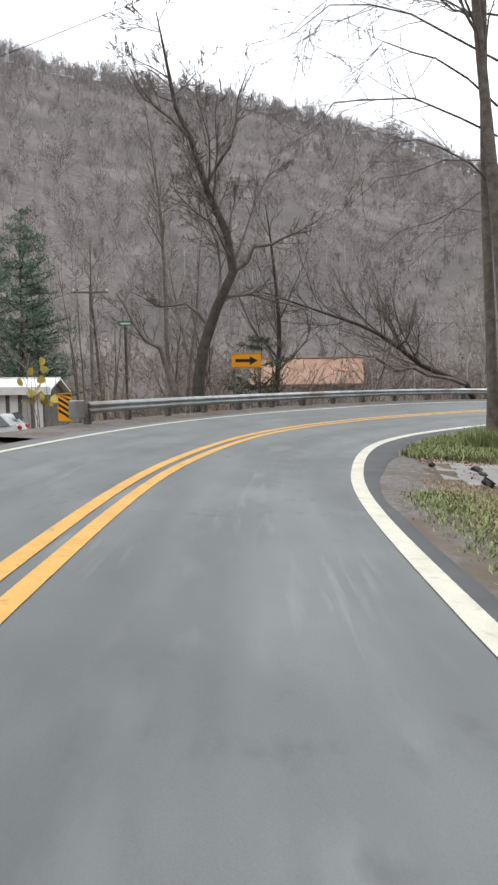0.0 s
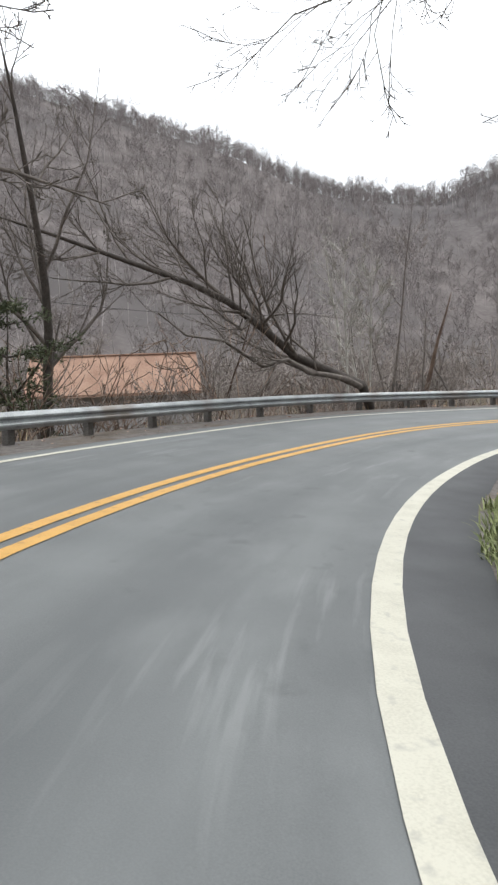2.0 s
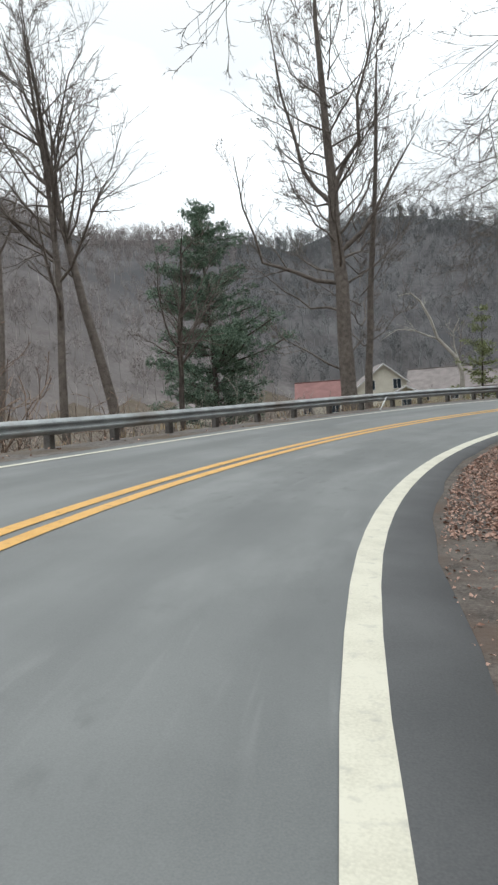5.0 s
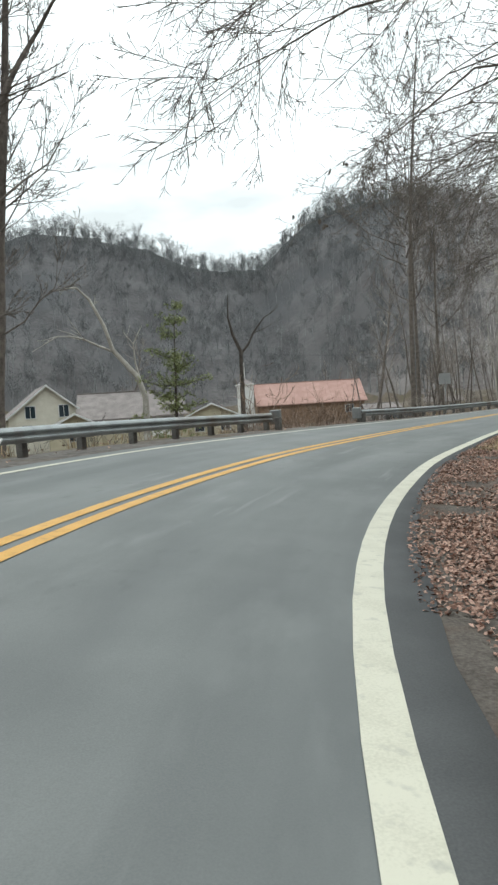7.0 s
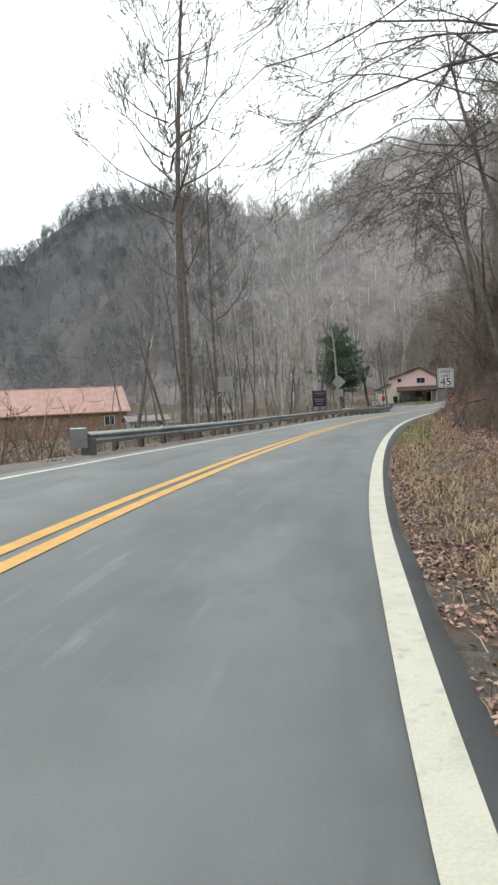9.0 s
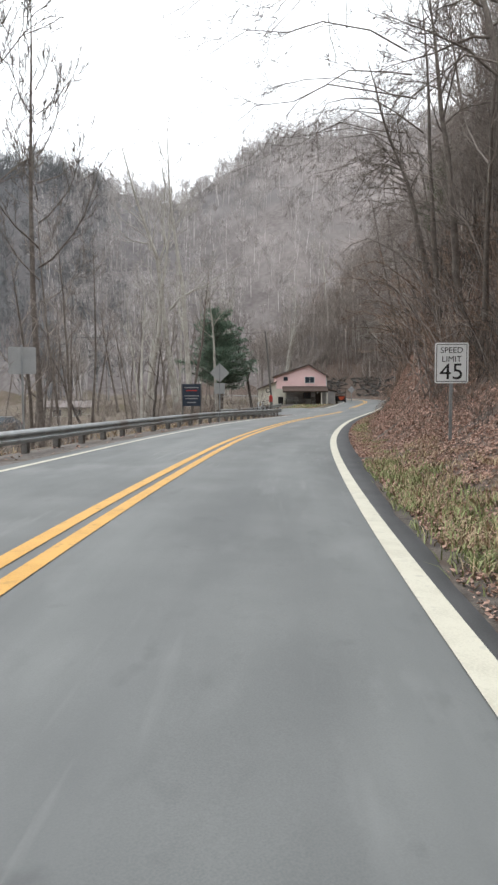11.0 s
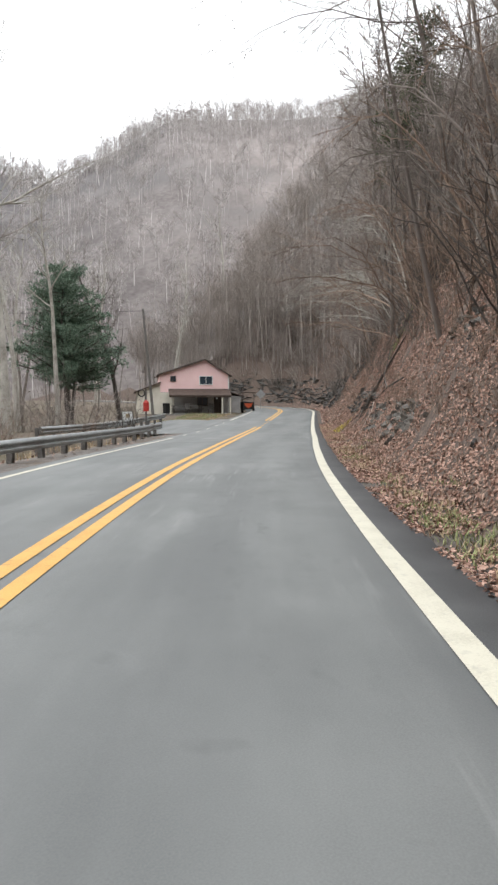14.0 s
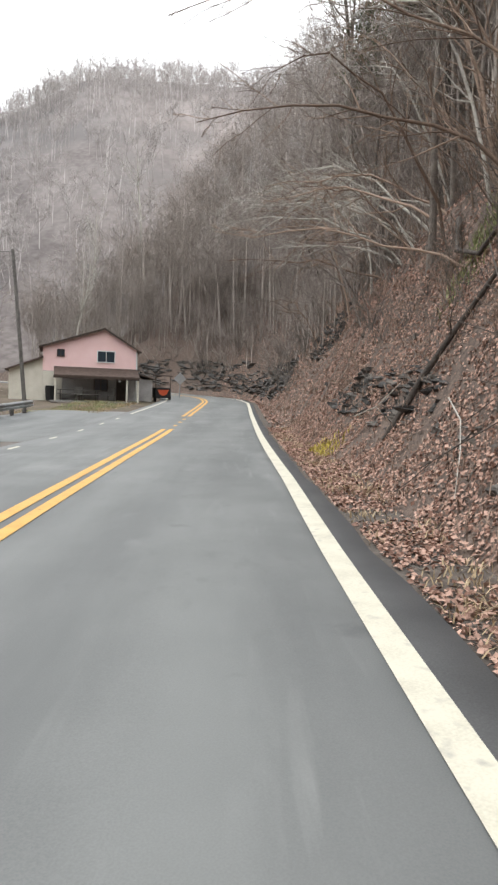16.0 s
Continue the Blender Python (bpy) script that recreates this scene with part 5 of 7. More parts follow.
# ---------------------------------------------------------------- single trees that stand out
g = ground_z(5.4, -31.2)
bare_tree("leaning_tree", pose(5.4, -31.2, g), 14, 0.24, 5, "dark leaning bare tree with a crooked trunk behind the guardrail", bark=BARK_DARK, twig=BARK, many=(24, 10, 6, 4), deep=4, fine=0.009, reach=0.3, wander=0.1, stout=0.75,
          line=[(0.242 * a, 0.97 * a, z) for a, z in ((0, -0.4), (0.05, 1.2), (0.25, 2.4), (0.73, 3.8), (1.35, 5.1), (1.14, 6.5), (0.42, 8.1), (-0.1, 9.8), (-0.62, 10.9), (-0.94, 12.6), (-1.25, 14.2))],
          limbs=[([(0.242 * a, 0.97 * a, z) for a, z in row], r) for row, r in (([(-0.75, 0.0), (-0.95, 1.2), (-1.35, 2.4), (-2.3, 3.3), (-2.9, 4.4)], 0.15), ([(1.3, 5.1), (2.1, 6.0), (3.2, 6.3), (4.4, 6.9)], 0.1), ([(0.4, 3.2), (-0.4, 4.0), (-1.4, 3.9), (-2.5, 4.5)], 0.07), ([(0.9, 4.2), (2.0, 4.3), (3.4, 3.9), (4.6, 3.5)], 0.06), ([(-0.1, 9.8), (-1.4, 11.0), (-2.4, 12.6)], 0.07), ([(0.4, 8.2), (1.3, 9.5), (1.6, 11.2), (2.2, 12.6)], 0.07))])
bare_tree("fallen_tree", pose(-4.0, -14.4, 0), 12, 0.2, 11, "half-fallen bare tree leaning low behind the guardrail", bark=BARK_DARK, twig=BARK, many=(30, 12, 7), reach=0.33, up=0.1, stout=0.75, limbs=[([(0.2, -0.4, 1.7), (0.9, -2.2, 2.1), (1.3, -4.0, 2.6), (2.0, -6.5, 3.1), (2.4, -8.6, 3.8)], 0.12), ([(0.1, -1.8, 2.3), (-0.6, -2.6, 3.4), (-0.4, -3.6, 4.6)], 0.07), ([(0.9, -4.6, 3.6), (0.4, -4.9, 5.0), (0.9, -5.6, 6.0)], 0.06)],
          line=[(-1.3, 1.5, -0.9), (-0.7, 0.8, 0.7), (-0.1, -0.1, 1.75), (0.2, -1.8, 2.3), (0.1, -3.0, 2.8), (0.9, -4.6, 3.6), (1.4, -6.0, 4.3), (1.4, -7.2, 4.8), (1.1, -9.0, 5.4), (0.7, -11.0, 6.1), (0.3, -12.8, 6.7)])
bare_tree("broken_tree", stand(-7.8, -8.9), 6.6, 0.15, 3, "broken brown trunk leaning behind the guardrail", many=(4, 3), deep=2, lean=(0.2, 0.25), reach=0.2, bark=BRUSH, twig=TWIG)
bare_tree("pale_sapling", stand(-9.6, -11.1), 9.5, 0.085, 252, "slim pale-barked bare young tree in the valley", many=(20, 8, 5), reach=0.3, clear=0.2, bark=BARK_PALE, twig=BARK_PALE, wander=0.02, fine=0.012, group="pale young trees")
bare_tree("pale_sapling", stand(-9.1, -10.4), 9.0, 0.08, 253, "slim pale-barked bare young tree in the valley", many=(20, 8, 5), reach=0.3, clear=0.2, bark=BARK_PALE, twig=BARK_PALE, wander=0.02, fine=0.012, group="pale young trees")
bare_tree("crooked_tree", stand(-6.6, -4.2), 7.5, 0.14, 21, "crooked dark bare tree behind the guardrail", bark=BARK_DARK, twig=BARK, lean=(-0.1, -0.2), wander=0.13, many=(10, 5, 4))
bare_tree("crooked_tree", stand(-5.2, -0.8), 6.5, 0.13, 22, "crooked dark bare tree behind the guardrail", bark=BARK_DARK, twig=BARK, lean=(-0.25, -0.35), wander=0.14, many=(9, 5, 4))
bare_tree("tall_roadside_tree", stand(1.9, 24.0), 25, 0.44, 31, "tall thick bare tree on the valley side of the road", many=(5, 11, 7, 4), deep=4, reach=0.2, clear=0.5, up=0.1, twig=BARK, stout=0.6, fine=0.0085,
          line=[(0.1, 0, -0.4), (0.05, 0, 2.8), (0.0, 0, 5.5), (0.05, 0, 8.2), (-0.15, 0, 11), (-0.1, 0.1, 13), (-0.25, 0.1, 15.5), (-0.3, 0, 18), (-0.42, 0, 21), (-0.3, 0.1, 25)],
          limbs=[([(-0.1, 0, 8.3), (-2.2, -0.2, 9.0), (-3.8, -0.3, 9.6), (-4.6, -0.4, 12.4), (-4.9, -0.4, 15)], 0.13), ([(0, 0, 6.9), (-1.6, 0.3, 7.2), (-2.9, 0.3, 8.2), (-4.4, 0.2, 9.6)], 0.08), ([(0, 0, 3.9), (-1.8, -0.2, 5.0), (-3.8, -0.3, 6.6)], 0.07), ([(0.2, 0, 9.9), (1.9, 0, 11.6), (3.0, 0.2, 13.6), (4.0, -0.2, 15)], 0.13), ([(0, 0.1, 12), (-1.5, 0.4, 14), (-2.4, 0.6, 18), (-2.8, 0.6, 22)], 0.14), ([(0, 0.1, 13), (1.3, -0.2, 15), (1.9, -0.4, 18.5), (2.4, -0.4, 22)], 0.13), ([(0, 0, 4.6), (1.0, 0.6, 5.6), (2.2, 0.9, 6.2)], 0.05)] + fan(301, 8.0, 20, 28, (2.6, 5.2), (2.5, 6.0), 0.06))
bare_tree("tall_roadside_tree", stand(2.8, 26.6), 22, 0.24, 32, "slender bare tree beside a thick one", many=(6, 8, 6, 3), deep=4, fine=0.0085, limbs=fan(302, 5, 17, 22, (1.6, 3.4), (2.0, 5.0), 0.04), reach=0.22, stout=0.7, clear=0.2, up=0.12, wander=0.03, twig=BARK)
bare_tree("tall_roadside_tree", stand(29.1, 47.5), 27, 0.2, 33, "tall straight bare tree behind the guardrail", many=(4, 9, 6, 3), deep=4, fine=0.0115, limbs=fan(303, 11, 24, 34, (2.0, 4.8), (2.5, 5.5), 0.045), reach=0.2, clear=0.36, up=0.2, stout=0.6, wander=0.015, twig=BARK)
bare_tree("tall_roadside_tree", stand(31.4, 50.8), 21, 0.18, 34, "straight bare tree behind the guardrail", many=(4, 8, 5, 3), deep=4, fine=0.0115, limbs=fan(304, 9, 18, 16, (1.5, 3.2), (2.5, 5.0), 0.04), reach=0.25, clear=0.4, up=0.2, stout=0.6, wander=0.02, twig=BARK)
bare_tree("tall_roadside_tree", stand(38.6, 59.0), 22, 0.18, 35, "straight bare tree behind the guardrail", many=(4, 8, 5, 3), deep=4, fine=0.0115, limbs=fan(305, 8, 18, 16, (1.5, 3.4), (2.5, 5.0), 0.04), reach=0.25, clear=0.4, up=0.2, stout=0.6, wander=0.02, twig=BARK)
bare_tree("broken_sycamore", stand(9.95, 44.2), 11.5, 0.22, 41, "pale broken sycamore with few crooked limbs", many=(8, 5, 4), deep=3, reach=0.16, bark=BARK_PALE, twig=BARK_PALE, clear=0.6, stout=0.8,
          line=[(0, 0, -0.4), (0, 0, 2.2), (0.05, 0, 4.2), (-0.3, 0.05, 5.4), (-1.6, 0.2, 7.0), (-2.0, 0.25, 8.4), (-2.7, 0.3, 9.9), (-3.4, 0.3, 10.6), (-4.4, 0.35, 10.5)],
          limbs=[([(-1.5, 0.2, 6.9), (-3.2, 0.3, 7.7), (-4.6, 0.4, 7.9), (-6.0, 0.4, 7.1)], 0.08), ([(-0.1, 0, 5.0), (-0.45, 0, 7.3), (-1.0, 0, 8.0)], 0.07), ([(-0.45, 0, 7.3), (0.1, 0, 8.3)], 0.06)])
bare_tree("forked_tree", stand(14.2, 38.5), 9.5, 0.15, 42, "dark slim forked bare tree", many=(3, 2), deep=2, reach=0.16, bark=BARK_DARK, twig=BARK_DARK, clear=0.6,
          line=[(0, 0, -0.4), (0, 0, 3.2), (0.06, 0, 6.2), (-0.3, 0.1, 7.1), (-0.5, 0.1, 8.0), (-0.42, 0.1, 9.2)],
          limbs=[([(0.06, 0, 6.1), (0.7, -0.2, 7.1), (1.3, -0.4, 7.9), (2.0, -0.6, 8.4)], 0.07)])
bare_tree("tall_hill_tree", stand(-26.0, -28.0), 27, 0.24, 43, "tall slender bare tree above the valley", many=(20, 7, 5), reach=0.24, clear=0.35, twig=BARK)
bare_tree("tall_hill_tree", stand(-20.0, 29.0), 25, 0.24, 44, "tall slender bare tree above the valley", many=(20, 7, 5), reach=0.3, clear=0.3, twig=BARK)
pine_tree("white_pine", stand(-8.5, 40.9), 18.5, 12.5, 51, "big dark green white pine in the valley", low=0.08, dense=2.2)
pine_tree("young_pine", stand(70.4, 81.4), 10.8, 8.4, 52, "soft green young white pine with several bare lower stems", low=0.32, stems=3, dense=1.6)
pine_tree("cedar", stand(10.0, 34.8), 8.4, 3.2, 53, "thin dull green cedar behind the guardrail", low=0.05, needles=GRASS)
pine_tree("dark_pine", stand(-28.5, -39.5), 18, 9, 54, "dense dark green evergreen behind the shed", low=0.03, group="evergreens behind the shed")
pine_tree("dark_pine", stand(-30.5, -37.6), 13, 8, 55, "dense dark green evergreen behind the shed", low=0.03, group="evergreens behind the shed")
pine_tree("dark_pine", stand(-33.5, -42.5), 17, 9, 56, "dense dark green evergreen behind the shed", low=0.03, group="evergreens behind the shed")
pine_tree("young_pine", stand(-2.0, -26.9), 5.2, 4.4, 57, "soft olive green evergreen bush behind the arrow sign", low=0.02, dense=1.5, needles=OLIVE)

for s_, lat_, h_, k_ in ((173, -9.5, 16, 1), (182, -10.0, 18, 2), (191, -10.0, 18, 3)):
    q = on_road(s_, lat_)
    pine_tree("hemlock", stand(q.x, q.y), h_, 7.5, 158 + k_, "dull grey-green hemlock with thin drooping boughs on the bank", low=0.45, dense=0.55, needles=OLIVE, group="hemlocks on the bank")
q = on_road(76, 9.5)
bare_tree("roadside_tree", stand(q.x, q.y), 15, 0.16, 45, "bare roadside tree with spreading fine branches", many=(24, 9, 7), reach=0.42, clear=0.15, up=0.03, twig=BARK)
q = on_road(78.5, 7.4)
bare_tree("roadside_tree", stand(q.x, q.y), 8, 0.12, 46, "dark bare roadside tree with crooked branches", many=(16, 8, 6), reach=0.45, wander=0.12, up=0.02, twig=BARK, bark=BARK_DARK)

# right-hand trees that reach over the road
bare_tree("overhanging_tree", stand(13.3, -24.1), 21, 0.17, 61, "tall bare tree with limbs reaching over the road", many=(22, 16, 9), reach=0.26, clear=0.4, up=-0.01, twig=BARK, bark=BARK, stout=0.85, wander=0.015,
          limbs=[([(0, 0, z), (0.3 * k, -0.4 * w, z + 0.9), (0.9 * k, -0.75 * w, z + 0.8), (1.6 * k, -w, z - 0.4)], 0.032) for z, w, k in ((7.2, 4.5, 0.6), (8.6, 6.0, -0.8), (9.4, 5.2, 1.2), (10.6, 6.6, 0.2), (11.8, 5.6, -1.4), (12.6, 6.4, 1.6))])
bare_tree("overhanging_tree", stand(14.0, -24.0), 19, 0.24, 62, "slim bare tree beside a larger one", many=(20, 10, 8), reach=0.34, clear=0.3, up=0.0, twig=BARK, stout=0.6, wander=0.02)
OVER = [(46, -7.4, 75, 9), (69, -7.6, 63, 11), (98, -7.4, 72, 12), (104, -7.4, 66, 11), (111, -7.6, 67, 12), (119, -7.2, 68, 12), (128, -6.8, 69, 12), (136, -7.0, 73, 11), (144, -7.4, 70, 12), (154, -7.6, 74, 12)]
for s, lat, seed, h in OVER:
    q = on_road(s, lat)
    lx, ly = np.interp(s, RS, R_LEFT[:, 0]), np.interp(s, RS, R_LEFT[:, 1])
    bare_tree("overhanging_tree", stand(q.x, q.y), h, 0.13, seed, "bare tree leaning from the bank over the road", many=(14, 9, 6, 3), deep=4, reach=0.4, up=-0.02, wander=0.06, lean=(0.22 * lx, 0.22 * ly), twig=BARK, clear=0.3, stout=0.72,
              limbs=[([(0.22 * z * lx, 0.22 * z * ly, z), ((0.22 * z + 0.4 * w) * lx + 0.4 * a * ly, (0.22 * z + 0.4 * w) * ly - 0.4 * a * lx, z + 0.8), ((0.22 * z + 0.75 * w) * lx + 0.8 * a * ly, (0.22 * z + 0.75 * w) * ly - 0.8 * a * lx, z + 0.5), ((0.22 * z + w) * lx + a * ly, (0.22 * z + w) * ly - a * lx, z - 0.5)], 0.026) for z, w, a in ((5.2, 2.4, 2.6), (6.2, 3.8, -1.6), (7.2, 6.6, 1.4), (7.9, 4.6, 3.2), (8.6, 6.2, -1.0))], group="trees leaning over the road")



def reaching_tree(x, y, h, seed, label, limbs):
    """A tree whose long limbs hang out over the lane; limbs: lines in the place's own metres."""
    base = stand(x, y)
    o = base.translation
    jit = random.Random(seed)
    spread = []
    for row, r in limbs:
        dx, dy, dz = jit.uniform(-0.4, 1.4), jit.uniform(-0.9, 0.9), jit.uniform(-0.5, 1.3)
        spread.append(([(a + dx * k / len(row), b + dy * k / len(row), c + dz * k / len(row)) for k, (a, b, c) in enumerate(row)], 0.75 * r))
    return bare_tree("overhanging_tree", base, h, 0.16, seed, label, many=(14, 12, 8, 4), deep=4, reach=0.34, up=0.01, wander=0.04, twig=BARK, clear=0.35, stout=0.55, fine=0.0045,
                     limbs=[([(a - o.x, b - o.y, c - o.z) for a, b, c in row], 0.65 * r) for row, r in limbs + spread], group="trees leaning over the road")


reaching_tree(12.2, 5.4, 13, 141, "bare tree holding long twiggy limbs over the lane",
              [([(11.9, 5.5, 7.6), (9.0, 6.3, 7.5), (6.4, 6.6, 6.3), (4.3, 6.7, 5.4)], 0.06), ([(11.8, 5.7, 6.4), (9.6, 8.9, 7.0), (7.9, 11.0, 6.9), (6.4, 12.2, 6.3)], 0.05),
               ([(11.8, 5.6, 5.4), (9.6, 8.8, 5.9), (7.8, 10.6, 5.6), (6.2, 11.2, 4.9)], 0.045), ([(12.0, 5.5, 8.6), (9.2, 7.6, 9.0), (7.0, 9.0, 8.6), (5.4, 9.8, 7.7)], 0.05),
               ([(12.0, 5.5, 9.2), (10.2, 9.2, 9.4), (8.6, 12.4, 8.6), (7.8, 14.6, 7.4)], 0.05), ([(12.0, 5.4, 6.8), (9.4, 4.6, 7.4), (7.4, 4.4, 7.0)], 0.04),
               ([(12.0, 5.5, 10.2), (9.6, 6.6, 10.8), (7.2, 8.0, 10.4), (5.4, 8.6, 9.4)], 0.05)])
reaching_tree(16.6, 13.2, 14, 142, "bare tree with drooping limbs over the lane",
              [([(16.3, 13.4, 7.0), (13.8, 15.0, 7.6), (12.0, 16.0, 7.0), (10.6, 16.5, 6.2)], 0.06), ([(16.3, 13.4, 6.0), (14.2, 15.6, 6.2), (12.2, 16.8, 5.9), (10.3, 16.6, 5.0)], 0.05),
               ([(16.4, 13.4, 4.6), (15.4, 15.4, 4.9), (14.2, 17.1, 4.4), (13.6, 18.6, 4.2)], 0.04), ([(16.4, 13.3, 8.2), (14.8, 15.6, 8.8), (13.4, 17.4, 8.4), (12.4, 18.6, 7.6)], 0.055),
               ([(16.4, 13.3, 9.0), (14.2, 14.0, 9.6), (12.2, 14.8, 9.2), (11.0, 15.4, 8.4)], 0.055), ([(16.4, 13.4, 7.4), (16.0, 16.0, 7.8), (15.6, 18.4, 7.2), (15.2, 20.0, 6.2)], 0.05),
               ([(16.5, 13.3, 5.6), (16.4, 16.0, 5.8), (16.2, 18.2, 5.2)], 0.04)])
reaching_tree(22.4, 20.6, 13, 143, "bare tree with hanging vines reaching over the lane",
              [([(22.2, 20.8, 6.6), (19.8, 21.8, 7.6), (17.4, 22.4, 7.2), (15.4, 22.4, 6.2)], 0.055), ([(22.2, 20.8, 5.6), (20.6, 22.8, 6.0), (19.2, 24.4, 5.6), (18.6, 25.6, 4.8)], 0.045),
               ([(22.2, 20.8, 7.8), (20.8, 23.6, 8.6), (19.8, 25.8, 8.4), (19.2, 27.4, 7.6)], 0.055), ([(22.3, 20.7, 8.6), (20.0, 21.2, 9.4), (18.2, 22.0, 9.2), (16.8, 22.6, 8.4)], 0.055),
               ([(22.3, 20.8, 5.0), (21.4, 23.6, 5.2), (20.6, 25.8, 4.6)], 0.04), ([(22.3, 20.7, 9.4), (21.8, 24.0, 10.2), (21.2, 27.0, 9.8), (20.8, 29.2, 8.8)], 0.055)])
leafy_rng = random.Random(31)
for bx, by, bz in ((10.2, 16.7, 6.0), (10.5, 16.8, 6.2), (9.9, 16.5, 4.8), (9.8, 16.6, 5.0), (9.4, 16.9, 5.1), (6.2, 8.6, 7.9), (11.2, 16.4, 6.5)):
    for _ in range(2):
        bm = plate([(0, 0.04), (0.032, 0.012), (0.036, -0.034), (0.0, -0.08), (-0.032, -0.026), (-0.028, 0.012)], 0.004)
        leaf = new("hanging_leaf", bpy.data.meshes.new("hanging_leaf"))
        bm.to_mesh(leaf.data)
        bm.free()
        leaf.data.materials.append(BARK)
        leaf.matrix_world = pose(bx + leafy_rng.uniform(-0.07, 0.07), by + leafy_rng.uniform(-0.07, 0.07), bz + leafy_rng.uniform(-0.08, 0.02), leafy_rng.uniform(-50, 50), leafy_rng.uniform(-50, 50), leafy_rng.uniform(0, 360))
        tagged(leaf, "dry curled brown leaf hanging from a bare twig", "leaf", "dry leaves left on the twigs")

HIGH = []
for i, (s, lat, size) in enumerate(((70, -10.5, 1.0), (78, -9.6, 1.1), (86, -9.8, 1.0), (93, -10.4, 1.15), (99, -9.8, 1.05), (106, -10.2, 1.2), (113, -10.0, 1.1), (121, -9.6, 1.2), (127, -10.6, 1.1), (133, -9.4, 1.2), (140, -10.2, 1.15), (147, -9.6, 1.2), (155, -10.4, 1.1), (171, -11.6, 1.1), (124, -13.5, 1.2), (136, -13.0, 1.2), (150, -13.4, 1.2), (160, -14.0, 1.2), (108, -13.5, 1.2), (96, -13.5, 1.2), (177, -8.2, 1.3), (182, -8.0, 1.4), (187, -8.4, 1.5), (176, -12, 1.4), (194, -9, 1.5), (190, -12, 1.5), (199, -8.6, 1.5))):
    q = on_road(s, lat)
    m = stand(q.x, q.y, 67 * i, size)
    if i < 3:
        HIGH.append(bare_tree("high_bank_tree", m, 13, 0.13, 76 + i, "bare tree with a fine twiggy crown high on the bank", many=(17, 10, 7), fine=0.009, reach=0.42, up=0.03, clear=0.25, twig=TWIG, stout=0.75, group="trees high on the bank"))
    else:
        copy_thing(HIGH[i % 3], m)

# ---------------------------------------------------------------- the woods near the road
PROTO = {}


def plant(kind, x, y, size, turn, tilt=(0, 0)):
    m = stand(x, y, turn, size, tilt=tilt)
    if kind not in PROTO:
        k, seed = kind
        if k == "grey":
            ob = bare_tree("bare_tree", m, 13, 0.15, seed, "grey-brown bare woodland tree", many=(13, 7, 4), fine=0.007, reach=0.33, clear=0.2, group="woodland trees")
        elif k == "slim":
            ob = bare_tree("slim_tree", m, 12, 0.085, seed, "slim bare woodland tree", many=(11, 6, 3), fine=0.007, reach=0.28, clear=0.3, group="woodland trees")
        elif k == "dark":
            ob = bare_tree("dark_tree", m, 9, 0.13, seed, "dark crooked bare tree", many=(12, 7, 4), fine=0.007, reach=0.42, wander=0.11, bark=BARK_DARK, twig=BARK, group="woodland trees")
        else:
            ob = bare_tree("sycamore", m, 17, 0.19, seed, "tall pale-barked bare sycamore tree", many=(12, 6, 4), reach=0.33, clear=0.3, bark=BARK_PALE, twig=BARK_PALE, wander=0.06, fine=0.012, group="woodland trees")
        PROTO[kind] = ob
    else:
        copy_thing(PROTO[kind], m)


rnd = random.Random(7)
for x, y, size in ((117.8, 114.4, 1.25), (56.0, 74.5, 0.9), (67.5, 79.0, 0.85), (50.5, 67.5, 0.8), (-15.8, -5.5, 0.62), (-17.2, -4.0, 0.5), (-26.0, 1.5, 0.75), (109, 108, 1.1), (121, 108, 1.0), (100, 112, 1.1), (80, 100, 0.85), (88, 105, 0.9), (95, 107, 0.85), (104, 103, 0.8), (66.0, 80.6, 1.05), (64, 85, 0.8), (60, 81, 0.75), (74, 92, 0.85), (67, 88, 0.8)):
    plant(("pale", 80 + rnd.randrange(3)), x, y, size, rnd.uniform(0, 360))
plant(("dark", 91), 74.6, 81.1, 1.35, 40)
ZONES = [(44, 72, 7.5, 34, 46, ("dark", "grey", "slim", "grey"), (0.6, 1.0)), (116, 122, 8, 15, 2, ("slim", "grey"), (0.8, 1.2)), (124, 172, 8, 46, 52, ("grey", "slim", "grey", "slim", "dark"), (0.8, 1.35)),
         (62, 118, -30, -8, 44, ("grey", "dark", "slim"), (0.6, 1.1)), (120, 178, -26, -6.8, 110, ("grey", "dark", "slim", "grey"), (0.6, 1.15)), (170, 212, -40, -8, 60, ("grey", "slim", "dark"), (0.6, 1.1)), (176, 205, 15, 40, 22, ("grey", "slim"), (0.9, 1.3))]
for s0, s1, l0, l1, count, kinds, sizes in ZONES:
    made = 0
    while made < count:
        s, lat = rnd.uniform(s0, s1), l0 + (l1 - l0) * rnd.random() ** (0.8 if l0 < 0 else 1.2)
        q = on_road(s, lat)
        if lat < 0:
            ss, ll = nearest(q.x, q.y)
            if ll[0] > -5.5:
                made += 1
                continue
        if (q.x - 96) ** 2 + (q.y - 90) ** 2 < 80 or (-17 < q.x < -6 and -26 < q.y < -13) or (30 < q.x < 52 and 90 < q.y < 102) or (44 < q.x < 56 and 80 < q.y < 90) or (40 < q.y < 92 and 14 + 0.24 * (q.y - 30) < q.x < 20 + 0.38 * (q.y - 30)):
            made += 1
            continue
        lean = rnd.uniform(-5, 5) if lat > 0 else rnd.uniform(-9, 9)
        plant((kinds[rnd.randrange(len(kinds))], 90 + rnd.randrange(4)), q.x, q.y, rnd.uniform(*sizes), rnd.uniform(0, 360), (lean, rnd.uniform(-5, 5)))
        made += 1

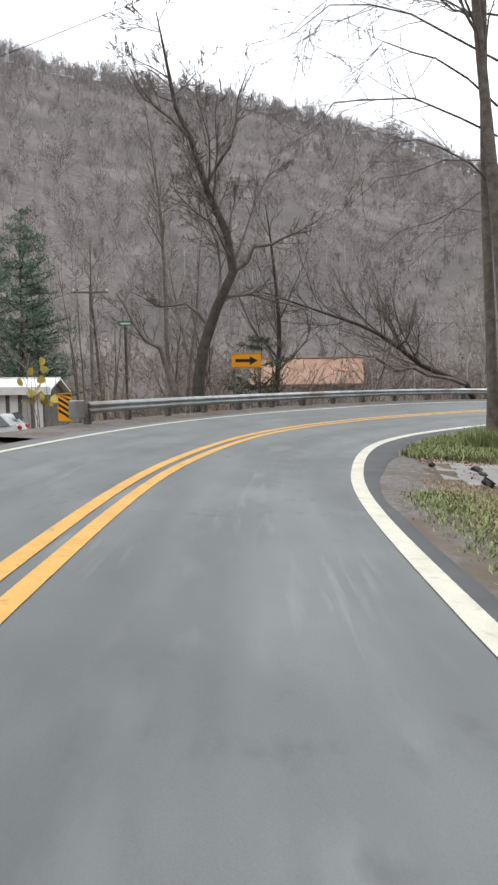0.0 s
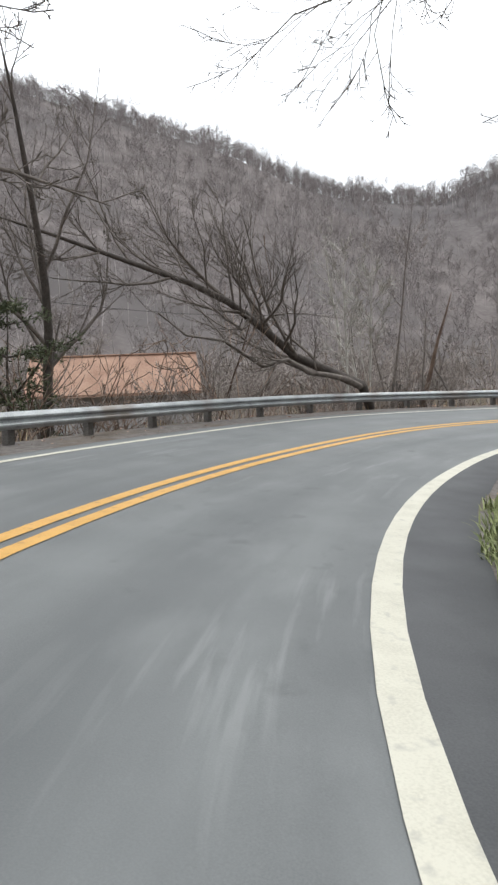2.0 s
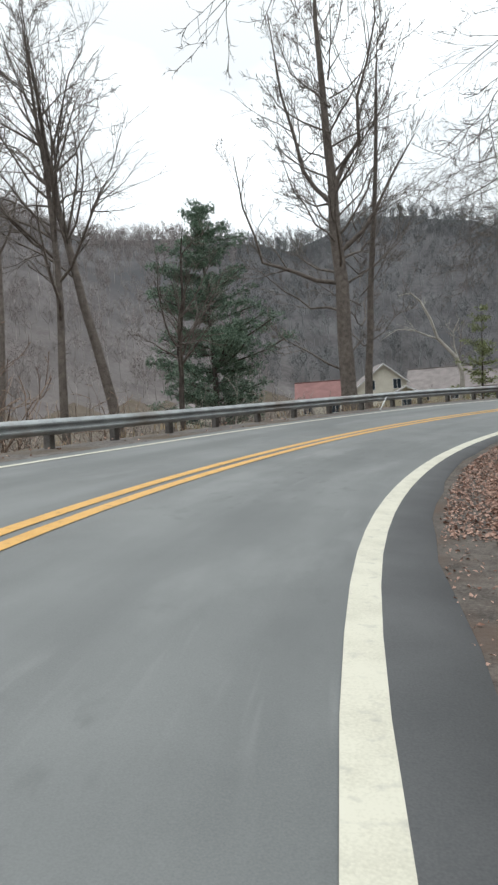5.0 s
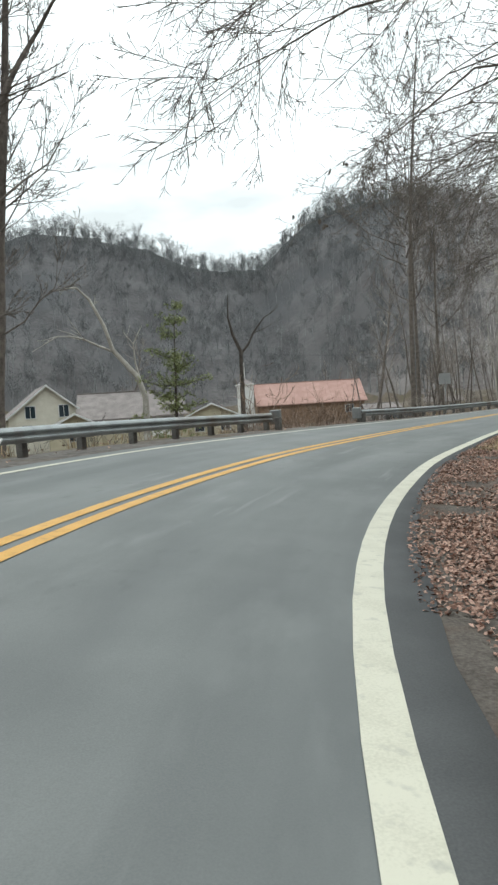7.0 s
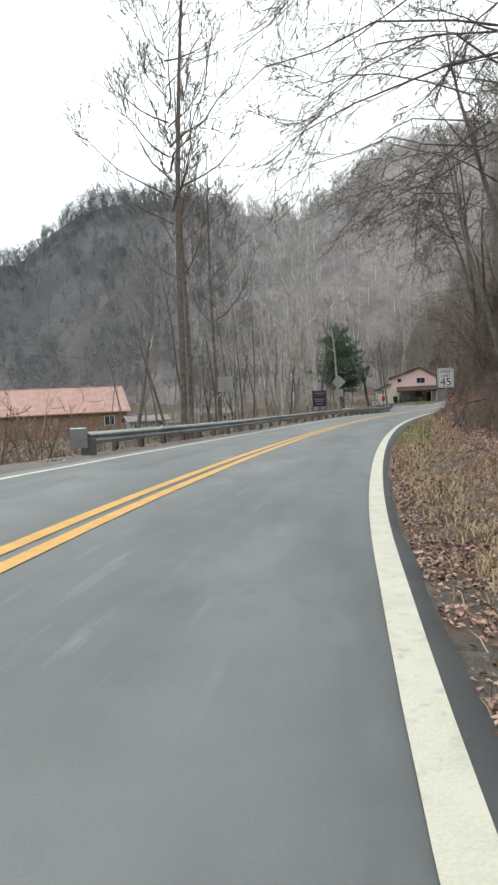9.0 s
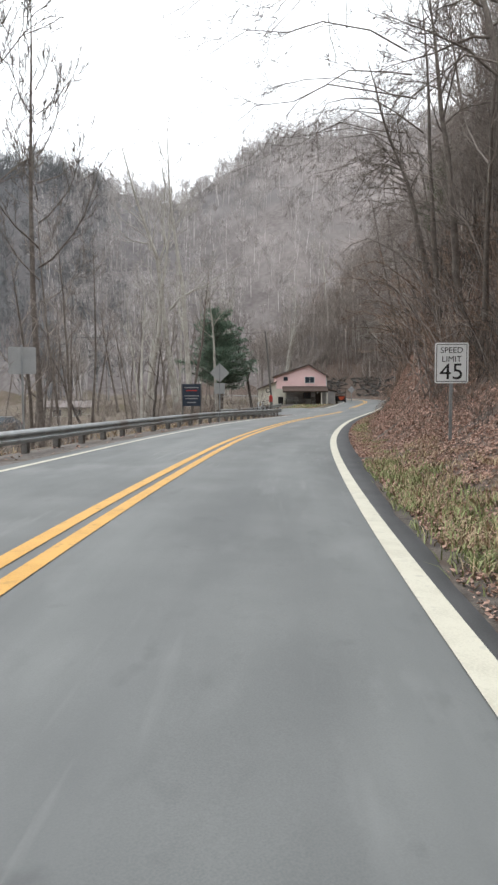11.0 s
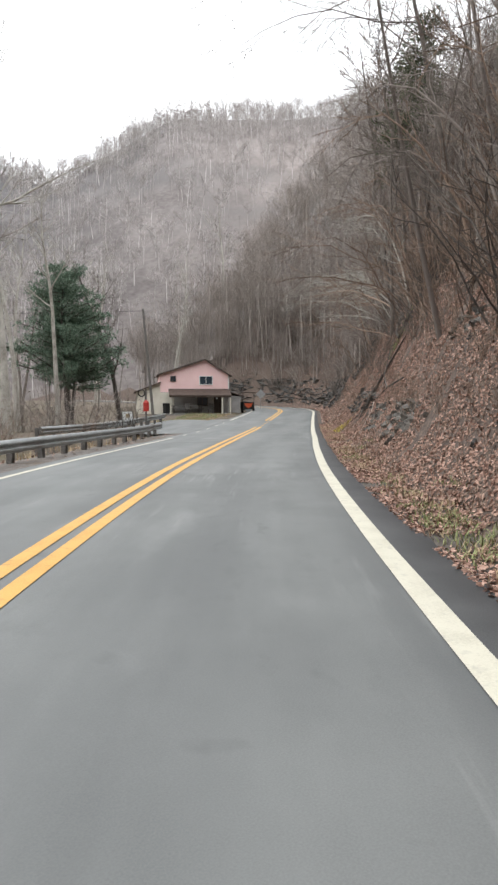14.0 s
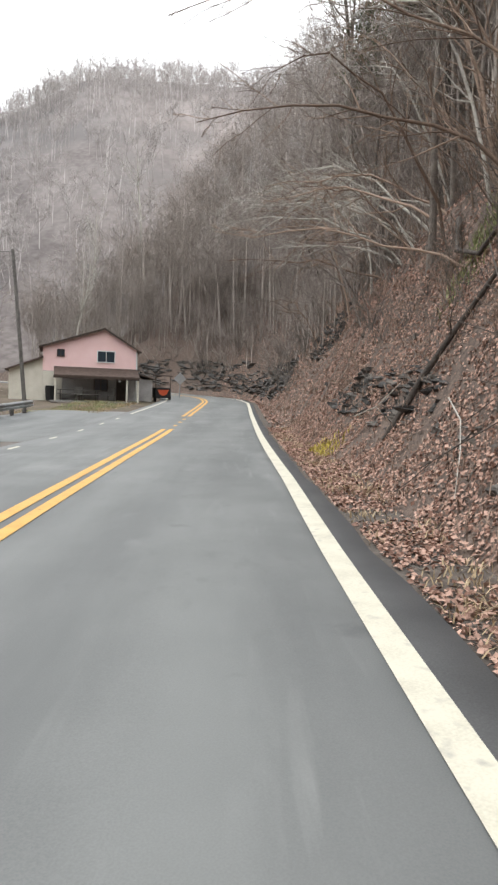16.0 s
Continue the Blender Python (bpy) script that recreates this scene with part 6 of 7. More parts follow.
# ---------------------------------------------------------------- woods on the far hills: too many to count
rg = np.random.default_rng(12)


def far_tree_shape(seed, tall, wide=0.3, limbs=9, twigs=9, w=0.045, foot=0.3, mid_z=0.58, half_z=0.4, full=False):
    """A bare tree seen from afar: trunk, limbs fanning up into a round crown, a haze of fine twigs."""
    r = np.random.default_rng(seed)
    v, f = [], []

    def spike(p, q, half, sides=1):
        d = q - p
        a = np.cross(d, r.normal(0, 1, 3))
        a /= np.linalg.norm(a) + 1e-9
        b = np.cross(d / (np.linalg.norm(d) + 1e-9), a)
        n_ = len(v)
        if sides == 1:
            v.extend([p - half * a, p + half * a, q])
            f.append((n_, n_ + 1, n_ + 2))
            return
        for k in range(3):
            ang = 2.094 * k
            v.append(p + half * (math.cos(ang) * a + math.sin(ang) * b))
        v.append(q)
        f.extend([(n_, n_ + 1, n_ + 3), (n_ + 1, n_ + 2, n_ + 3), (n_ + 2, n_, n_ + 3)])

    def shell(low):
        d = r.normal(0, 1, 3)
        d[2] = abs(d[2]) if low else d[2]
        d = d / np.linalg.norm(d) * r.uniform(0.75, 1.08)
        return np.array([d[0] * wide * tall, d[1] * wide * tall, tall * (mid_z + half_z * d[2])])

    top = np.array([r.normal(0, 0.5), r.normal(0, 0.5), tall * 0.8])
    spike(np.array([0, 0, -1.0]), top, 0.011 * tall + w * 0.5, 3)
    for _ in range(limbs):
        p, q = top * r.uniform(foot, 0.75), shell(not full)
        mid = (p + q) / 2 + np.array([0, 0, 0.04 * tall])
        spike(p, q, w * 1.1)
        for _ in range(twigs):
            a = p + (q - p) * r.uniform(0.3, 1.0) + (mid - (p + q) / 2) * 0.5
            e = shell(False)
            e = a + (e - a) * min(1.0, 0.22 * tall / (np.linalg.norm(e - a) + 1e-9))
            spike(a, e, w * r.uniform(0.6, 1.0))
    return np.array(v), np.array(f)


SHAPES = [far_tree_shape(i, t) for i, t in enumerate((9, 12, 10, 13, 8, 11.5, 10.5))]
RIDGE_SHAPES = [far_tree_shape(20 + i, t, 0.33, 11, 11, 0.04, 0.02, 0.47, 0.52, True) for i, t in enumerate((8, 10, 9, 7.5, 11))]
FINE_SHAPES = [far_tree_shape(30 + i, t, 0.28, 17, 16, 0.014, 0.2) for i, t in enumerate((10, 13, 11.5, 14, 9, 12))]


def woods(name, xs, ys, label, mat, low=0.75, high=1.2, shapes=None):
    shapes = shapes or SHAPES
    zs = sheet_z(xs, ys)
    av, af, base = [], [], 0
    for i in range(len(xs)):
        v, f = shapes[i % len(shapes)]
        a, k = rg.uniform(0, 6.283), rg.uniform(low, high)
        c, s_ = math.cos(a) * k, math.sin(a) * k
        av.append(np.stack([v[:, 0] * c - v[:, 1] * s_ + xs[i], v[:, 0] * s_ + v[:, 1] * c + ys[i], v[:, 2] * k + zs[i]], -1))
        af.append(f + base)
        base += len(v)
    av, af = np.concatenate(av), np.concatenate(af)
    me = bpy.data.meshes.new(name)
    me.vertices.add(len(av))
    me.vertices.foreach_set("co", av.ravel())
    me.loops.add(af.size)
    me.loops.foreach_set("vertex_index", af.ravel().astype(np.int32))
    me.polygons.add(len(af))
    me.polygons.foreach_set("loop_start", np.arange(0, af.size, 3, dtype=np.int32))
    me.update(calc_edges=True)
    me.materials.append(mat)
    return tagged(new(name, me), label, "woods", kind="stuff")


def on_hills(count, r0, r1, az0, az1, power=0.7):
    az = np.radians(rg.uniform(az0, az1, count))
    r = r0 + (r1 - r0) * rg.random(count) ** power
    x, y = MID[0] + r * np.sin(az), MID[1] + r * np.cos(az)
    s, lat = nearest(x, y)
    ok = ((lat > 22) | (lat < -14)) & (land(x, y) > 0.5)
    return x[ok], y[ok]


def slope_places(count, s0, s1, l0, l1, power=1.0, clear=-7.5):
    """Places on the inner slope, thickest near the first side distance."""
    st, sl = rg.uniform(s0, s1, count), l0 + (l1 - l0) * rg.random(count) ** power
    x = np.interp(st, RS, R_XY[:, 0]) + sl * np.interp(st, RS, R_LEFT[:, 0])
    y = np.interp(st, RS, R_XY[:, 1]) + sl * np.interp(st, RS, R_LEFT[:, 1])
    ok = nearest(x, y)[1] < clear
    return x[ok], y[ok]


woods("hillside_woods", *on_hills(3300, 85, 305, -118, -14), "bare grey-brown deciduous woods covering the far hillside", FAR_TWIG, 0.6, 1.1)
woods("hillside_woods", *on_hills(1900, 110, 305, -16, 31), "bare dark grey deciduous woods on the far hill", HAZE_DARK_TWIG, 0.6, 1.1)
woods("hillside_woods", *on_hills(1900, 110, 305, 26, 75, 0.9), "pale bare deciduous woods on the hill beyond the house", HAZE_PALE_TWIG, 0.6, 1.1)
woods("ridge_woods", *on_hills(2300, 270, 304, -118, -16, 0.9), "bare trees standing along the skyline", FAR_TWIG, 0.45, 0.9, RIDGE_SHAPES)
woods("ridge_woods", *on_hills(1050, 270, 304, -18, 31, 0.9), "dark bare trees standing along the skyline", HAZE_DARK_TWIG, 0.45, 0.85, RIDGE_SHAPES)
woods("ridge_woods", *on_hills(950, 270, 304, 28, 72, 0.9), "pale bare trees standing along the skyline", HAZE_PALE_TWIG, 0.45, 0.9, RIDGE_SHAPES)
woods("bank_woods", *slope_places(700, 172, 236, -8, -60, 1.3), "bare woods on the steep slope above the far bend", TWIG, 0.75, 1.25, FINE_SHAPES)
woods("bank_woods", *slope_places(420, 124, 178, -9.5, -45, 1.4), "dense bare woods on the steep bank above the road", TWIG, 0.6, 1.1, FINE_SHAPES)
woods("bank_saplings", *slope_places(420, 172, 232, -6.0, -16, 1.0, -5.8), "thin bare saplings over the rock at the far bend", TWIG, 0.25, 0.5, FINE_SHAPES)
woods("bank_woods", *slope_places(300, 100, 150, -8.5, -30, 1.2), "tangled bare woods above the inner bank", TWIG, 0.55, 1.0, FINE_SHAPES)
woods("bank_saplings", *slope_places(200, 60, 122, -9.0, -30, 1.0, -8), "thin bare saplings on the inside of the curve", TWIG, 0.35, 0.8, FINE_SHAPES)

ws, wl = rg.uniform(42, 78, 420), 20 + 45 * rg.random(420)
wx = np.interp(ws, RS, R_XY[:, 0]) + wl * np.interp(ws, RS, R_LEFT[:, 0])
wy = np.interp(ws, RS, R_XY[:, 1]) + wl * np.interp(ws, RS, R_LEFT[:, 1])
wk = ~((wx > -30) & (wx < -4) & (wy > -42) & (wy < -10)) & (nearest(wx, wy)[1] > 12)
woods("valley_woods", wx[wk], wy[wk], "bare brown trees on the valley floor", TWIG, 0.45, 0.85)

# trees with a shape of their own
q = on_road(77, 8.4)
bare_tree("roadside_tree", stand(q.x, q.y), 15, 0.2, 47, "bare roadside tree with fine drooping branches", many=(26, 14, 9), reach=0.5, clear=0.25, up=0.0, twig=BARK, stout=0.6)
bare_tree("tall_sycamore", stand(63.4, 76.6), 24, 0.26, 48, "tall pale-barked bare sycamore behind the guardrail", many=(18, 9, 6), reach=0.28, clear=0.4, up=0.12, bark=BARK_PALE, twig=BARK_PALE, stout=0.7,
          line=[(-0.6, 0.5, -0.4), (-0.8, 0.6, 5), (-1.05, 0.85, 11), (-1.5, 1.2, 15), (-1.9, 1.5, 18.7), (-2.1, 1.6, 25)])
bare_tree("tall_sycamore", stand(58.6, 72.2), 22, 0.24, 49, "tall pale-barked bare sycamore with a long side limb", many=(18, 9, 6), reach=0.28, clear=0.4, up=0.12, bark=BARK_PALE, twig=BARK_PALE, stout=0.7,
          line=[(-0.6, 0.5, -0.4), (-1.36, 1.0, 6), (-1.97, 1.45, 13), (-3.2, 2.3, 17.2), (-4.3, 3.0, 22)],
          limbs=[([(-1.2, 0.9, 9.0), (0.3, -0.3, 10.6), (1.5, -1.2, 11.4), (3.8, -3.3, 13)], 0.09), ([(-1.9, 1.4, 12.5), (-1.5, 1.2, 16), (-1.7, 1.3, 21)], 0.1)])


def arch(s, lat, seed, tall, out, along, r, mat, kind="arching_sapling", label="thin bare sapling arching out from the bank towards the road"):
    """A stem that rises from the bank and bows out over the road."""
    ra = np.random.default_rng(seed)
    q = on_road(s, lat)
    lx, ly = np.interp(s, RS, R_LEFT[:, 0]), np.interp(s, RS, R_LEFT[:, 1])
    line = []
    for u in np.linspace(0, 1, 9):
        side, way = out * u ** 1.3, along * u
        line.append(np.array([side * lx - way * ly, side * ly + way * lx, tall * math.sin(2.0 * u) / 0.95 - 0.2]) + ra.normal(0, 0.06, 3))
    rr = [r * (1 - 0.8 * i / 8) for i in range(9)]
    wood = Wood()
    wood.limb(line, rr, 6)
    sprout(ra, wood, line, rr, 1, 3, (0, 16, 7), 0.3, 0.0, 0.6)
    ob = new(kind, wood.mesh(kind, mat))
    ob.matrix_world = stand(q.x, q.y)
    return tagged(ob, label, "sapling", "saplings arching over the road")


ar = random.Random(5)
for i in range(30):
    arch(ar.uniform(126, 184), ar.uniform(-9.0, -5.8), 800 + i, ar.uniform(1.6, 4.2), ar.uniform(1.5, 4.2), ar.uniform(-2.5, 1.5), ar.uniform(0.02, 0.045), (BRUSH, TWIG, BARK)[i % 3])
for i in range(9):
    arch(ar.uniform(52, 112), ar.uniform(-8.5, -6.5), 840 + i, ar.uniform(1.5, 3.0), ar.uniform(1.0, 2.6), ar.uniform(-2, 1.5), ar.uniform(0.02, 0.03), (BRUSH, TWIG)[i % 2])
for i in range(9):
    arch(ar.uniform(158, 174), ar.uniform(-8.0, -6.2), 870 + i, ar.uniform(3.2, 5.2), ar.uniform(2.0, 4.5), ar.uniform(-4.0, -0.5), ar.uniform(0.03, 0.05), BARK_PALE if i % 3 == 0 else BRUSH)
for i in range(16):
    arch(ar.uniform(155, 171), ar.uniform(-7.6, -6.2), 900 + i, ar.uniform(0.8, 2.6), ar.uniform(3.0, 5.8), ar.uniform(-4.5, -0.5), ar.uniform(0.03, 0.055), BARK_PALE if i % 2 == 0 else BRUSH)
bare_tree("bank_tree", stand(69.8, 58.6), 11, 0.095, 50, "grey straight tree growing on the steep bank", many=(12, 8, 6), reach=0.3, clear=0.4, bark=BARK, twig=TWIG, stout=0.7, wander=0.02)
bare_tree("bank_tree", stand(57.7, 51.55), 11, 0.075, 250, "grey slim tree leaning from the leafy bank", many=(12, 8, 6), reach=0.3, clear=0.35, bark=TWIG, twig=TWIG, stout=0.7, lean=(-0.15, 0.18), wander=0.02)
bare_tree("bank_tree", stand(53.75, 48.5), 9, 0.06, 251, "grey slim tree leaning from the leafy bank", many=(11, 8, 6), reach=0.3, clear=0.35, bark=TWIG, twig=TWIG, stout=0.7, lean=(-0.15, 0.18), wander=0.02)
q = on_road(133, -6.6)
bare_tree("bank_tree", stand(q.x, q.y), 12, 0.12, 58, "grey straight tree growing on the leafy bank", many=(14, 9, 7), reach=0.34, clear=0.4, bark=BARK, twig=TWIG, stout=0.7, lean=(-0.05, 0.05), wander=0.02)


# ---------------------------------------------------------------- leaf litter, grass and brush along the road
def scatter_mesh(name, tris_v, tris_f, mat, label, category):
    me = bpy.data.meshes.new(name)
    me.vertices.add(len(tris_v))
    me.vertices.foreach_set("co", tris_v.ravel())
    me.loops.add(tris_f.size)
    me.loops.foreach_set("vertex_index", tris_f.ravel().astype(np.int32))
    me.polygons.add(len(tris_f))
    me.polygons.foreach_set("loop_start", np.arange(0, tris_f.size, 3, dtype=np.int32))
    me.update(calc_edges=True)
    me.materials.append(mat)
    return tagged(new(name, me), label, category, kind="stuff")


def bank_z(x, y):
    """Height of the sheet or of the verge lying on it."""
    s, lat = nearest(x, y)
    strip = level(s, lat) + np.interp(lat, [-4.6, -4.0, -3.6, -3.2], [-0.12, 0.01, -0.005, -0.01])
    return np.maximum(sheet_z(x, y), np.where((lat > -4.6) & (lat < 5), strip, -99))


def places(count, s0, s1, near, far, power):
    """Random places beside the road, thickest near the first side distance."""
    s = rg.uniform(s0, s1, count)
    lat = near + (far - near) * rg.random(count) ** power
    x = np.interp(s, RS, R_XY[:, 0]) + lat * np.interp(s, RS, R_LEFT[:, 0])
    y = np.interp(s, RS, R_XY[:, 1]) + lat * np.interp(s, RS, R_LEFT[:, 1])
    return np.stack([x, y, bank_z(x, y)], -1)


def leaves(name, at, size, mat, label):
    """Curled fallen leaves lying on the slope, two small faces each."""
    k = len(at)
    shape = np.array([(0, -0.5, 0), (0.36, 0.04, 0.16), (0, 0.55, 0.02), (-0.36, 0.0, 0.14)])
    tri = np.array([(0, 1, 2), (0, 2, 3)])
    w = rg.uniform(0.55, 1.3, k)[:, None, None] * size
    v = shape[None] * w * rg.uniform(0.7, 1.3, (k, 1, 3))
    a, b, c = rg.uniform(0, 6.283, k), rg.normal(0, 0.4, k), rg.normal(0, 0.4, k)
    ca, sa, cb, sb, cc, sc = (f(q)[:, None] for q in (a, b, c) for f in (np.cos, np.sin))
    x, y, z = v[..., 0], v[..., 1], v[..., 2]
    y, z = y * cb - z * sb, y * sb + z * cb
    x, z = x * cc + z * sc, -x * sc + z * cc
    x, y = x * ca - y * sa, x * sa + y * ca
    h = 0.2
    gx_ = (bank_z(at[:, 0] + h, at[:, 1]) - bank_z(at[:, 0] - h, at[:, 1])) / (2 * h)
    gy_ = (bank_z(at[:, 0], at[:, 1] + h) - bank_z(at[:, 0], at[:, 1] - h)) / (2 * h)
    n = np.stack([-gx_, -gy_, np.ones(k)], -1)
    n /= np.linalg.norm(n, axis=1, keepdims=True)
    e1 = np.stack([n[:, 2], np.zeros(k), -n[:, 0]], -1)
    e1 /= np.linalg.norm(e1, axis=1, keepdims=True)
    e2 = np.cross(n, e1)
    lift = z + size * rg.uniform(0.12, 0.4, k)[:, None]
    v = x[..., None] * e1[:, None] + y[..., None] * e2[:, None] + lift[..., None] * n[:, None] + at[:, None, :]
    f = (tri[None] + (np.arange(k) * 4)[:, None, None]).reshape(-1, 3)
    return scatter_mesh(name, v.reshape(-1, 3), f, mat, label, "fallen leaves")


def blades(name, at, tall, mat, label, lean=0.5, wide=0.012):
    k = len(at)
    h = tall * rg.uniform(0.5, 1.2, k)
    a, o = rg.uniform(0, 6.283, k), rg.uniform(0.05, lean, k)
    d = np.stack([np.cos(a) * o, np.sin(a) * o, np.ones(k)], -1) * h[:, None]
    side = np.stack([-np.sin(a), np.cos(a), np.zeros(k)], -1) * wide
    mid = at + d * 0.6
    tip = at + d + np.stack([np.cos(a), np.sin(a), -0.4 * np.ones(k)], -1) * (h * o * 0.5)[:, None]
    v = np.stack([at - side, at + side, mid - side * 0.7, mid + side * 0.7, tip], 1)
    tri = np.array([(0, 1, 3), (0, 3, 2), (2, 3, 4)])
    f = (tri[None] + (np.arange(k) * 5)[:, None, None]).reshape(-1, 3)
    return scatter_mesh(name, v.reshape(-1, 3), f, mat, label, "grass")


def tufts(count, per, s0, s1, near, far, power, spread):
    base = np.repeat(places(count, s0, s1, near, far, power), per, 0)
    base[:, :2] += rg.normal(0, spread, (len(base), 2))
    st, side = nearest(base[:, 0], base[:, 1])
    return base[(side < edge(st) - 0.02) | (side > 3.6)]


def patchy(at, keep):
    """Leaves drift together and leave bare soil between."""
    x, y = at[:, 0], at[:, 1]
    v = np.sin(1.9 * x + 0.7 * y + 1.3 * np.sin(1.1 * y)) + np.sin(2.3 * y - 1.1 * x + 1.7 * np.sin(0.9 * x)) + 0.8 * np.sin(4.3 * x + 3.1 * y)
    return at[v + rg.normal(0, 0.5, len(at)) > keep]


def clumps(count, per, x, y, rx, ry, turn, spread):
    """Grass places in an oval patch."""
    a, r = rg.uniform(0, 6.283, count), np.sqrt(rg.random(count))
    px, py = rx * r * np.cos(a), ry * r * np.sin(a)
    c, s_ = math.cos(radians(turn)), math.sin(radians(turn))
    at = np.stack([x + px * c - py * s_, y + px * s_ + py * c, np.zeros(count)], -1)
    at = np.repeat(at, per, 0)
    at[:, :2] += rg.normal(0, spread, (len(at), 2))
    at[:, 2] = sheet_z(at[:, 0], at[:, 1])
    return at


leaves("leaf_litter", patchy(places(140000, 112, 172, -3.3, -6.4, 1.0), -1.35), 0.055, LEAF, "thick litter of reddish-brown fallen leaves at the foot of the bank")
leaves("leaf_litter", patchy(places(60000, 112, 176, -6.2, -8.6, 1.0), -0.8), 0.07, LEAF, "thick litter of reddish-brown fallen leaves on the steep bank")
leaves("leaf_litter", places(26000, 50, 76, -3.9, -7.0, 1.0), 0.055, LEAF, "reddish-brown fallen leaves beside the bend")
leaves("leaf_litter", patchy(places(85000, 79, 112, -3.14, -7.0, 1.05), -1.2), 0.044, LEAF, "reddish-brown fallen leaves beside the road")
leaves("leaf_litter", places(24000, 66, 83, -3.45, -6.5, 1.0), 0.045, LEAF, "reddish-brown fallen leaves on the dirt inside the bend")
leaves("leaf_litter", places(1800, 50, 80, -3.4, -4.2, 1.0), 0.04, LEAF, "stray leaves on the dark dirt verge")
leaves("leaf_litter", places(16000, 172, 212, -3.5, -10, 0.9), 0.11, LEAF, "fallen leaves on the bank near the far bend")
leaves("leaf_litter", places(700, 35.2, 37.2, -3.9, -6.5, 1.0), 0.06, LEAF, "row of brown leaves along the edge of the grass")
leaves("leaf_litter", places(1500, 22, 50, -3.7, -9, 1.0), 0.055, LEAF, "scattered brown leaves on the dirt verge")
leaves("leaf_litter", places(2200, 40, 165, 3.6, 6.5, 1.0), 0.07, LEAF, "scattered leaves on the gravel shoulder")

blades("grass", tufts(1000, 24, 36.3, 46, -3.75, -7.5, 1.1, 0.12), 0.17, GRASS, "green grass mound on the inside of the bend", 0.9)
blades("grass", tufts(170, 30, 40.0, 45.5, -5.0, -7.0, 1.0, 0.2), 0.6, GRASS, "long green grass at the foot of the tree", 0.7)
blades("grass", tufts(1100, 24, 21, 30.5, -3.5, -6.8, 1.0, 0.16), 0.065, GRASS, "short green grass beside the dirt verge", 1.1, 0.008)
blades("dry_grass", tufts(500, 18, 23, 32, -3.9, -6.5, 1.0, 0.16), 0.06, DRY_GRASS, "dry stalks among the short grass", 1.1, 0.006)
blades("dry_grass", tufts(260, 26, 94, 172, -3.45, -4.1, 1.0, 0.14), 0.085, DRY_GRASS, "tan dry grass along the pavement edge", 1.2, 0.006)
blades("grass", tufts(60, 40, 104, 150, -3.6, -4.3, 1.0, 0.16), 0.08, GRASS, "green tufts among the leaves", 1.2, 0.006)
blades("dry_grass", tufts(110, 16, 97, 112, 4.8, 12, 1.0, 0.3), 0.4, BRUSH, "brown dead weeds in the gap of the guardrail", 0.7)
blades("dry_grass", tufts(130, 14, 40, 97, 4.9, 7.0, 1.0, 0.2), 0.3, DRY_GRASS, "dry weeds behind the guardrail", 0.5)
blades("dry_grass", tufts(150, 14, 112, 162, 4.9, 7.5, 1.0, 0.2), 0.3, DRY_GRASS, "dry weeds behind the guardrail", 0.5)
blades("grass", tufts(130, 26, 181, 196, 5.0, 8.5, 1.0, 0.2), 0.13, GRASS, "rough green grass in front of the house")
blades("dry_grass", tufts(150, 26, 180, 196, 4.6, 8.5, 1.0, 0.2), 0.12, DRY_GRASS, "yellowed grass in front of the house")

blades("dry_grass", tufts(430, 20, 93, 122, -3.4, -4.9, 1.0, 0.13), 0.13, DRY_GRASS, "tan straw and dead weeds beside the pavement", 1.4, 0.006)
blades("grass", tufts(130, 24, 111, 121, -3.2, -4.4, 1.0, 0.2), 0.12, GRASS, "green weeds among the straw", 1.1, 0.008)
blades("grass", tufts(34, 22, 133, 139, -3.45, -4.1, 1.0, 0.18), 0.1, GRASS, "green tufts at the pavement edge", 1.2, 0.007)
blades("dead_weeds", tufts(1500, 18, 118, 190, -4.0, -9.0, 1.0, 0.2), 0.16, BRUSH, "thin brown dead weeds over the leafy bank", 1.2, 0.006)

# dead brush
BR = {}


def brush(kind, x, y, size, turn):
    m = stand(x, y, turn, size)
    if kind not in BR:
        mat = (BRUSH, TWIG, BARK_DARK)[kind % 3]
        BR[kind] = shrub("brush", m, 2.2, 300 + kind, "tangled leafless brush with arching stems", mat=mat, group="roadside brush")
    else:
        copy_thing(BR[kind], m)


for s0, s1, l0, l1, count, a, b in ((42, 72, 5.4, 11, 70, 0.6, 1.3), (72, 100, 5.6, 12, 22, 0.4, 0.8), (110, 170, 5.6, 14, 48, 0.5, 1.1), (122, 142, -9.5, -5.4, 50, 0.7, 1.3), (108, 122, -11, -7.0, 26, 0.6, 1.1), (140, 178, -12, -6.2, 60, 0.6, 1.3), (60, 110, -10, -6.2, 24, 0.5, 1.0)):
    for _ in range(count):
        s, lat = rnd.uniform(s0, s1), rnd.uniform(l0, l1)
        q = on_road(s, lat)
        if lat < 0 and nearest(q.x, q.y)[1][0] > -4.9:
            continue
        brush(rnd.randrange(6), q.x, q.y, rnd.uniform(a, b), rnd.uniform(0, 360))

THIN = [shrub("brush", stand(200 + 3 * i, -150), 2.2, 330 + i, "spare brush", stems=11, many=(3, 2), arch=0.1) for i in range(5)]
THIN_MESH = []
for ob in THIN:
    me = ob.data
    tv = np.empty(len(me.vertices) * 3)
    me.vertices.foreach_get("co", tv)
    me.calc_loop_triangles()
    tf = np.empty(len(me.loop_triangles) * 3, np.int32)
    me.loop_triangles.foreach_get("vertices", tf)
    THIN_MESH.append((tv.reshape(-1, 3), tf.reshape(-1, 3)))
    bpy.data.objects.remove(ob)


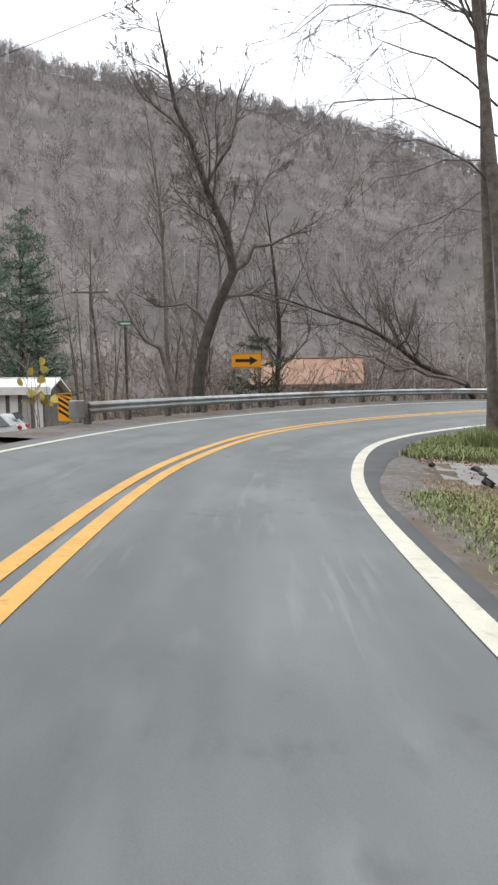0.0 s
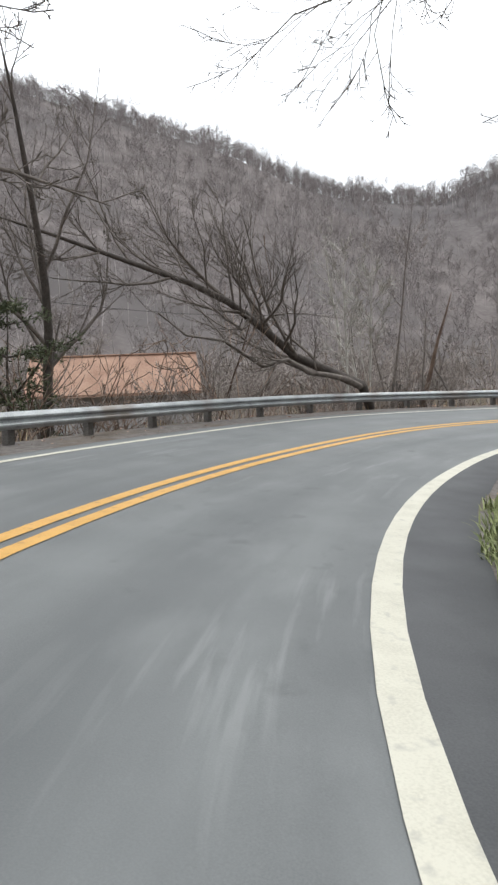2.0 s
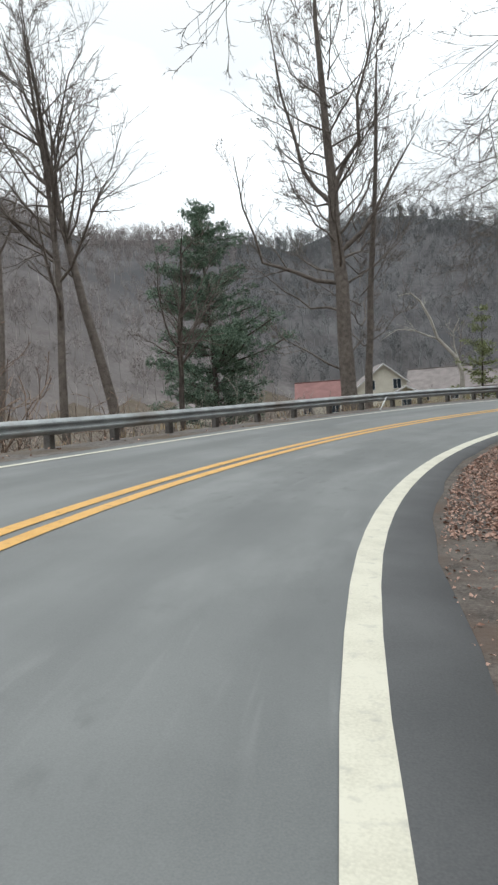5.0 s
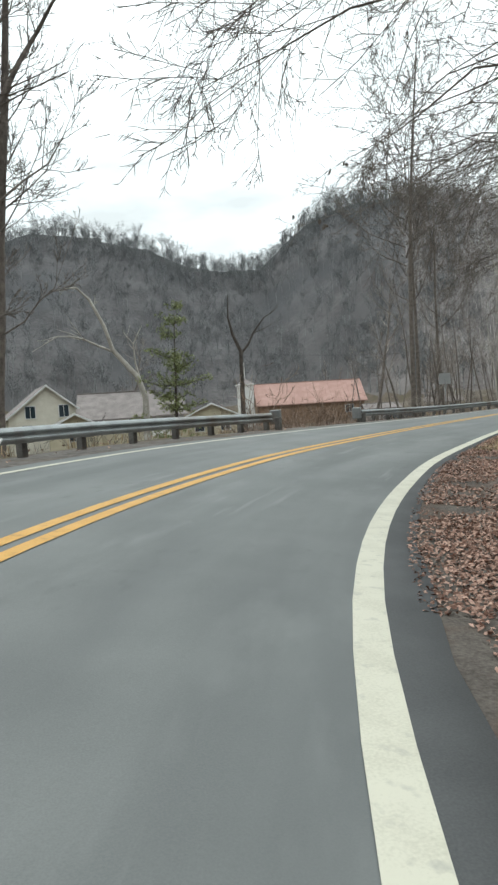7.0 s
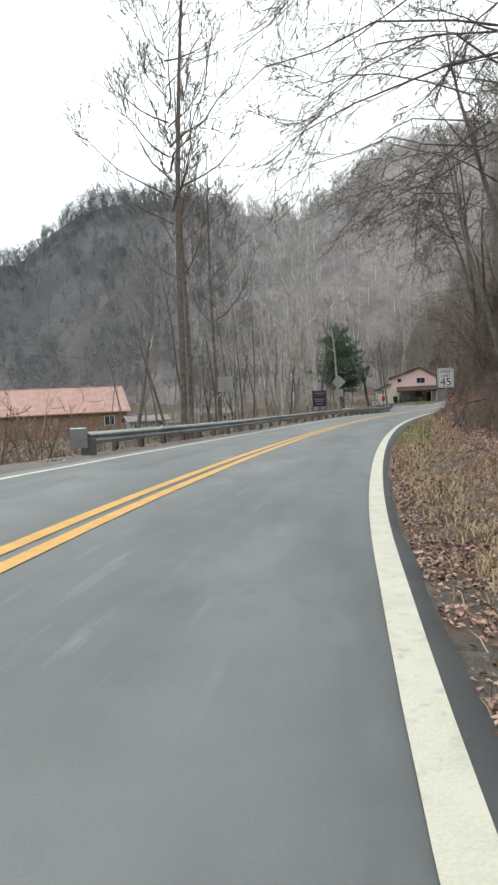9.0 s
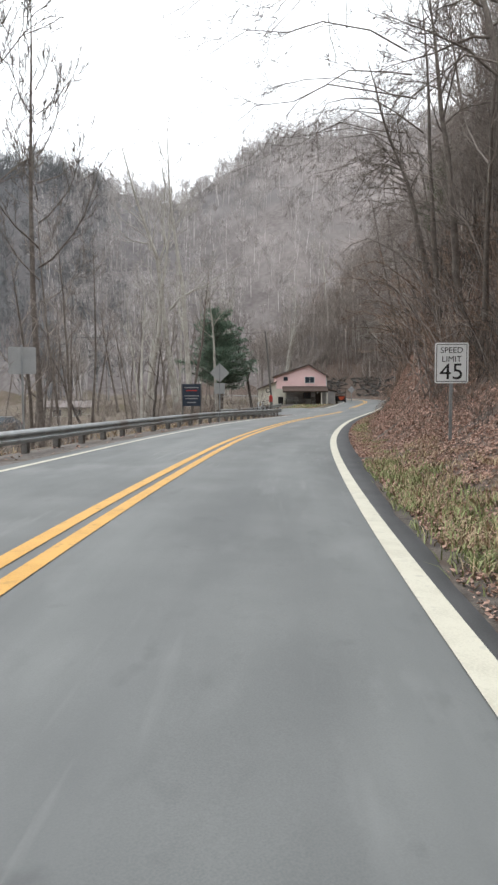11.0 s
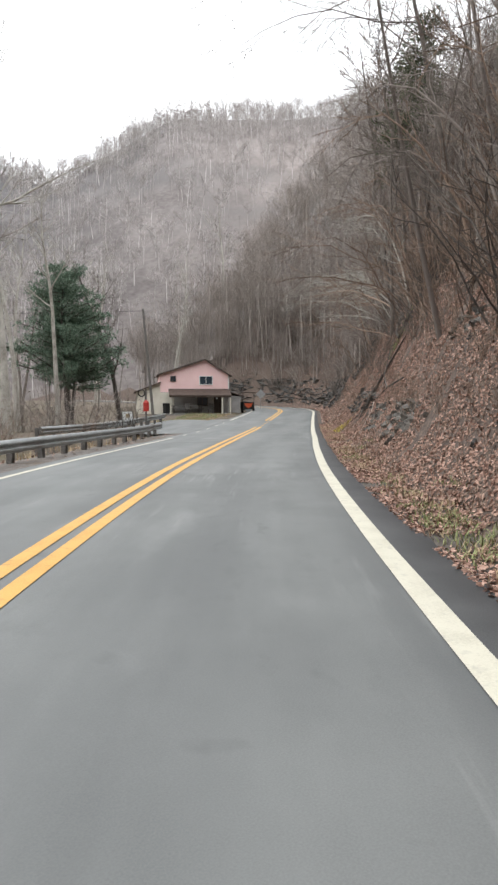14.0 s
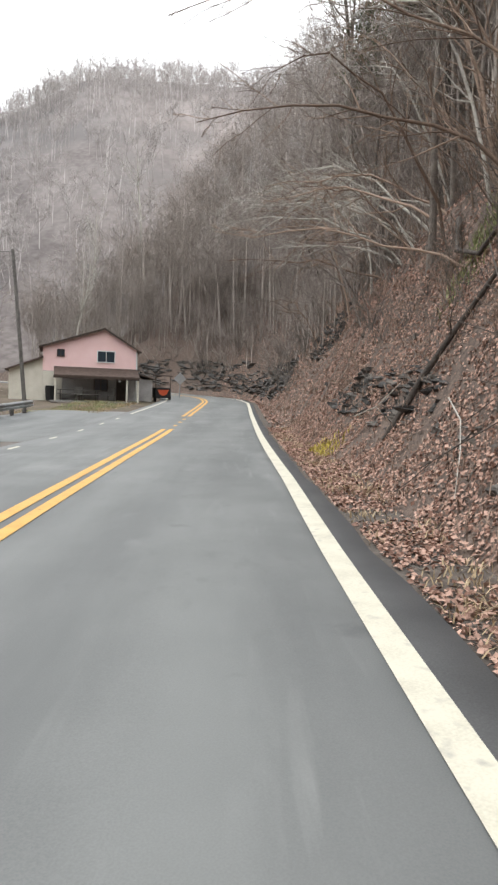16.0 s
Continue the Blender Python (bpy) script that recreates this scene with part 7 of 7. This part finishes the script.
def thicket(count, s0, s1, l0, l1, low, high, mat, label):
    """Brush too tangled to count, in one mesh."""
    s, lat = rg.uniform(s0, s1, count), rg.uniform(l0, l1, count)
    x = np.interp(s, RS, R_XY[:, 0]) + lat * np.interp(s, RS, R_LEFT[:, 0])
    y = np.interp(s, RS, R_XY[:, 1]) + lat * np.interp(s, RS, R_LEFT[:, 1])
    near = nearest(x, y)[1]
    z = sheet_z(x, y)
    av, af, base = [], [], 0
    for i in range(count):
        if l1 < 0 and near[i] > -4.9:
            continue
        v, f = THIN_MESH[i % 5]
        a, k, h = rg.uniform(0, 6.283), rg.uniform(low, high), rg.uniform(0.8, 1.2)
        c, d = math.cos(a) * k, math.sin(a) * k
        av.append(np.stack([v[:, 0] * c - v[:, 1] * d + x[i], v[:, 0] * d + v[:, 1] * c + y[i], v[:, 2] * k * h + z[i]], -1))
        af.append(f + base)
        base += len(v)
    return scatter_mesh("brush_thicket", np.concatenate(av), np.concatenate(af), mat, label, "brush")


thicket(50, 122, 180, -16, -8.5, 1.0, 1.9, BRUSH, "brown tangled thicket on the steep bank")
thicket(140, 176, 226, -20, -5.6, 0.9, 1.8, TWIG, "bare brush hanging over the rock at the far bend")
thicket(45, 99, 112, 5.8, 14, 0.9, 1.4, BRUSH, "tan dead brush in front of the long brick hall")
thicket(50, 46, 76, 6.5, 16, 1.2, 2.0, BRUSH, "reddish-brown thicket between the guardrail and the valley")
thicket(40, 60, 112, -12, -7.5, 0.7, 1.4, TWIG, "bare thicket on the inside of the curve")

thicket(60, 124, 152, -9.5, -6.0, 0.6, 1.1, BRUSH, "brown brush along the top of the leafy bank")
thicket(90, 128, 174, -7.0, -4.4, 0.2, 0.42, BRUSH, "dead sticks and low weeds among the fallen leaves")
thicket(40, 78, 100, 8.5, 30, 1.1, 1.9, TWIG, "bare brush between the guardrail and the village")
thicket(110, 103, 127, -8.5, -5.0, 0.28, 0.5, BARK, "low grey-brown brush round the speed limit sign")
thicket(70, 103, 127, -9.5, -5.4, 0.3, 0.55, BRUSH, "low brown brush round the speed limit sign")
thicket(90, 126, 170, -9.0, -5.6, 0.3, 0.6, BARK, "grey roots and sticks on the steep bank")
thicket(46, 107, 126, -9.8, -6.8, 0.7, 1.3, BARK, "dark leafless thicket beside the speed limit sign")
thicket(60, 148, 182, -11.0, -6.6, 0.7, 1.3, BRUSH, "brown brush hanging from the steep bank")
thicket(150, 180, 230, -16.0, -4.9, 0.7, 1.4, BARK, "grey brush hanging over the rock cliff")
thicket(70, 140, 182, 8.5, 26, 0.9, 1.6, TWIG, "bare brush on the valley side behind the guardrail")
thicket(60, 148, 182, -9.0, -5.6, 0.35, 0.75, BARK, "grey tangled brush between the rock ledges")

# yellow-leaved vine at the start of the rail
vine = empty("vine_shrub", stand(11.6, -36.45), "thin vine shrub with large yellow-green leaves", "shrub")
vw = Wood()
for i in range(7):
    vr = np.random.default_rng(400 + i)
    vw.limb(bend(vr, (vr.normal(0, 0.15), vr.normal(0, 0.15), -0.2), (vr.normal(0, 0.12), vr.normal(0, 0.12), 1), 2.1, 6, 0.1, 0.0), [0.014 - 0.0015 * k for k in range(7)], 4)
part("stem", vw.mesh("stem", BRUSH), BRUSH, vine)
for i in range(15):
    r_ = random.Random(500 + i)
    bm = plate([(0, -0.1), (0.09, -0.07), (0.12, 0.03), (0.0, 0.14), (-0.1, 0.05), (-0.09, -0.07)], 0.004)
    part("leaf", bm, YELLOW_LEAF, vine, at=pose(r_.gauss(0, 0.2), r_.gauss(0, 0.22), r_.uniform(0.5, 2.0), r_.uniform(-40, 40), r_.uniform(-40, 40), r_.uniform(0, 360)))


# ---------------------------------------------------------------- rock ledges on the bank
def rock_mesh(seed):
    r = np.random.default_rng(seed)
    bm = bmesh.new()
    bmesh.ops.create_cube(bm, size=1)
    bmesh.ops.subdivide_edges(bm, edges=bm.edges[:], cuts=2, use_grid_fill=True)
    for v in bm.verts:
        v.co += 0.22 * noise.noise_vector(v.co * 1.6 + Vector((seed, 0, 0))) + Vector(r.normal(0, 0.035, 3))
    me = bpy.data.meshes.new("rock_slab")
    bm.to_mesh(me)
    bm.free()
    me.materials.append(ROCK)
    return me


ROCKS = [rock_mesh(600 + i) for i in range(9)]


def bank_side(s, up):
    """Side distance at which the bank stands so high over the road."""
    lats = np.arange(-3.9, -14, -0.1)
    x = np.interp(s, RS, R_XY[:, 0]) + lats * np.interp(s, RS, R_LEFT[:, 0])
    y = np.interp(s, RS, R_XY[:, 1]) + lats * np.interp(s, RS, R_LEFT[:, 1])
    over = sheet_z(x, y) - level(s, lats) > up
    return float(lats[int(np.argmax(over))]) if over.any() else -14.0


def ledges(s0, s1, z0, z1, label, seed, thick=(0.1, 0.3), long=(0.35, 1.3), proud=0.35, mat=None):
    """A rock face breaking out of the bank: close courses of slabs that bulge and step back together, ragged at their rim."""
    r = random.Random(seed)
    ob = empty("rock_outcrop", Matrix.Identity(4), label, "rock", "rock outcrops")
    sm, sh, zm, zh = (s0 + s1) / 2, (s1 - s0) / 2, (z0 + z1) / 2, (z1 - z0) / 2
    up = z0
    while up < z1:
        th = r.uniform(*thick)
        s = s0 + r.uniform(0, long[1]) * 0.4
        while s < s1:
            ln = r.uniform(*long)
            mid = s + ln / 2
            swell = noise.noise(Vector((mid * 0.33, up * 0.5, seed * 3.1)))
            rim = abs((mid - sm) / sh) ** 3 + abs((up - zm) / zh) ** 3
            if swell + r.uniform(-0.2, 0.2) > -0.3 and rim < 0.8 + 0.7 * swell + r.uniform(-0.15, 0.15):
                deep = r.uniform(1.0, 1.5)
                side = bank_side(mid, up + th / 2) - deep / 2 + proud * (0.55 + 0.9 * swell + r.uniform(-0.25, 0.25))
                p = on_road(mid, side, up + th / 2)
                part("rock_slab", (ROCKS if mat is None else GREY_ROCKS)[r.randrange(9)], ROCK, ob, at=pose(p.x, p.y, p.z, r.uniform(-11, 11), r.uniform(-10, 6), heading(mid) + r.uniform(-20, 20)) @ Matrix.Diagonal((deep, ln * 1.08, th * r.uniform(1.0, 1.2), 1)))
            s += ln
        up += th * 0.94
    return ob


GREY_ROCKS = []
for me in ROCKS:
    grey = me.copy()
    grey.materials.clear()
    grey.materials.append(ROCK_GREY)
    GREY_ROCKS.append(grey)
ledges(145.6, 149.2, 0.4, 1.3, "pale weathered grey rock breaking out of the leafy bank", 9, (0.14, 0.36), (0.3, 0.8), 0.05, 1)
ledges(151.0, 154.8, 0.3, 1.2, "grey weathered rock breaking out among fallen leaves", 1, (0.1, 0.24), (0.2, 0.55), 0.0, 1)
ledges(144.5, 147.0, 2.6, 3.4, "grey rock high on the leafy bank", 5, (0.1, 0.24), (0.2, 0.5), 0.0, 1)
ledges(156.3, 165.8, 0.6, 1.8, "dark layered rock ledge on the steep bank", 2, (0.07, 0.2), (0.3, 0.9), 0.02)
ledges(174, 184, 2.8, 4.9, "dark wet layered rock ledges above the road", 3, (0.1, 0.28), (0.3, 1.0), 0.05)
ledges(188, 230, 0.2, 3.2, "dark layered rock cliff at the far bend", 4, (0.12, 0.34), (0.4, 1.6), 0.12)

# logs and bare branches lying on the bank
def log(pts, r, label, seed, twigs=(5, 3), mat=None):
    rngl = np.random.default_rng(seed)
    w = Wood()
    line = [np.array(p, float) for p in pts]
    rr = [r * (1 - 0.6 * i / (len(line) - 1)) for i in range(len(line))]
    w.limb(line, rr, 8)
    sprout(rngl, w, line, rr, 1, 3, (0,) + twigs, 0.3, 0.02)
    return tagged(new("fallen_branch", w.mesh("fallen_branch", mat or BARK_DARK)), label, "branch", "fallen branches")


def up_bank(s, lat, up):
    q = on_road(s, lat)
    return (q.x, q.y, ground_z(q.x, q.y) + up)


log([(65.5, 57.95, 0.62), (65.42, 57.3, 1.75), (65.3, 56.75, 2.55), (65.15, 56.2, 3.3), (65.0, 55.6, 4.1)], 0.068, "dark fallen log leaning down the leafy bank", 1, (2, 2))
log([up_bank(161.5, -6.7, 0.25), up_bank(160.2, -6.3, 0.3), up_bank(158.6, -6.2, 0.22), up_bank(157.2, -6.6, 0.4)], 0.07, "thick brown root across the steep bank", 6, (2, 2))
log([up_bank(156.0, -5.0, 0.15), up_bank(155.0, -4.85, 0.12), up_bank(154.2, -4.6, 0.14), up_bank(153.4, -4.3, 0.05)], 0.012, "thin pale bare branch on the leafy bank", 7, (1, 1), BARK_PALE)
log([up_bank(161.5, -4.7, 0.1), up_bank(159.8, -4.8, 0.35), up_bank(158.4, -4.9, 0.6)], 0.02, "pale dead stick leaning on the rock", 8, (1, 1), BARK_PALE)
log([up_bank(150, -5.2, 0.3), up_bank(152, -5.0, 0.5), up_bank(154.5, -5.2, 0.6), up_bank(157, -5.8, 0.9)], 0.028, "thin dead branch on the leafy bank", 2)
log([up_bank(112.5, -4.9, 0.15), up_bank(113.2, -5.4, 0.7), up_bank(114.2, -6.0, 0.6), up_bank(115, -6.4, 0.2)], 0.035, "arched dead branch among weeds", 3)
blades("dry_grass", clumps(22, 24, 67.9, 60.35, 0.9, 0.3, 35, 0.2), 0.13, YELLOW_LEAF, "yellow-green weeds at the foot of the bank")
blades("grass", clumps(22, 30, 67.1, 56.8, 0.6, 0.4, 35, 0.2), 0.2, GRASS, "green ferny weeds high on the bank", 0.9)
log([up_bank(140, -6.2, 0.4), up_bank(143, -6.4, 0.8), up_bank(146, -6.0, 0.6)], 0.05, "thin dead branch on the leafy bank", 4)

sr = random.Random(77)
for i in range(24):
    a, b, k = sr.uniform(138, 174), -4.7 - 3.2 * sr.random(), sr.uniform(0.08, 0.2)
    q = on_road(a, b)
    st_ = new("stone", (GREY_ROCKS, ROCKS)[i % 2][i % 9])
    st_.matrix_world = pose(q.x, q.y, ground_z(q.x, q.y) - 0.01, sr.uniform(-25, 25), sr.uniform(-25, 25), sr.uniform(0, 360)) @ Matrix.Diagonal((k * 1.5, k, k * 0.9, 1))
    tagged(st_, "weathered stone half buried in the leafy bank", "stone", "stones in the bank")

# stones by the drive mouth
for i, (x, y, k) in enumerate(((16.4, -28.6, 0.14), (19.2, -28.3, 0.12), (19.9, -28.6, 0.1), (21.0, -29.2, 0.16), (18.6, -28.9, 0.08))):
    st_ = new("stone", ROCKS[i])
    st_.matrix_world = pose(x, y, ground_z(x, y) + 0.1, 10 * i, 20, 47 * i) @ Matrix.Diagonal((k * 1.4, k, k * 0.6, 1))
    tagged(st_, "small dark stone lying by the road edge", "stone", "loose stones")
